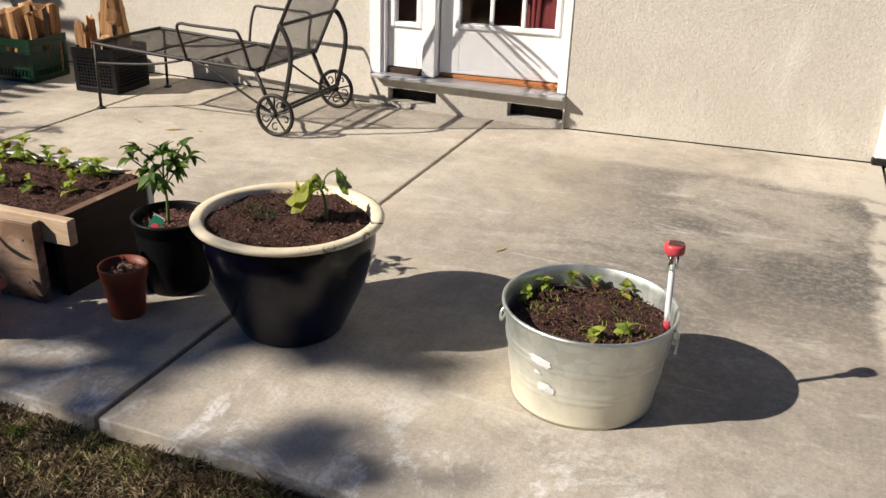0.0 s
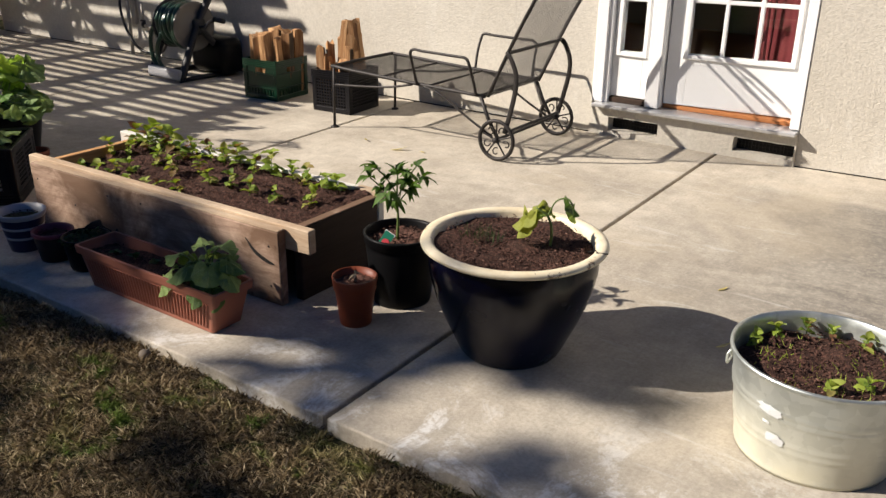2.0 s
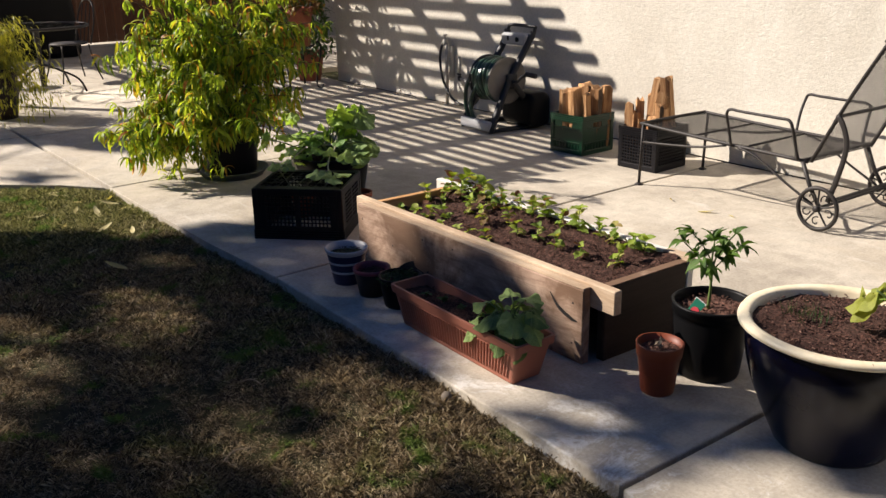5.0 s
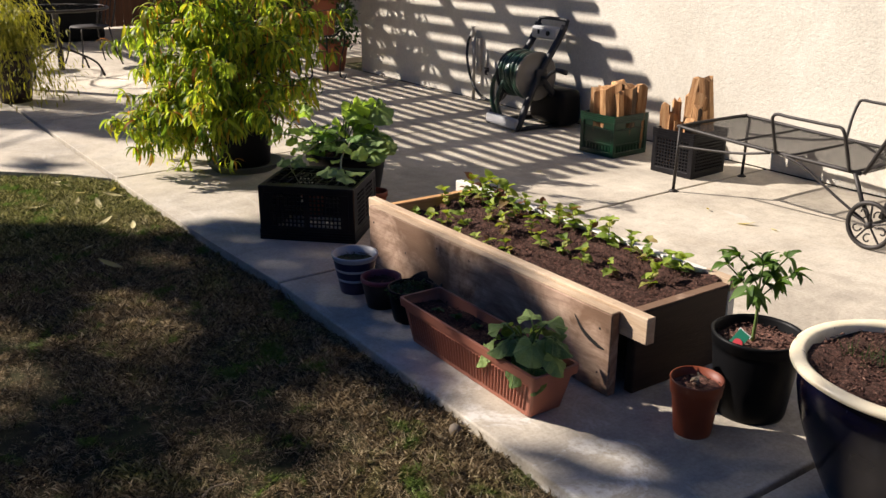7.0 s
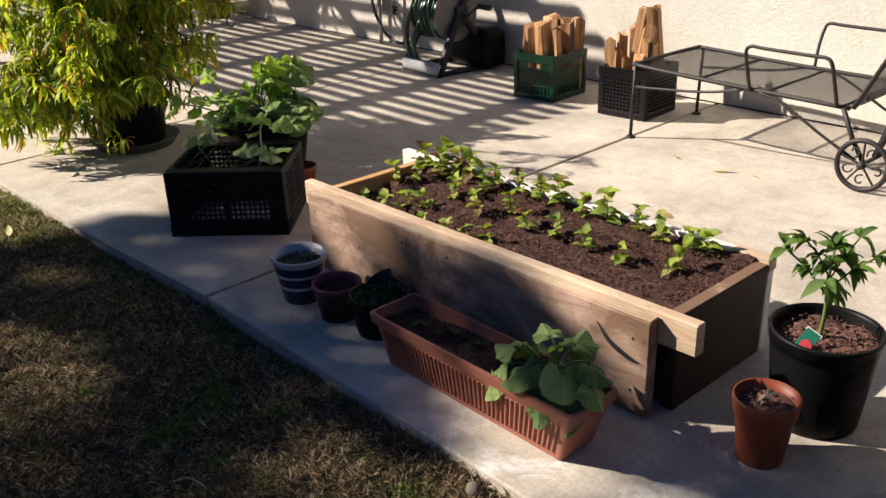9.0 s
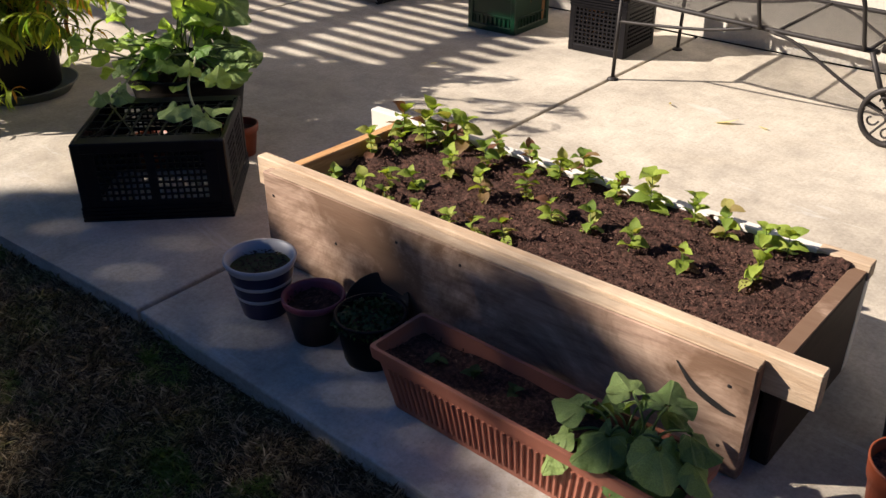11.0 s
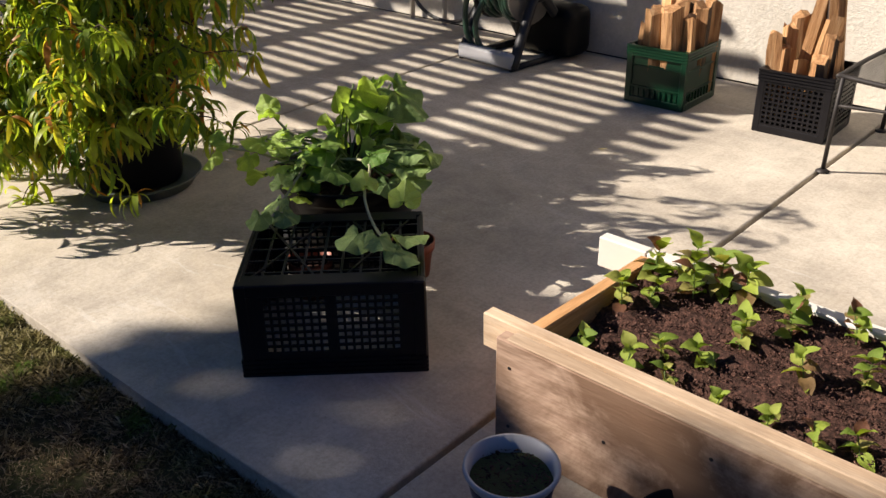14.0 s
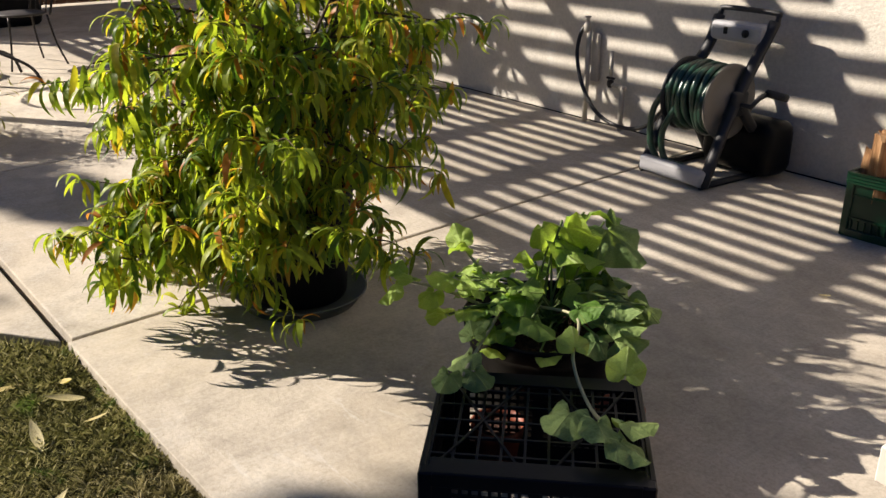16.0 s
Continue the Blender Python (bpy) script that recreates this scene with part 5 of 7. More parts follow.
def build_small_pots():
    h = 0.165
    p = thing("striped_pot", "dark blue flowerpot with white bands and a pale rim", "plant pot", pose(-3.497, 2.036, 0) @ Matrix.Diagonal((0.94, 0.94, 1.0, 1)))
    r = lambda z: 0.066 + (0.100 - 0.066) * z / h
    bands = [(0.0, 0.055, 0), (0.055, 0.066, 1), (0.066, 0.098, 0), (0.098, 0.109, 1), (0.109, 0.142, 0)]
    for z0, z1, w in bands:
        pr = [(r(z0), z0), (r(z0) + (0.0012 if w else 0), z0 + 0.001), (r(z1) + (0.0012 if w else 0), z1 - 0.001), (r(z1), z1)]
        if z0 == 0:
            pr = [(0, 0.002), (r(0) - 0.004, 0.0)] + pr
        part("stripe" if w else "pot_body", lathe(pr, 36), STRIPE_WHITE if w else STRIPE_BLUE, p, "off-white glazed band" if w else "", True)
    part("rim", lathe([(r(0.142), 0.142), (0.1, 0.15), (0.104, 0.16), (0.103, 0.166), (0.096, 0.166), (0.09, 0.13), (0.086, 0.11)], 36), STRIPE_WHITE, p, "off-white rim and inside", True)
    part("soil", disc_soil(0.09, 0.135, 24, 6, 0.006, 3), MOSS, p, "mossy soil", True)
    chips(p, 260, in_disc(0.082), 0.139, 0.009, 51)
    prof = [(0, 0.002), (0.055, 0.002), (0.058, 0.0), (0.076, 0.1), (0.078, 0.108)]
    rim = [(0.078, 0.106), (0.082, 0.11), (0.082, 0.124), (0.077, 0.125), (0.072, 0.115), (0.066, 0.08)]
    pot("clay_pot", "small dark clay pot with a dull pink rim in shade", (-3.297, 2.045, 0), prof, BROWNPOT, (0.071, 0.10), (rim, PINK, "dull pink rim"), 30, "", "pot_body", None, 120)
    pot("herb_pot", "black plastic pot overflowing with low dark green herbs", (-3.118, 2.075, 0), nursery_prof(0.068, 0.088, 0.13), NURSERY, (0.083, 0.112), None, 30)
    g = np.random.RandomState(11)
    n = 650
    a, q = g.uniform(0, 6.28, n), 0.09 * np.sqrt(g.uniform(0, 1, n))
    tv, tf = leaf_shape(0.32, 0.5, 0.2, 3)
    loc = np.c_[q * np.cos(a), q * np.sin(a), 0.113 + g.uniform(0, 0.03, n) * (1 - (q / 0.12) ** 2)]
    hb = scatter("herb", tv, tf, placed_np(rot_np(a - 1.57 + g.normal(0, 0.8, n), g.uniform(-0.9, 0.7, n), g.normal(0, 0.4, n)), g.uniform(0.009, 0.02, n), loc))
    ob = thing("herb_plant", "low dense dark green herb in a black pot", "plant", pose(-3.118, 2.075, 0))
    mesh_part("foliage", hb, HERB, ob, "", True)
    ln = thing("plant_saucer", "dark plastic saucer tilted between the pots and the raised bed", "plant saucer", pose(-3.21, 2.185, 0.06, 34, 14, -4) @ Matrix.Scale(1.0, 4))
    part("dish", lathe([(0, -0.008), (0.07, -0.008), (0.088, 0.010), (0.092, 0.010), (0.075, -0.012), (0, -0.012)], 36), NURSERY, ln, "", True)


# ---- crates and firewood ----
def cuts(a, b, n, bar):
    """Edges of n openings with bars of that width between and at both ends."""
    hole = (b - a - bar * (n + 1)) / n
    out = [a]
    for i in range(n):
        out += [out[-1] + bar, out[-1] + bar + hole]
    return out + [b]


def lattice(bm, us, vs, t, place):
    """A moulded plate pierced by a grid of openings, as one connected shell; place maps (u, v, depth) to a point."""
    nu, nv = len(us) - 1, len(vs) - 1
    top = [[bm.verts.new(place(u, v, 0)) for v in vs] for u in us]
    low = [[bm.verts.new(place(u, v, t)) for v in vs] for u in us]
    solid = lambda i, j: 0 <= i < nu and 0 <= j < nv and not (i % 2 and j % 2)
    for i in range(nu):
        for j in range(nv):
            if not solid(i, j):
                continue
            q = ((i, j), (i + 1, j), (i + 1, j + 1), (i, j + 1))
            bm.faces.new([top[a][b] for a, b in q])
            bm.faces.new([low[a][b] for a, b in q][::-1])
            for (a, b), (c, d), (oi, oj) in ((q[0], q[1], (i, j - 1)), (q[1], q[2], (i + 1, j)), (q[2], q[3], (i, j + 1)), (q[3], q[0], (i - 1, j))):
                if not solid(oi, oj):
                    bm.faces.new((top[a][b], low[a][b], low[c][d], top[c][d]))
    return bm


def milk_crate(name, label, m, w, d, h, mat, mesh_side, inverted=False, bars=(10, 6), group=""):
    """An open-top dairy crate; mesh_side: sides are a lattice rather than ribbed panels."""
    c = thing(name, label, "crate", m, group)
    for sx in (-1, 1):
        for sy in (-1, 1):
            x, y = sx * (w / 2 - 0.016), sy * (d / 2 - 0.016)
            part("corner_post", boxed((x - 0.016, y - 0.016, 0), (x + 0.016, y + 0.016, h), 0.004), mat, c)
    for k, (ln, off, rz) in enumerate(((w, d, 0), (w, d, 180), (d, w, 90), (d, w, 270))):
        mm = pose(0, 0, 0, 0, 0, rz)
        y = -off / 2
        a, b = -ln / 2 + 0.028, ln / 2 - 0.028
        part("base_rail", boxed((a, y, 0), (b, y + 0.012, 0.034), 0.002, mm), mat, c)
        # rim with four moulded bands
        pr = [(0.0055, -0.0)]
        for i in range(4):
            z = h - 0.0135 * i
            pr += [(-0.003, z), (-0.003, z - 0.0085), (0.003, z - 0.0095), (0.003, z - 0.0125)]
        pr = pr[1:] + [(0.008, h - 0.054), (0.008, h)]
        bm = bmesh.new()
        ends = [[bm.verts.new(mm @ Vector((x, y + p, z))) for p, z in pr] for x in (-ln / 2, ln / 2)]
        n = len(pr)
        for i in range(n):
            j = (i + 1) % n
            bm.faces.new((ends[0][i], ends[0][j], ends[1][j], ends[1][i]))
        bm.faces.new(ends[0][::-1])
        bm.faces.new(ends[1])
        part("rim_band", bm, mat, c)
        top = h - 0.052
        if mesh_side:
            wide = 0.0068 if inverted else 0.0085
            cols = bars[0] if ln == w else max(5, round(bars[0] * d / w))
            us, vs = cuts(a, b, cols, wide), cuts(0.034, top, bars[1], wide)
            if inverted:
                # two fields of openings in a solid frame
                n = cols // 2
                us = [a] + cuts(a + 0.035, -0.008, n, wide)[1:-1] + cuts(0.008, b - 0.035, n, wide)[1:-1] + [b]
                vs = cuts(0.03, top - 0.012, bars[1], wide)[:-1] + [top]
            part("side_grid", lattice(bmesh.new(), us, vs, 0.006 if inverted else 0.013, lambda u, v, t, mm=mm, y=y: mm @ Vector((u, y + 0.002 + t, v))), mat, c)
        else:
            g = 0.045
            us = [a, -g, g, b]
            part("side_panel", lattice(bmesh.new(), us, [0.034, top - 0.036, top - 0.004, top], 0.005, lambda u, v, t, mm=mm, y=y: mm @ Vector((u, y + 0.010 + t, v))), mat, c)
            for i in range(9):
                x = a + (b - a) * (i + 0.5) / 9
                part("rib", boxed((x - 0.003, y + 0.003, 0.034), (x + 0.003, y + 0.0098, 0.075), 0, mm), mat, c)
            for z in (0.085, top - 0.045):
                part("rib", boxed((a, y + 0.002, z - 0.003), (b, y + 0.0098, z + 0.003), 0, mm), mat, c)
    z = 0.004
    part("bottom_grid", lattice(bmesh.new(), cuts(-w / 2 + 0.012, w / 2 - 0.012, 9, 0.006), cuts(-d / 2 + 0.012, d / 2 - 0.012, 6, 0.006), 0.006, lambda u, v, t: Vector((u, v, z + t))), mat, c)
    if inverted:
        for sx in (-1, 1):
            for cx in (-0.25, 0.25):
                part("cross_brace", tubed([(cx * w - sx * 0.2 * w, -d / 2 + 0.02, 0.003), (cx * w + sx * 0.2 * w, d / 2 - 0.02, 0.003)], 0.0036, 4), mat, c)
        for yy in (-d / 2 + 0.03, d / 2 - 0.03):
            part("bottom_band", boxed((-w / 2 + 0.02, yy - 0.026, -0.001), (w / 2 - 0.02, yy + 0.026, 0.0035)), mat, c)
    return c


def log(at, tilt, length, size, seed):
    """One split log, standing; its cross-section is a rough wedge."""
    rr = random.Random(seed)
    k = rr.choice((3, 4, 4, 5))
    ang = sorted(rr.uniform(0.1, 1.0) * 0 + 2 * math.pi * (i + rr.uniform(-0.25, 0.25)) / k for i in range(k))
    sec = []
    for i in range(k):
        a, b = ang[i], ang[(i + 1) % k] + (2 * math.pi if i == k - 1 else 0)
        r0 = size * (0.8 + 0.35 * rr.random())
        sec.append((r0 * math.cos(a), r0 * math.sin(a)))
        m = (a + b) / 2
        q = size * rr.uniform(0.62, 0.86)
        sec.append((q * math.cos(m), q * math.sin(m)))
    bm = bmesh.new()
    rings = []
    for j in range(6):
        t = j / 5
        tw = 0.12 * t
        s = 1 + 0.08 * noise.noise((seed, t * 3, 1)) - (0.05 if j in (0, 5) else 0)
        ring = []
        for n, (x, y) in enumerate(sec):
            q = s * (1 + 0.09 * noise.noise((seed + n * 3.1, t * 4, 2)))
            z = length * t + (rr.uniform(-0.018, 0.018) if j == 5 else 0)
            ring.append(bm.verts.new((q * (x * math.cos(tw) - y * math.sin(tw)), q * (x * math.sin(tw) + y * math.cos(tw)), z)))
        rings.append(ring)
    n = len(sec)
    skin = rr.choice((0, 2, 3))  # faces that keep their bark
    for a, b in zip(rings, rings[1:]):
        for i in range(n):
            f = bm.faces.new((a[i], a[(i + 1) % n], b[(i + 1) % n], b[i]))
            f.material_index = 1 if i < skin else 0
    bm.faces.new(rings[0][::-1])
    bm.faces.new(rings[-1])
    ob = part("firewood", bm, [FIREWOOD, BARK], None)
    ob.matrix_world = pose(*at, tilt[0], tilt[1], rr.uniform(0, 360))
    return tagged(ob, "split orange-brown log standing upright in a dairy crate", "firewood", "firewood in the crates")


def build_crates():
    milk_crate("green_crate", "dark green plastic dairy crate full of upright split logs", pose(-4.765, 4.755, 0, 0, 0, 3), 0.315, 0.335, 0.28, CRATE_GREEN, False)
    milk_crate("black_crate", "black plastic dairy crate full of upright split logs", pose(-4.105, 4.765, 0, 0, 0, 4), 0.315, 0.335, 0.28, CRATE_BLACK, True, False, (11, 9))
    s = 300
    for x, y, ln, sz, tx, ty in ((-0.105, -0.095, 0.36, 0.05, 0, -3), (-0.03, -0.10, 0.43, 0.058, 3, 0), (0.06, -0.09, 0.45, 0.062, 4, 2), (0.118, -0.06, 0.42, 0.04, 2, 4), (-0.10, 0.01, 0.42, 0.056, 0, -4), (0.01, 0.015, 0.46, 0.06, -2, 1), (0.10, 0.03, 0.45, 0.05, 0, 3), (-0.085, 0.105, 0.46, 0.055, -3, -2), (0.01, 0.11, 0.44, 0.052, -3, 1), (0.1, 0.11, 0.45, 0.048, -2, 2)):
        log((-4.765 + x, 4.755 + y, 0.012), (tx, ty), ln, sz, s)
        s += 1
    for x, y, ln, sz, tx, ty in ((-0.115, -0.09, 0.41, 0.034, 0, -3), (-0.06, -0.10, 0.35, 0.03, 2, -2), (-0.095, -0.03, 0.43, 0.04, 0, 2), (0.0, -0.11, 0.32, 0.034, 2, 0), (-0.055, -0.01, 0.57, 0.038, 2, 7), (0.02, -0.05, 0.49, 0.042, 2, 8), (0.085, -0.105, 0.33, 0.04, 1, 2), (0.075, -0.03, 0.42, 0.034, 0, 3), (0.115, -0.03, 0.39, 0.03, 0, 3), (0.05, 0.05, 0.51, 0.046, 0, 3), (0.1, 0.07, 0.575, 0.048, -2, 6), (-0.1, 0.1, 0.45, 0.05, -2, -3), (-0.01, 0.11, 0.47, 0.05, -2, 1)):
        log((-4.105 + x, 4.765 + y, 0.012), (tx, ty), ln, sz, s)
        s += 1
    # upturned crate by the lawn edge
    m = pose(-4.331, 2.288, 0.27, 180, 0, 46)
    milk_crate("upturned_crate", "large black plastic dairy crate standing upside down on concrete", m, 0.48, 0.42, 0.27, CRATE_BLACK, True, True, (16, 8))
    pot("small_pot", "small terracotta flowerpot half hidden behind the crate", (-4.42, 2.66, 0), [(0, 0.003), (0.045, 0.003), (0.05, 0), (0.062, 0.09), (0.068, 0.092), (0.07, 0.12), (0.065, 0.121), (0.06, 0.09), (0.05, 0.05)], TERRA, (0.06, 0.1), None, 28)
    pot("small_pot", "small terracotta flowerpot under the upturned crate", (-4.56, 2.37, 0), [(0, 0.003), (0.045, 0.003), (0.05, 0), (0.062, 0.09), (0.068, 0.092), (0.07, 0.12), (0.065, 0.121), (0.06, 0.09), (0.05, 0.05)], TERRA, (0.06, 0.1), None, 28)


def build_melon():
    at = (-4.665, 2.625, 0)
    pot("nursery_pot", "large black plastic nursery pot behind the upturned crate", at, nursery_prof(0.165, 0.222, 0.305), NURSERY, (0.208, 0.265), None, 44, "", "pot_body", None, 500)
    s = thing("melon_plant", "sprawling melon vine with large lobed light green leaves", "plant", pose(at[0], at[1], 0.27))
    rr = random.Random(31)
    spec = []
    # large leaves held up at one side, a spread of smaller ones at the other
    for k in range(12):
        u, w = rr.uniform(-0.04, 0.16), rr.uniform(0.0, 0.12)
        spec.append(((0.69 * u - 0.7 * w, 0.72 * u + 0.7 * w, rr.uniform(0.14, 0.33) - 0.45 * abs(u - 0.03)), rr.uniform(240, 400), rr.uniform(-65, -22), rr.uniform(0.12, 0.165)))
    for k in range(9):
        u = rr.uniform(0.15, 0.28)
        w = rr.uniform(-0.14, 0.06)
        spec.append(((0.69 * u - 0.7 * w, 0.72 * u + 0.7 * w, rr.uniform(0.04, 0.14)), rr.uniform(190, 350), rr.uniform(-50, 5), rr.uniform(0.08, 0.12)))
    for k in range(32):
        u, w = rr.uniform(0.03, 0.27), rr.uniform(-0.17, 0.06)
        spec.append(((-0.69 * u - 0.7 * w, -0.72 * u + 0.7 * w, rr.uniform(0.06, 0.2) - 0.2 * u), rr.uniform(0, 360), rr.uniform(-45, 40), rr.uniform(0.055, 0.095)))
    # leaves hanging over the pot's rim
    for k in range(4):
        f, w = rr.uniform(0.14, 0.215), rr.uniform(-0.17, 0.17)
        spec.append(((0.7 * f + 0.7 * w, -0.7 * f + 0.7 * w, rr.uniform(-0.03, 0.08)), rr.uniform(150, 330), rr.uniform(-45, 10), rr.uniform(0.055, 0.09)))
    for p, yaw, pitch, size in spec:
        b = Vector((rr.uniform(-0.05, 0.05), rr.uniform(-0.05, 0.05), 0))
        part("stalk", tubed(smooth_line([b, (b + Vector(p)) * 0.5 + Vector((0, 0, 0.05)), Vector(p)], 3), 0.0032, 5), STEM, s, "", True)
        put_leaf(s, BIG_LEAF if size > 0.12 else ROUND_LEAF, CUKE if p[0] + p[1] > 0.16 else MELON, p, yaw, pitch, size * 1.1, rr.uniform(-25, 25))
    # runners over the crate
    for line, leaves in (
        ([(0.04, -0.08, 0.1), (0.12, -0.18, 0.1), (0.2, -0.27, 0.05), (0.32, -0.34, 0.015), (0.45, -0.39, 0.015)], [((0.1, -0.17, 0.12), 300, 10, 0.09), ((0.2, -0.26, 0.07), 60, 25, 0.085), ((0.33, -0.40, 0.035), 200, -15, 0.11), ((0.36, -0.27, 0.07), 40, 35, 0.095), ((0.43, -0.36, 0.035), 330, -10, 0.10), ((0.46, -0.40, 0.03), 280, -20, 0.10), ((0.4, -0.40, 0.045), 240, -10, 0.09)]),
        ([(-0.08, -0.12, 0.05), (-0.06, -0.28, 0.07), (0.0, -0.4, 0.03), (0.06, -0.49, 0.02)], [((-0.05, -0.31, 0.07), 120, -10, 0.085), ((0.01, -0.42, 0.04), 170, -25, 0.09), ((0.06, -0.46, 0.03), 260, -20, 0.085), ((0.05, -0.52, 0.04), 210, -30, 0.075), ((-0.01, -0.4, 0.06), 60, 20, 0.07)]),
        ([(-0.08, -0.02, 0.05), (-0.15, -0.1, 0.14), (-0.19, -0.14, 0.21)], [((-0.16, -0.11, 0.16), 150, -30, 0.085), ((-0.19, -0.14, 0.21), 60, 45, 0.08), ((-0.19, -0.15, 0.2), 240, 40, 0.07), ((-0.15, -0.1, 0.13), 180, -50, 0.08)]),
        ([(-0.1, -0.1, 0.04), (-0.22, -0.2, 0.09), (-0.31, -0.27, 0.1)], [((-0.27, -0.24, 0.11), 110, 10, 0.08), ((-0.22, -0.21, 0.09), 190, -40, 0.08), ((-0.31, -0.27, 0.1), 150, -50, 0.1), ((-0.32, -0.27, 0.11), 40, 40, 0.06)]),
    ):
        over = Vector((0.065, 0.105, 0.02)) if line[-1][0] > 0 else Vector((0, 0, 0))
        line = [Vector(line[0])] + [Vector(p) + over for p in line[1:]]
        part("runner", tubed(smooth_line(line, 6), 0.0042, 6), STEM_PALE, s, "pale trailing vine stem", True)
        for p, yaw, pitch, size in leaves:
            # Leaves out over the crate get the darker green to suggest their shade.
            put_leaf(s, ROUND_LEAF, CUKE if p[1] < -0.27 else MELON, Vector(p) + over, yaw, pitch, size, rr.uniform(-20, 20))


# ---- peach tree and other foliage ----
def branchy(bm, base, tip, r0, r1, bend, rr, n=6):
    base, tip = Vector(base), Vector(tip)
    mid = (base + tip) / 2 + Vector((rr.uniform(-bend, bend), rr.uniform(-bend, bend), rr.uniform(0, bend)))
    pts = smooth_line([base, mid, tip], n)
    tube(bm, pts, [r0 + (r1 - r0) * i / (len(pts) - 1) for i in range(len(pts))], 6)
    return pts


def build_peach():
    at = (-5.745, 2.45)
    pot("nursery_pot", "tall black plastic nursery pot holding a young peach tree", (*at, 0.03), nursery_prof(0.16, 0.2, 0.4), NURSERY, (0.19, 0.365), None, 40)
    sc = thing("plant_saucer", "wide grey-green plastic saucer under the peach tree pot", "plant saucer", pose(*at, 0))
    part("dish", lathe([(0, 0.004), (0.19, 0.004), (0.2, 0.0), (0.232, 0.045), (0.238, 0.046), (0.236, 0.05), (0.226, 0.046), (0.2, 0.022), (0, 0.022)], 44), SAUCER, sc, "", True)
    tree = thing("peach_tree", "young potted peach tree with drooping yellow-green leaves", "tree", pose(*at, 0.35))
    rr = random.Random(17)
    bm = bmesh.new()
    trunk = branchy(bm, (0, 0, 0), (0.02, 0.02, 0.5), 0.02, 0.012, 0.03, rr, 8)
    part("trunk", bm, BARK, tree, "", True)
    twigs = []
    nl = 50
    for k in range(nl):
        low = k / nl
        b = trunk[int((0.04 + 0.94 * low) * (len(trunk) - 1))]
        yaw = k * 137.5 + rr.uniform(-20, 20)
        away = math.cos(radians(yaw - 232))
        side = 1.06 + 0.06 * away
        reach = (0.70 - 0.2 * low) * rr.uniform(0.6, 1.08) * side
        if away < -0.3:
            reach *= 0.85
        # the side turned to the house and the lawn's corner is open at the foot
        bare = (yaw % 360 > 285 or yaw % 360 < 95)
        if low < 0.36:
            if bare and k % 2:
                continue
            rise = rr.uniform(-0.1, 0.15) if bare else rr.uniform(-0.22, 0.1)
        else:
            rise = rr.uniform(-0.06, 0.12) + 0.3 * low * rr.uniform(0.2, 1.05) * (1.7 if 240 < yaw % 360 < 335 else 1.0 if away > 0 else 0.45)
        tip = b + Vector((math.cos(radians(yaw)) * reach, math.sin(radians(yaw)) * reach, rise))
        bm = bmesh.new()
        pts = branchy(bm, b, tip, 0.008, 0.0025, 0.1, rr, 6)
        for j in range(3 if bare else 2, len(pts), 3 if bare and yaw % 360 < 95 else 2 if k % 2 or low > 0.5 else 1):
            a = yaw + rr.uniform(-75, 75)
            ln = rr.uniform(0.07, 0.2)
            e = pts[j] + Vector((math.cos(radians(a)) * ln, math.sin(radians(a)) * ln, rr.uniform(-0.1, 0.1)))
            twigs.append(branchy(bm, pts[j], e, 0.003, 0.0012, 0.03, rr, 3))
        twigs.append(pts[4:])
        part("limb", bm, BARK, tree, "", True)
    # low limbs that hang out over the slab
    for k in range(28):
        yaw = 182 + 5.3 * k + rr.uniform(-6, 6)
        reach = rr.uniform(0.36, 0.58) if k < 17 else rr.uniform(0.26, 0.4)
        b = trunk[rr.randrange(1, 6)]
        c = Vector((math.cos(radians(yaw)), math.sin(radians(yaw)), 0))
        bm = bmesh.new()
        pts = smooth_line([b, b + c * reach * 0.5 + Vector((0, 0, 0.1)), b + c * reach * 0.85 + Vector((0, 0, -0.04)), b + c * reach + Vector((0, 0, rr.uniform(-0.36, -0.06)))], 3)
        tube(bm, pts, [0.007 - 0.005 * i / len(pts) for i in range(len(pts))], 6)
        for j in range(3, len(pts)):
            a = yaw + rr.uniform(-80, 80)
            ln = rr.uniform(0.06, 0.17)
            twigs.append(branchy(bm, pts[j], pts[j] + Vector((math.cos(radians(a)) * ln, math.sin(radians(a)) * ln, rr.uniform(-0.08, 0.08))), 0.003, 0.0012, 0.03, rr, 3))
        part("limb", bm, BARK, tree, "", True)
    # thin upright shoots over the crown
    for k in range(13):
        yaw = k * 137.5 + 30
        reach = rr.uniform(0.12, 0.42)
        b = trunk[rr.randrange(len(trunk) // 2, len(trunk))]
        bm = bmesh.new()
        pts = branchy(bm, b, b + Vector((math.cos(radians(yaw)) * reach, math.sin(radians(yaw)) * reach, rr.uniform(0.35, 0.62))), 0.006, 0.002, 0.05, rr, 5)
        for j in range(4, len(pts), 2):
            a = yaw + rr.uniform(-90, 90)
            twigs.append(branchy(bm, pts[j], pts[j] + Vector((math.cos(radians(a)) * 0.1, math.sin(radians(a)) * 0.1, rr.uniform(-0.02, 0.08))), 0.0028, 0.0012, 0.02, rr, 2))
        twigs.append(pts[-3:])
        part("limb", bm, BARK, tree, "", True)
    g = np.random.RandomState(6)
    locs, yaws, pit, siz = [], [], [], []
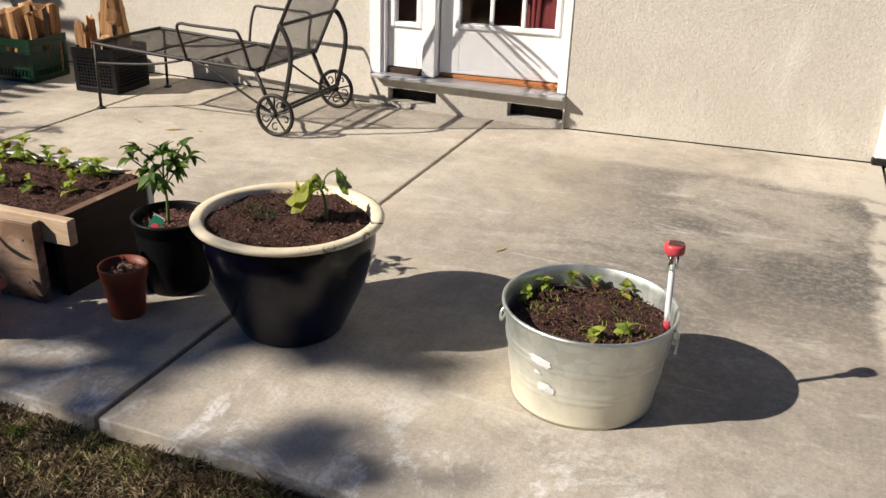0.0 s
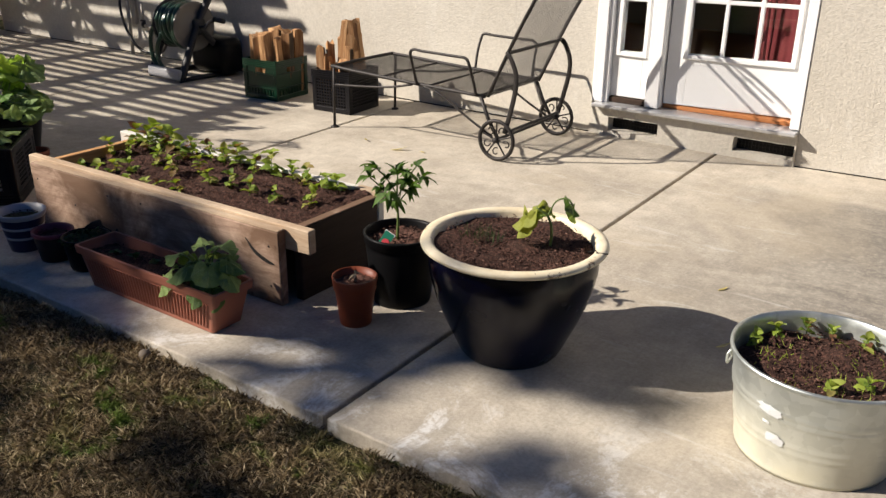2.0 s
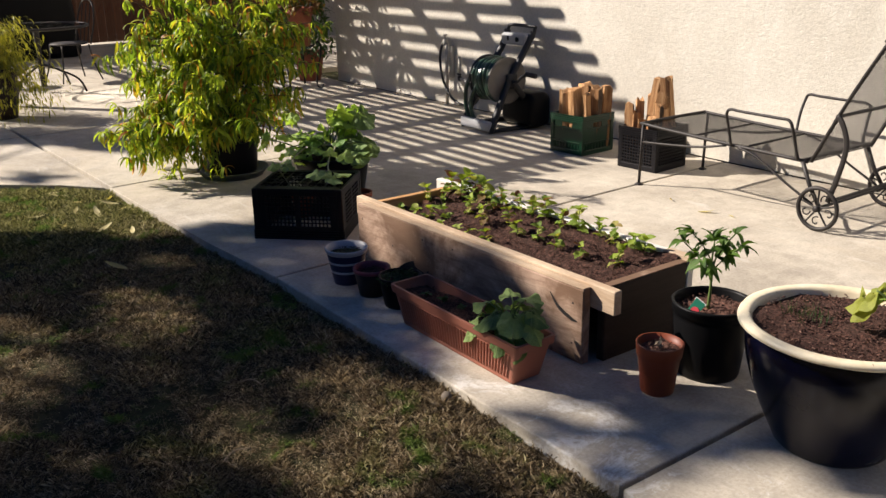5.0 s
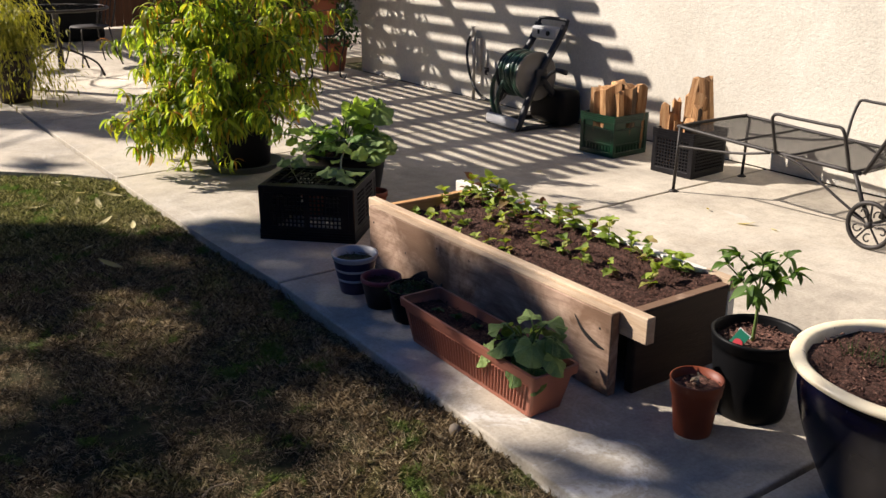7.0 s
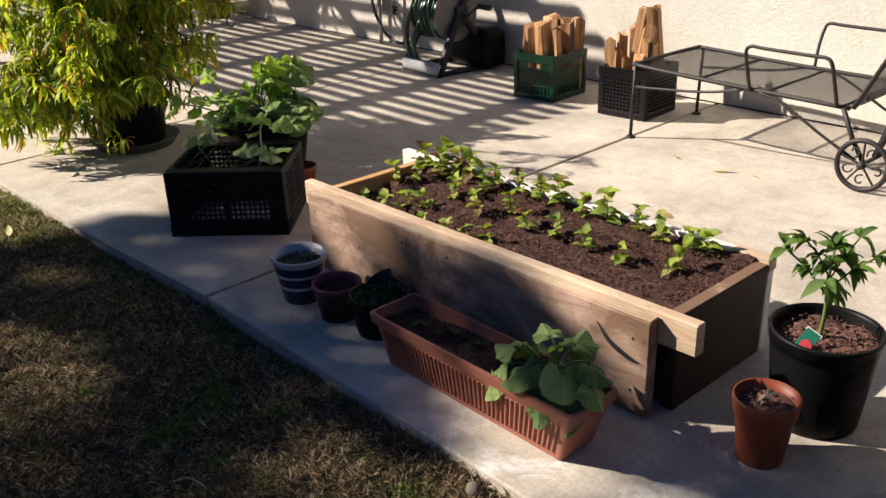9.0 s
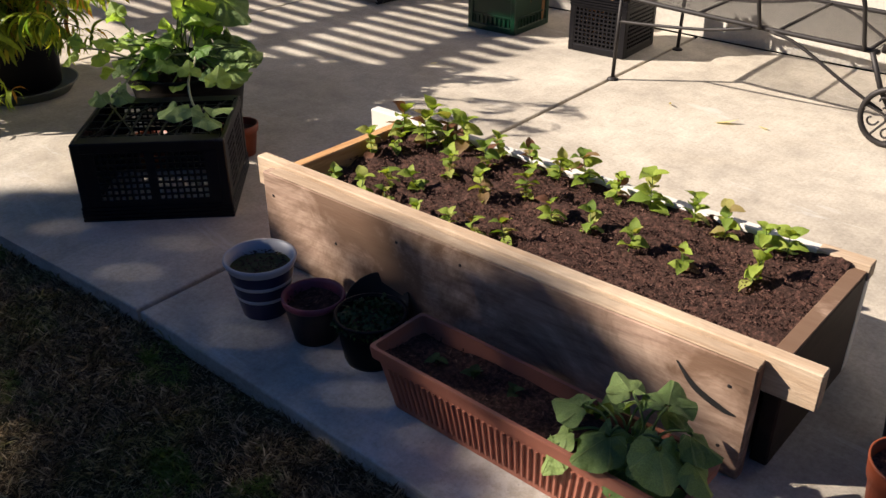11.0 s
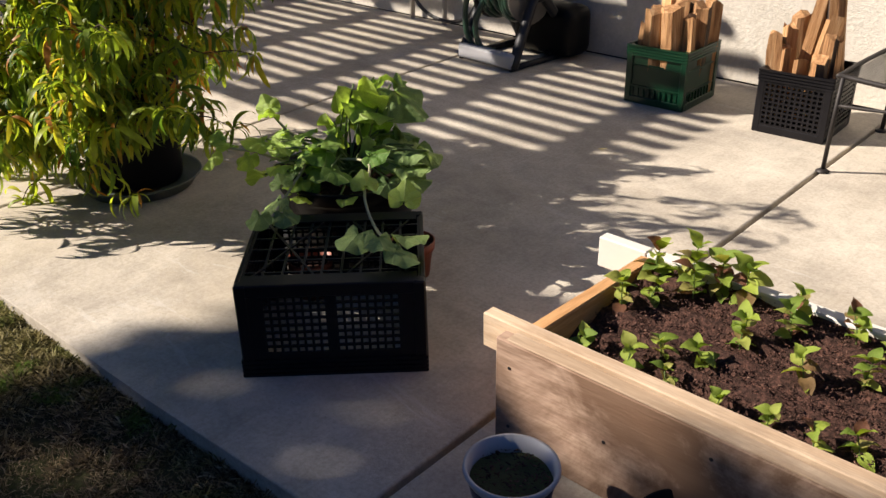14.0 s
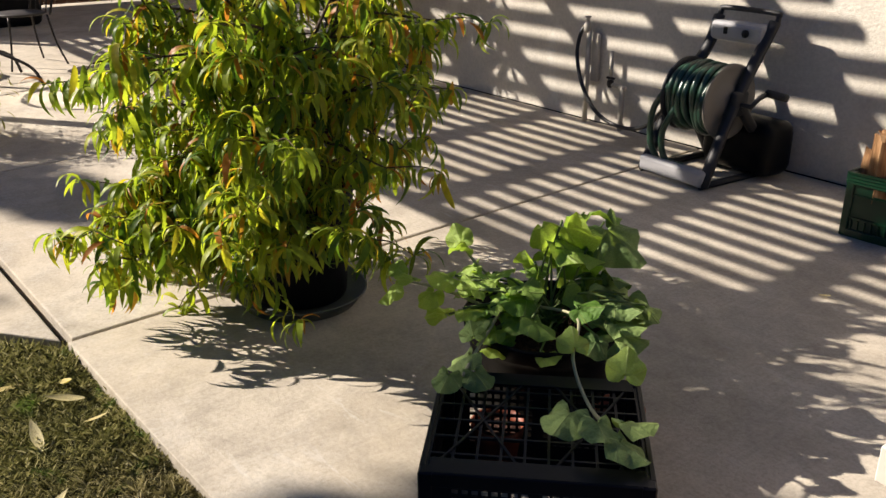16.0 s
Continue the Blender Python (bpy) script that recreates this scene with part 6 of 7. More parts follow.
    # leaves stand out from the twig and arch down
    for tw in twigs:
        for i, p in enumerate(tw):
            for _ in range(1 + (i % 2)):
                locs.append(p + Vector(g.normal(0, 0.012, 3)))
                yaws.append(g.uniform(0, 6.28))
                pit.append(g.normal(-0.35, 0.4))
                siz.append(g.uniform(0.08, 0.145))
        for _ in range(7):
            locs.append(tw[-1])
            yaws.append(g.uniform(0, 6.28))
            pit.append(g.normal(0.0, 0.5))
            siz.append(g.uniform(0.07, 0.135))
    n = len(locs)
    tv, tf = leaf_shape(0.085, 1.25, 0.35, 6, "lance")
    m = placed_np(rot_np(np.array(yaws), np.array(pit), g.normal(0, 0.3, n)), np.array(siz), np.array([tuple(p) for p in locs]))
    ob = mesh_part("crown", scatter("crown", tv, tf, m), PEACH, tree, "long narrow drooping leaves, green to yellow with orange tips", True)
    ob["kind"] = "stuff"


def build_far_things():
    # feathery plant in a tall pot at the lawn's far corner
    pot("tall_pot", "tall dark planter with a feathery yellow-green plant", (-9.2, 1.66, 0), [(0, 0), (0.13, 0), (0.15, 0.1), (0.19, 0.42), (0.2, 0.46), (0.18, 0.46), (0.16, 0.4)], BROWNPOT, (0.165, 0.4), None, 28)
    f = thing("feathery_plant", "feathery drooping yellow-green plant in a tall planter", "plant", pose(-9.2, 1.66, 0.4) @ Matrix.Scale(1.2, 4))
    g = np.random.RandomState(8)
    locs, yaws, pit, siz = [], [], [], []
    for k in range(420):
        a, reach, rise = g.uniform(0, 6.28), g.uniform(0.15, 0.5), g.uniform(0.1, 0.55)
        for i in range(14):
            t = i / 13
            locs.append((math.cos(a) * reach * t, math.sin(a) * reach * t, rise * math.sin(t * 2.6) - 0.35 * t * t))
            yaws.append(a - 1.57 + g.normal(0, 0.7))
            pit.append(g.uniform(-1.3, 0.2))
            siz.append(g.uniform(0.03, 0.08))
    n = len(locs)
    tv, tf = leaf_shape(0.09, 0.6, 0.3, 3, "lance")
    mesh_part("foliage", scatter("foliage", tv, tf, placed_np(rot_np(np.array(yaws), np.array(pit), g.normal(0, 0.3, n)), np.array(siz), np.array(locs))), FERN, f, "", True)

    # iron bistro table and two chairs
    t = thing("bistro_table", "dark wrought iron patio table on scrolled legs", "table", pose(-10.65, 2.36, 0))
    part("rim_ring", tubed([(0.53 * math.cos(k * math.pi / 24), 0.53 * math.sin(k * math.pi / 24), 0.70) for k in range(48)], 0.016, 8, True), IRON, t, "", True)
    top = part("tabletop", lathe([(0, 0.703), (0.515, 0.703), (0.515, 0.711), (0, 0.711)], 40), GLASS, t, "clear glass table top")
    top.visible_shadow = False
    for k in range(4):
        a = radians(45 + 90 * k)
        part("arm", tubed([(0.03 * math.cos(a), 0.03 * math.sin(a), 0.67), (0.52 * math.cos(a), 0.52 * math.sin(a), 0.695)], 0.009, 6), IRON, t)
    part("pedestal", lathe([(0.03, 0.06), (0.035, 0.3), (0.022, 0.4), (0.035, 0.68)], 14), IRON, t, "", True)
    for k in range(4):
        a = radians(45 + 90 * k)
        d = Vector((math.cos(a), math.sin(a), 0))
        part("leg", tubed(smooth_line([Vector((0, 0, 0.3)) + d * 0.02, Vector((0, 0, 0.24)) + d * 0.22, Vector((0, 0, 0.15)) + d * 0.42, Vector((0, 0, 0.015)) + d * 0.5], 6), 0.012, 7), IRON, t, "", True)

    def iron_chair(m):
        c = thing("patio_chair", "dark wrought iron patio chair beside the round table", "chair", m, "chairs round the iron table")
        part("seat", lathe([(0, 0.43), (0.2, 0.43), (0.215, 0.44), (0.2, 0.45), (0, 0.448)], 28), IRON, c, "", True)
        for sx in (-1, 1):
            for sy in (-1, 1):
                part("leg", tubed(smooth_line([(sx * 0.16, sy * 0.16, 0.43), (sx * 0.19, sy * 0.19, 0.2), (sx * 0.24, sy * 0.24, 0.012)], 5), 0.009, 7), IRON, c, "", True)
        part("backrest", tubed(smooth_line([(-0.2, 0.17, 0.43), (-0.21, 0.24, 0.7), (-0.12, 0.28, 0.9), (0.12, 0.28, 0.9), (0.21, 0.24, 0.7), (0.2, 0.17, 0.43)], 6), 0.01, 7), IRON, c, "", True)
        for x in (-0.1, 0.0, 0.1):
            part("spindle", tubed([(x, 0.18, 0.44), (x, 0.275, 0.88)], 0.006, 6), IRON, c)
        return c

    ch = iron_chair(pose(-11.35, 2.85, 0, 0, 0, 10))
    copy_thing(ch, pose(-11.5, 2.0, 0, 0, 0, 120))
    # covered grill, a dark hump against the fence
    gr = thing("covered_grill", "barbecue under a black fabric cover by the fence", "grill", pose(-14.3, 2.9, 0))
    bm = bmesh.new()
    box(bm, (-0.35, -0.75, 0), (0.35, 0.75, 1.15), 0.09, None, 3)
    for v in bm.verts:
        k = 1 - 0.18 * max(0, v.co.z - 0.7)
        v.co.x, v.co.y = v.co.x * k + 0.02 * noise.noise(v.co * 4), v.co.y * k
    part("cover", bm, NURSERY, gr, "", True)

    # red clay planter on a scrolled iron stand by the house corner
    st = thing("plant_stand", "black scrolled iron plant stand by the house corner", "plant stand", pose(-8.95, 4.66, 0))
    for k in range(3):
        a = radians(30 + 120 * k)
        d = Vector((math.cos(a), math.sin(a), 0))
        part("leg", tubed(smooth_line([d * 0.13 + Vector((0, 0, 0.45)), d * 0.21 + Vector((0, 0, 0.5)), d * 0.24 + Vector((0, 0, 0.4)), d * 0.18 + Vector((0, 0, 0.18)), d * 0.17 + Vector((0, 0, 0.04)), d * 0.22 + Vector((0, 0, 0.012)), d * 0.25 + Vector((0, 0, 0.05))], 6), 0.009, 7), IRON, st, "", True)
    part("ring", tubed([(0.13 * math.cos(a * 0.314), 0.13 * math.sin(a * 0.314), 0.445) for a in range(20)], 0.007, 6, True), IRON, st)
    pot("clay_pot", "red clay flowerpot with reddish plant on an iron stand", (-8.95, 4.66, 0.452), [(0, 0.0), (0.095, 0), (0.13, 0.32), (0.145, 0.325), (0.15, 0.4), (0.135, 0.4), (0.12, 0.32)], REDPOT, (0.125, 0.35), None, 28)
    rd = thing("red_plant", "reddish leafy plant in the clay flowerpot", "plant", pose(-8.95, 4.66, 0.8))
    n = 420
    a, q = g.uniform(0, 6.28, n), 0.3 * np.sqrt(g.uniform(0, 1, n))
    tv, tf = leaf_shape(0.22, 0.5, 0.2, 3)
    mesh_part("foliage", scatter("foliage", tv, tf, placed_np(rot_np(g.uniform(0, 6.28, n), g.uniform(-1, 0.8, n), g.normal(0, 0.4, n)), g.uniform(0.05, 0.11, n), np.c_[q * np.cos(a), q * np.sin(a), g.uniform(0, 0.55, n)])), REDLEAF, rd, "", True)
    # a shrub in a pot at the wall's end
    pot("clay_pot", "pale clay flowerpot by the end of the house wall", (-9.45, 5.0, 0), [(0, 0.0), (0.12, 0), (0.17, 0.28), (0.18, 0.33), (0.16, 0.33), (0.15, 0.26)], REDPOT, (0.155, 0.28), None, 28)
    sh = thing("shrub", "dark green potted shrub by the end of the wall", "shrub", pose(-9.45, 5.0, 0.28))
    n = 1500
    a, q, z = g.uniform(0, 6.28, n), 0.33 * np.sqrt(g.uniform(0, 1, n)), g.uniform(0, 1.1, n)
    mesh_part("foliage", scatter("foliage", tv, tf, placed_np(rot_np(g.uniform(0, 6.28, n), g.uniform(-1, 0.8, n), g.normal(0, 0.4, n)), g.uniform(0.05, 0.1, n), np.c_[q * np.cos(a) * (1 - 0.4 * z), q * np.sin(a) * (1 - 0.4 * z), z])), SHADE_LEAF, sh, "", True)


GAPS = [(-3.76, 1.2, 0.4, 0.21), (-3.4, 1.04, 0.33, 0.14), (-2.5, 1.58, 0.438, 0.146), (-2.75, 1.42, 0.125, 0.073), (-2.5, 1.13, 0.375, 0.146), (-2.2, 1.36, 0.312, 0.125), (-2.1, 1.72, 0.3, 0.07), (-4.0, 1.93, 0.13, 0.07), (-2.1, 1.83, 0.3, 0.06), (-1.4, 2.0, 0.16, 0.08), (-1.57, 1.62, 0.375, 0.136), (-4.45, 1.45, 0.208, 0.062), (-1.9, 1.2, 0.365, 0.167), (-4.3, 0.8, 0.208, 0.093), (-3.42, 2.40, 0.22, 0.13), (-2.98, 2.42, 0.12, 0.06), (-2.17, 2.4, 0.1, 0.1), (-2.33, 2.01, 0.33, 0.13), (-3.18, 2.4, 0.09, 0.07), (-2.9, 2.34, 0.045, 0.04)]


DENSE = [(-2.52, 2.34, 0.28, 0.11, 1.0), (-2.86, 2.29, 0.2, 0.075, 1.0), (-3.96, 2.7, 0.2, 0.14, 1.0), (-1.85, 2.2, 0.3, 0.17, 0.95), (-1.87, 1.96, 0.28, 0.08, 0.62), (-2.62, 2.17, 0.34, 0.055, 1.0), (-1.82, 2.08, 0.25, 0.12, 0.7), (-1.68, 2.27, 0.22, 0.12, 0.85), (-1.98, 1.87, 0.1, 0.05, 0.6), (-0.92, 2.03, 0.16, 0.1, 0.42), (-1.64, 2.45, 0.1, 0.08, 1.0), (-1.13, 2.45, 0.32, 0.08, 1.0), (-8.15, 1.6, 0.4, 0.3, 1.0), (-7.8, 1.95, 0.38, 0.28, 1.0), (-7.4, 2.1, 0.36, 0.24, 1.0), (-7.05, 2.25, 0.28, 0.16, 1.0), (-8.5, 1.3, 0.4, 0.3, 1.0), (-6.6, 1.35, 0.2, 0.08, 1.0)]


def shade_share(x, y):
    """How much of the tree's crown stands between the sun and the ground at (x, y)."""
    left = np.interp(y, [0.0, 1.1, 1.3, 1.45, 1.68, 2.1], [-5.5, -5.28, -5.1, -4.72, -4.78, -4.62])
    top = np.interp(x, [-4.8, -4.4, -3.8, -3.6, -3.45, -3.3, -3.0, -2.9, -2.8, -2.6, -2.4, -2.3, -2.2, -2.1, -1.6, -1.3, -0.8, -0.55], [1.95, 2.35, 2.5, 2.44, 2.42, 2.37, 2.37, 2.46, 2.5, 2.5, 2.5, 2.48, 2.3, 1.95, 2.0, 1.95, 2.1, 1.9])
    for gx, gy, rx, ry, v in DENSE:
        if ((x - gx) / rx) ** 2 + ((y - gy) / ry) ** 2 < 1:
            return v
    if x < left or y > top or x > -0.5:
        return 0.0
    s = 1.0 if x < -2.75 else 0.8 if x < -2.3 else 0.9 if x < -2.2 and y > 2.22 else 0.6 if x < -1.6 else 0.55 if y < 1.76 else 0.4
    s *= max(0.0, min(1.0, (y - 0.15 + 0.5 * math.sin(x * 2.1) * (y < 0.9)) / 0.6))
    if y < 1.0 and x > -3.3:
        s = min(s, 0.75)
    for gx, gy, rx, ry in GAPS:
        d = ((x - gx) / rx) ** 2 + ((y - gy) / ry) ** 2
        s *= min(1.0, (0.1 if gy < 1.68 else 0.04) + 0.8 * max(0.0, d - 0.45))
    return s


def build_shade_tree():
    """A tree behind the lawn, out of view; its crown dapples the lawn and the patio's edge."""
    tree = thing("shade_tree", "tall leafy tree shading the lawn", "tree", pose(-10.9, -4.9, -0.06))
    rr = random.Random(5)
    g = np.random.RandomState(15)
    bm = bmesh.new()
    top = Vector((0.1, 0.2, 4.4))
    branchy(bm, (0, 0, 0), top, 0.16, 0.1, 0.1, rr, 8)
    part("trunk", bm, BARK, tree, "", True)
    locs = []
    step = 0.055
    for i in range(int(8.2 / step)):
        for j in range(int(4.75 / step)):
            x, y = -8.7 + step * i + g.uniform(-0.03, 0.03), 2.85 - step * j + g.uniform(-0.03, 0.03)
            s = shade_share(x, y)
            s += (0.5 * noise.noise((x * 4.5, y * 4.5, 3)) + 0.25 * noise.noise((x * 11, y * 11, 8))) * (s > 0.02) * (1.5 if y < 1.7 else 1.0)
            if s < 0.3:
                continue
            z = 6.4 + 0.5 * noise.noise((x * 1.5, y * 1.5, 1)) + g.uniform(-0.25, 0.25)
            c = Vector((x - SUN_X * z, y - SUN_Y * z, z)) - Vector((-10.9, -4.9, -0.06))
            if rr.random() < 0.012:
                bm = bmesh.new()
                branchy(bm, top, c, 0.05, 0.012, 0.2, rr, 6)
                part("limb", bm, BARK, tree, "", True)
            for _ in range(g.poisson((5.0 if y < 1.66 else 5.2 if x < -3.6 else 4.0) * (min(1.0, s) - 0.28) / 0.72 + (2.0 if 2.28 < y < 2.5 else 0.0))):
                locs.append(c + Vector(g.normal(0, 0.03, 3)))
    n = len(locs)
    tv, tf = leaf_shape(0.42, 0.4, 0.2, 2)
    m = placed_np(rot_np(g.uniform(0, 6.28, n), g.uniform(-1.2, 0.8, n), g.normal(0, 0.5, n)), g.uniform(0.07, 0.12, n), np.array([tuple(p) for p in locs]))
    ob = mesh_part("crown", scatter("crown", tv, tf, m), SHADE_LEAF, tree, "", False)
    ob["kind"] = "stuff"


# ---- hose reel and tap ----
def build_reel():
    r = thing("hose_reel", "dark plastic garden hose reel wound with green hose", "hose reel", pose(-5.83, 4.86, 0, 0, 0, -4))
    cz = 0.40
    for x in (-0.2, 0.2):
        bm = bmesh.new()
        tube(bm, smooth_line([(x, -0.235, 0.015), (x * 0.97, -0.15, 0.2), (x * 0.9, -0.03, 0.42), (x * 0.8, 0.12, 0.62), (x * 0.86, 0.2, 0.77)], 5), 0.032, 8, False, 0.8, (1, 0, 0))
        tube(bm, smooth_line([(x, 0.27, 0.02), (x, 0.18, 0.16), (x * 0.93, -0.02, 0.40)], 5), 0.032, 8, False, 0.8, (1, 0, 0))
        tube(bm, [(x, -0.25, 0.018), (x, 0.27, 0.018)], 0.018, 8)
        box(bm, (x * 0.93 - 0.022, -0.07, 0.34), (x * 0.93 + 0.022, 0.03, 0.46), 0.01)
        part("side_frame", bm, REEL, r, "", True)
    part("foot_bar", boxed((-0.21, -0.262, 0.012), (0.21, -0.205, 0.092), 0.015, None, 2), REEL_GREY, r, "light grey front foot bar")
    # Added black block takes the place of the deep shade behind the drum.
    part("hose_bin", boxed((-0.12, 0.08, 0.02), (0.32, 0.3, 0.30), 0.06, None, 3), NURSERY, r, "black block standing in for deep shade behind the drum", True)
    part("rear_bar", boxed((-0.21, 0.22, 0.012), (0.21, 0.26, 0.06), 0.01), REEL, r)
    part("handle", tubed(smooth_line([(-0.178, 0.2, 0.74), (-0.175, 0.215, 0.79), (-0.15, 0.22, 0.81), (0.15, 0.22, 0.81), (0.175, 0.215, 0.79), (0.178, 0.2, 0.74)], 5), 0.014, 8), REEL, r, "", True)
    part("tool_tray", boxed((-0.16, 0.12, 0.66), (0.16, 0.23, 0.755), 0.02, None, 2), REEL_GREY, r, "grey plastic tray under the handle")
    part("tray_slot", boxed((-0.07, 0.116, 0.695), (-0.045, 0.126, 0.73), 0.002), DARK, r)
    part("tray_knob", lathe([(0, 0), (0.018, 0), (0.02, 0.012), (0, 0.014)], 16), DARK, r, "", True, pose(0.07, 0.121, 0.71, 90, 0, 0))
    for sx, mt in ((-1, REEL), (1, REEL_TAUPE)):
        bm = lathe([(0, -0.006), (0.172, -0.006), (0.186, 0.0), (0.189, 0.008), (0.18, 0.012), (0.16, 0.006), (0.09, 0.004), (0.07, 0.022), (0.03, 0.026), (0, 0.026)], 40)
        part("drum_flange", bm, mt, r, "taupe plastic drum flange" if sx > 0 else "", True, pose(sx * 0.132, -0.03, cz, 0, 90 * sx, 0))
    part("drum_core", lathe([(0.1, -0.13), (0.1, 0.13)], 24), REEL, r, "", True, pose(0, -0.03, cz, 0, 90, 0))
    for k in range(7):
        x = -0.108 + 0.036 * k
        pts = []
        for s in range(40):
            a = 2 * math.pi * s / 40
            q = 0.162 + 0.009 * math.sin(3 * a + 1.7 * k)
            pts.append((x + 0.008 * math.sin(a + k), -0.03 + q * math.cos(a), cz + q * math.sin(a)))
        part("hose_coil", tubed(pts, 0.0175, 8, True), HOSE, r, "glossy green hose", True)
        if k < 6:
            pts = [(x + 0.018, -0.03 + 0.135 * math.cos(2 * math.pi * s / 30), cz + 0.135 * math.sin(2 * math.pi * s / 30)) for s in range(30)]
            part("hose_coil", tubed(pts, 0.0165, 7, True), HOSE, r, "", True)
    lead = smooth_line([(-0.06, -0.19, 0.36), (-0.10, -0.225, 0.22), (-0.08, -0.21, 0.09), (0.0, -0.16, 0.06)], 6)
    part("hose_end", tubed(lead, 0.0165, 8), HOSE, r, "", True)
    part("hose_end", tubed(smooth_line([(-0.12, -0.185, 0.46), (-0.19, -0.21, 0.32), (-0.18, -0.22, 0.16), (-0.13, -0.2, 0.06)], 6), 0.0165, 8), HOSE, r, "", True)
    crank = part("crank", tubed([(0.18, -0.03, cz), (0.27, -0.03, cz), (0.285, 0.0, cz + 0.04), (0.29, 0.06, cz + 0.06)], 0.013, 8), REEL, r, "", True)
    part("grip", tubed([(0.285, 0.055, cz + 0.06), (0.40, 0.055, cz + 0.055)], 0.019, 10), REEL, crank, "", True)
    # lead hose from the tap
    h = thing("lead_hose", "black hose looping from the tap to the reel", "hose", pose(0, 0, 0))
    y = 5.2
    part("tube", tubed(smooth_line([(-7.02, y, 0.6), (-7.06, y - 0.03, 0.56), (-7.06, y - 0.06, 0.42), (-6.97, y - 0.09, 0.24), (-6.8, y - 0.12, 0.1), (-6.58, y - 0.14, 0.06), (-6.36, y - 0.18, 0.12), (-6.18, y - 0.25, 0.28), (-6.05, y - 0.3, 0.4)], 8), 0.0125, 8), HOSE_BLACK, h, "", True)


def build_tap():
    y = WALL_Y
    t = thing("outdoor_tap", "painted pipes and brass tap fixed to the stucco wall", "tap", pose(0, 0, 0))
    part("riser", tubed([(-7.0, y - 0.05, 0.0), (-7.0, y - 0.05, 0.58)], 0.016, 10), PIPE, t, "", True)
    part("valve_body", lathe([(0.012, 0.0), (0.024, 0.01), (0.024, 0.05), (0.014, 0.06), (0.01, 0.085), (0.02, 0.09), (0.02, 0.098), (0, 0.1)], 14), PIPE, t, "", True, pose(-7.01, y - 0.055, 0.56))
    part("back_box", boxed((-6.99, y - 0.035, 0.26), (-6.93, y - 0.001, 0.56), 0.008), PIPE, t)
    part("riser", tubed([(-6.80, y - 0.05, 0.27), (-6.80, y - 0.05, 0.47)], 0.012, 10), PIPE, t, "", True)
    part("valve_body", lathe([(0.012, 0.0), (0.02, 0.01), (0.02, 0.04), (0.012, 0.05), (0, 0.05)], 14), IRON, t, "dark valve", True, pose(-6.80, y - 0.05, 0.25))
    part("cross_pipe", tubed([(-6.82, y - 0.05, 0.27), (-6.68, y - 0.05, 0.262)], 0.013, 10), PIPE, t, "", True)
    part("riser", tubed([(-6.70, y - 0.05, 0.0), (-6.70, y - 0.05, 0.27)], 0.016, 10), PIPE, t, "", True)
    part("valve_handle", tubed([(-6.82, y - 0.06, 0.31), (-6.76, y - 0.06, 0.31)], 0.008, 8), IRON, t)


# ---- chaise longue ----
def expanded_mesh(bm, o, u, v, lu, lv, step=0.0165, r=0.00125):
    """Diamond lattice of thin strands in the plane of u and v, trimmed to lu by lv."""
    o, u, v = Vector(o), Vector(u), Vector(v)
    s = step * 1.6

    def clip(a, d):
        ts = []
        for p, q, lim in ((a[0], d[0], lu), (a[1], d[1], lv)):
            t0, t1 = -p / q, (lim - p) / q
            ts.append((min(t0, t1), max(t0, t1)))
        return max(t[0] for t in ts), min(t[1] for t in ts)

    for sg in (1, -1):
        d = (1.0, 0.62 * sg)
        k = -lu * 0.62 if sg > 0 else 0.0
        end = lv if sg > 0 else lv + lu * 0.62
        while k < end:
            t0, t1 = clip((0.0, k), d)
            if t1 - t0 > 0.01:
                a = o + u * (d[0] * t0) + v * (k + d[1] * t0)
                b = o + u * (d[0] * t1) + v * (k + d[1] * t1)
                tube(bm, [a, b], r, 4)
            k += s * 0.62
    return bm


def scroll(c, r, turn, hand, n=16):
    """A small spiral in the wheel's plane (x, z) about c."""
    out = []
    for i in range(n + 1):
        t = i / n
        q = r * (1 - 0.7 * t)
        a = turn + hand * t * 4.6
        out.append((c[0] + q * math.cos(a), 0.0, c[1] + q * math.sin(a)))
    return out


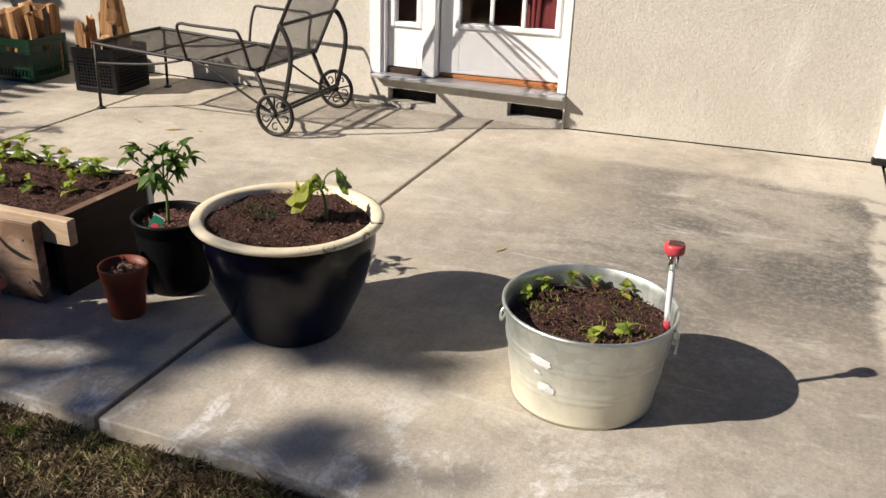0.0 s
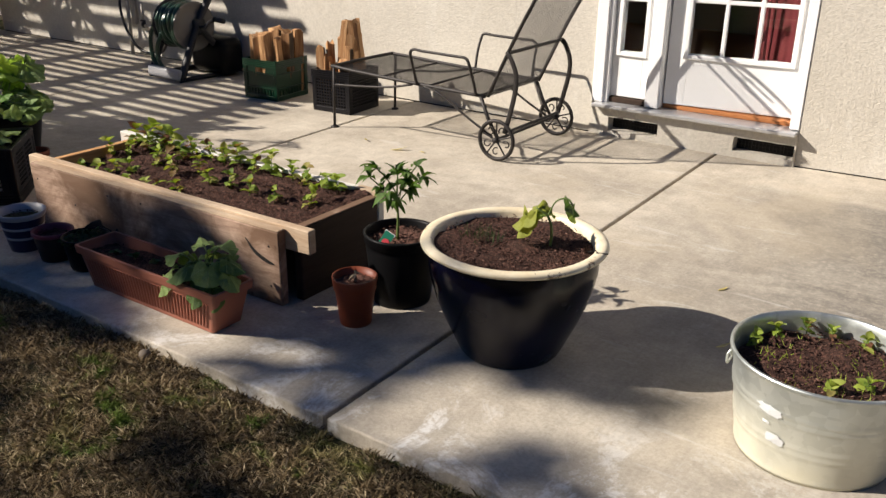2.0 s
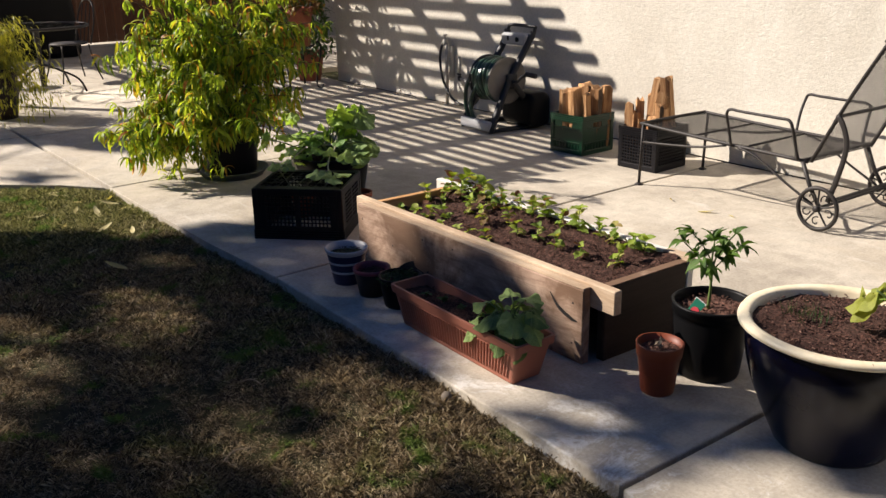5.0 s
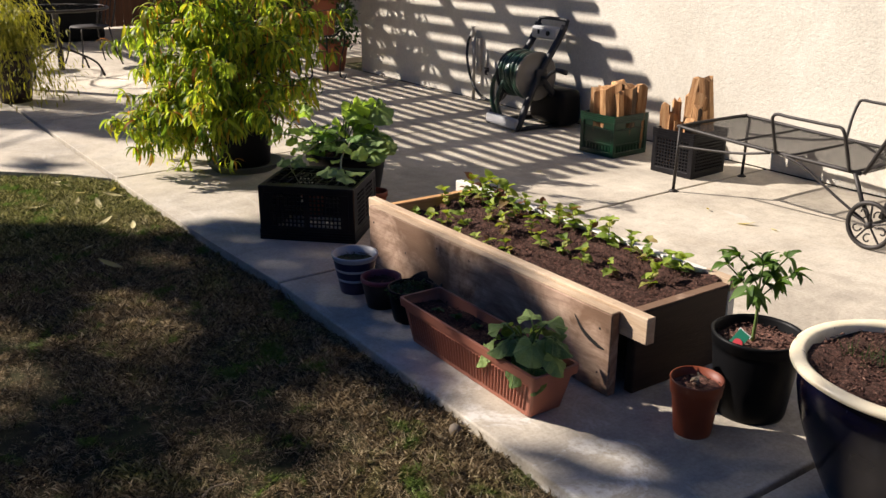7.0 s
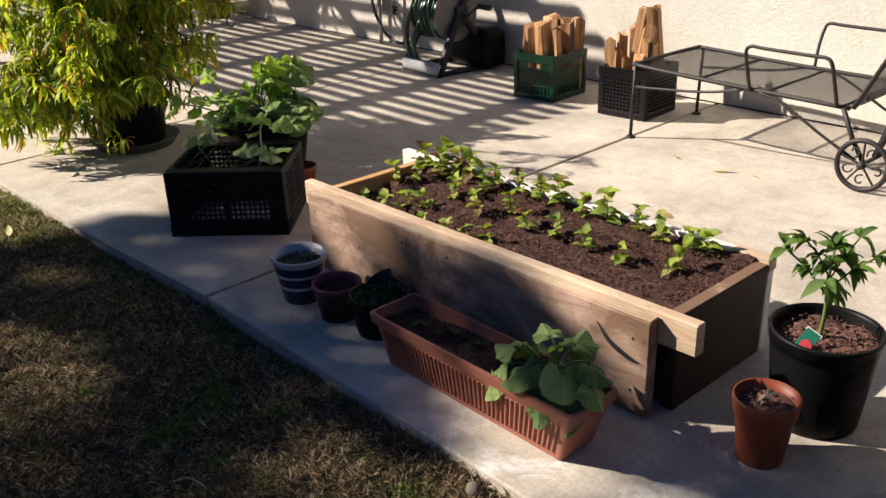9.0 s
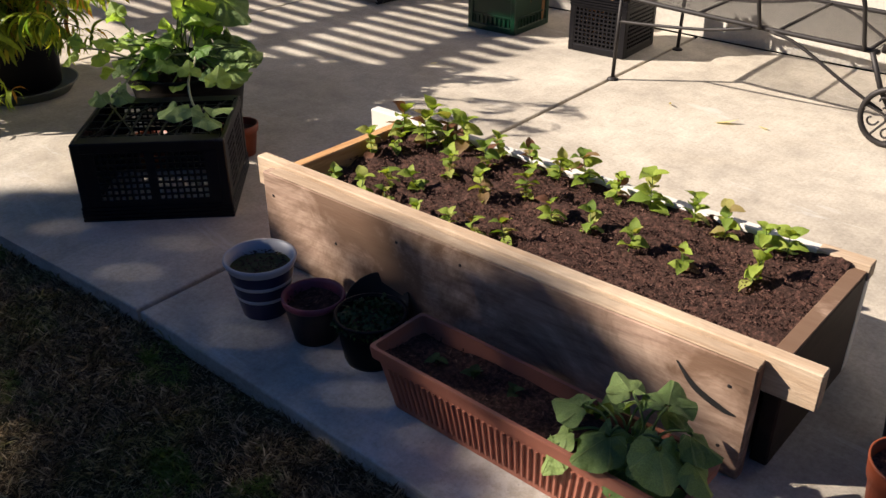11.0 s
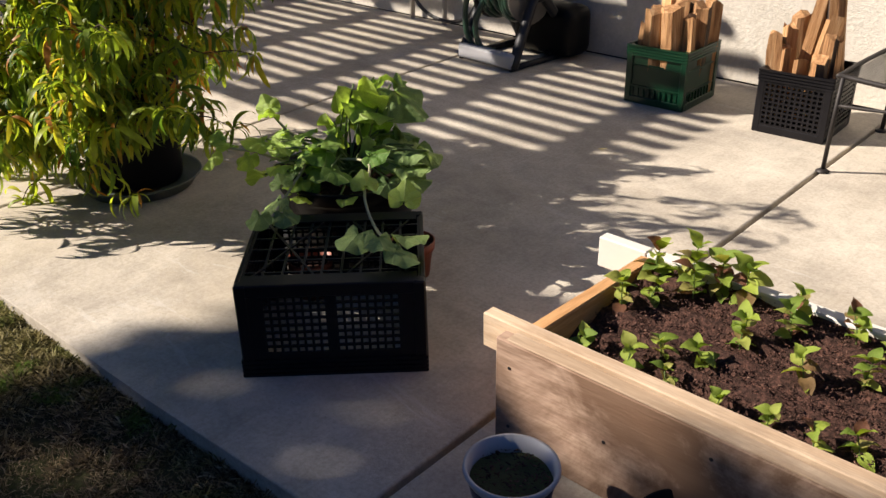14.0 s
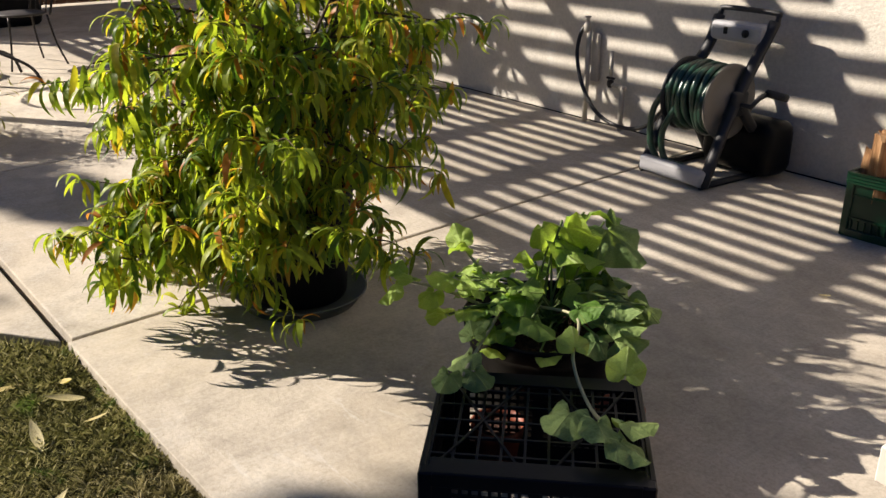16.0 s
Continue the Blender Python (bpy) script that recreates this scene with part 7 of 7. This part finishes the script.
def build_chaise():
    c = thing("chaise_longue", "black wrought iron mesh chaise longue with raised back and wheels", "lounge chair", pose(0, 0, 0))
    y0, y1 = 4.335, 4.93
    fx, fz = -3.825, 0.380
    hx, hz = -2.70, 0.345
    bx, bz = -2.36, 1.03
    ft = 0.0105
    # seat
    bm = bmesh.new()
    tube(bm, smooth_line([(hx, y0, hz), (-3.3, y0, 0.36), (fx + 0.05, y0, fz), (fx, y0 + 0.05, fz + 0.004), (fx, y1 - 0.05, fz + 0.004), (fx + 0.05, y1, fz), (-3.3, y1, 0.36), (hx, y1, hz)], 6), ft, 8)
    for x, z in ((-3.45, 0.362), (-3.1, 0.352), (-2.74, 0.345)):
        tube(bm, [(x, y0, z), (x, y1, z)], 0.007, 7)
    part("seat_frame", bm, IRON, c, "", True)
    u = Vector((hx - fx, 0, hz - fz))
    part("seat_mesh", expanded_mesh(bmesh.new(), (fx, y0, fz - 0.006), u.normalized(), (0, 1, 0), u.length, y1 - y0), IRON, c, "fine diamond metal mesh")
    # back
    bm = bmesh.new()
    tube(bm, smooth_line([(hx + 0.01, y0 + 0.012, hz + 0.0), (-2.52, y0 + 0.012, 0.70), (bx, y0 + 0.012, bz - 0.04), (bx + 0.012, y0 + 0.05, bz), (bx + 0.012, y1 - 0.05, bz), (bx, y1 - 0.012, bz - 0.04), (-2.52, y1 - 0.012, 0.70), (hx + 0.01, y1 - 0.012, hz)], 6), ft, 8)
    ym = (y0 + y1) / 2
    tube(bm, smooth_line([(bx, y0 + 0.012, bz - 0.04), (bx + 0.022, y0 + 0.05, bz + 0.005), (bx + 0.045, y0 + 0.16, bz + 0.055), (bx + 0.05, ym, bz + 0.07), (bx + 0.045, y1 - 0.16, bz + 0.055), (bx + 0.022, y1 - 0.05, bz + 0.005), (bx, y1 - 0.012, bz - 0.04)], 6), ft, 8)
    for s in (-1, 1):
        pts = [(bx + 0.012 + 0.49 * q[2], ym + s * q[0], bz + q[2]) for q in scroll((0.11, 0.025), 0.036, 3.6, 1)]
        tube(bm, pts, 0.006, 6)
        tube(bm, [(bx + 0.03, ym + s * 0.2, bz + 0.02), (bx + 0.035, ym + s * 0.03, bz + 0.04)], 0.006, 6)
    for t in (0.03, 0.36, 0.92):
        x, z = hx + (bx - hx) * t, hz + (bz - hz) * t
        tube(bm, [(x, y0 + 0.012, z), (x, y1 - 0.012, z)], 0.007, 7)
    part("back_frame", bm, IRON, c, "", True)
    u = Vector((bx - hx, 0, bz - hz))
    part("back_mesh", expanded_mesh(bmesh.new(), (hx + 0.012, y0 + 0.012, hz), u.normalized(), (0, 1, 0), u.length, y1 - y0 - 0.024), IRON, c, "fine diamond metal mesh")
    for yy in (y0 - 0.012, y1 + 0.012):
        # arm, splayed outwards
        o = yy + (0.08 if yy > y0 else -0.05)
        m = (yy + o) / 2
        part("armrest", tubed(smooth_line([(-3.165, yy, 0.352), (-3.175, m, 0.46), (-3.175, o, 0.54), (-3.15, o, 0.565), (-3.08, o, 0.562), (-2.86, o, 0.558), (-2.80, o, 0.556), (-2.775, o, 0.53), (-2.765, m, 0.45), (-2.752, yy, 0.345)], 6), 0.0085, 8), IRON, c, "", True)
        # front leg with its brace and foot
        part("front_leg", tubed([(fx + 0.018, yy, fz), (fx + 0.012, yy, 0.2), (fx + 0.008, yy, 0.006)], 0.009, 8), IRON, c, "", True)
        part("foot", lathe([(0, 0), (0.026, 0), (0.026, 0.006), (0.012, 0.014), (0, 0.014)], 16), IRON, c, "", True, pose(fx + 0.008, yy, 0))
        part("brace", tubed(smooth_line([(fx + 0.014, yy, 0.272), (-3.60, yy, 0.288), (-3.38, yy, 0.312), (-3.2, yy, 0.35)], 5), 0.007, 7), IRON, c, "", True)
        part("brace", tubed(smooth_line([(-3.12, yy, 0.352), (-3.0, yy, 0.32), (-2.8, yy, 0.21), (-2.64, yy, 0.13)], 5), 0.007, 7), IRON, c, "", True)
        part("rear_leg", tubed([(-2.722, yy, 0.345), (-2.665, yy, 0.22), (-2.60, yy, 0.122)], 0.011, 8), IRON, c, "", True)
        # flat spring strap from the back down to the wheel
        part("back_strap", tubed(smooth_line([(-2.565, yy, 0.60), (-2.535, yy, 0.57), (-2.502, yy, 0.49), (-2.502, yy, 0.40), (-2.53, yy, 0.27), (-2.56, yy, 0.16)], 6), 0.015, 8, False, 0.42, (1, 0, 0)), IRON, c, "", True)
    part("axle", tubed([(-2.60, y0 - 0.03, 0.122), (-2.60, y1 + 0.07, 0.122)], 0.009, 8), IRON, c)
    part("stretcher", tubed([(-2.545, y0, 0.17), (-2.545, y1, 0.17)], 0.009, 8), IRON, c)
    part("back_rest_bar", tubed([(-2.565, y0 - 0.012, 0.60), (-2.565, y1 + 0.012, 0.60)], 0.009, 8), IRON, c)
    for yy in (y0 - 0.03, y1 + 0.07):
        w = thing("wheel", "", "", None)
        w.parent = c
        w.matrix_local = pose(-2.60, yy, 0.120)
        part("tyre", tubed([(0.108 * math.cos(2 * math.pi * k / 36), 0, 0.108 * math.sin(2 * math.pi * k / 36)) for k in range(36)], 0.0115, 8, True), IRON, w, "", True)
        part("hub", lathe([(0, -0.02), (0.016, -0.02), (0.018, 0), (0.016, 0.02), (0, 0.02)], 14), IRON, w, "", True, pose(0, 0, 0, 90, 0, 0))
        for k in range(5):
            a = radians(72 * k + 18)
            part("spoke", tubed([(0.01 * math.cos(a), 0, 0.01 * math.sin(a)), (0.104 * math.cos(a), 0, 0.104 * math.sin(a))], 0.005, 6), IRON, w)
            b = a + 0.63
            part("scroll", tubed(scroll((0.068 * math.cos(b), 0.068 * math.sin(b)), 0.027, a + 3.4, 1 if k % 2 else -1), 0.0042, 6), IRON, w, "", True)


def build_litter():
    rr = random.Random(77)
    for x, y, z in ((-5.35, 1.45, -0.016), (-5.6, 1.2, -0.016), (-5.75, 1.5, -0.016), (-5.2, 1.2, -0.016), (-5.5, 1.35, -0.014), (-6.0, 1.1, -0.016), (-4.9, 1.5, -0.014), (-5.05, 1.35, -0.016), (-5.85, 0.9, -0.016), (-5.3, 0.8, -0.016), (-5.55, 1.62, -0.012), (-5.42, 1.58, -0.012), (-5.7, 1.6, -0.012), (-5.95, 1.42, -0.014), (-4.7, 1.2, -0.014), (-4.35, 1.3, -0.014), (-6.1, 1.3, -0.014), (-3.05, 4.2, 0.003), (-3.2, 4.12, 0.003), (-3.45, 4.2, 0.003), (-4.62, 3.95, 0.003), (-1.0, 3.35, 0.003), (-0.85, 2.9, 0.003)):
        f = thing("fallen_leaf", "curled dry yellow leaf lying on the ground", "leaf", pose(x, y, z, rr.uniform(-12, 12), rr.uniform(-12, 12), rr.uniform(0, 360)), "fallen leaves")
        mesh_part("blade", leaf_mesh("fallen", leaf_shape(0.14, -0.35, 0.3, 5, "lance")), FALLEN, f, "", False, Matrix.Scale(rr.uniform(0.07, 0.13) if z < 0 else rr.uniform(0.05, 0.1), 4))
    st = thing("field_stone", "small rough stone at the lawn edge", "stone", pose(-2.36, 1.755, -0.03))
    bm = bmesh.new()
    bmesh.ops.create_icosphere(bm, subdivisions=3, radius=0.02)
    for v in bm.verts:
        v.co *= 1 + 0.35 * noise.noise(v.co * 30)
        v.co.z = v.co.z * 0.9 + 0.02
    part("rock", bm, STONE, st, "", True)
    for x, y, a in ((-2.9, 1.25, 30), (-4.1, 1.0, 70), (-2.45, 1.0, 100)):
        t = thing("twig", "thin dry curved twig lying on the lawn", "twig", pose(x, y, -0.012, 0, 0, a), "twigs")
        part("stick", tubed(smooth_line([(0, 0, 0), (0.04, 0.012, 0.01), (0.09, 0.0, 0.004)], 5), 0.0022, 5), DRY, t)


build_tub()
build_blue_pot()
build_pepper()
build_raised_bed()
build_planter_box()
build_small_pots()
build_chaise()
build_crates()
build_melon()
build_peach()
build_reel()
build_tap()
build_far_things()
build_shade_tree()
build_seedlings()
build_solar_stake()
build_litter()
build_grass()
build_patio()
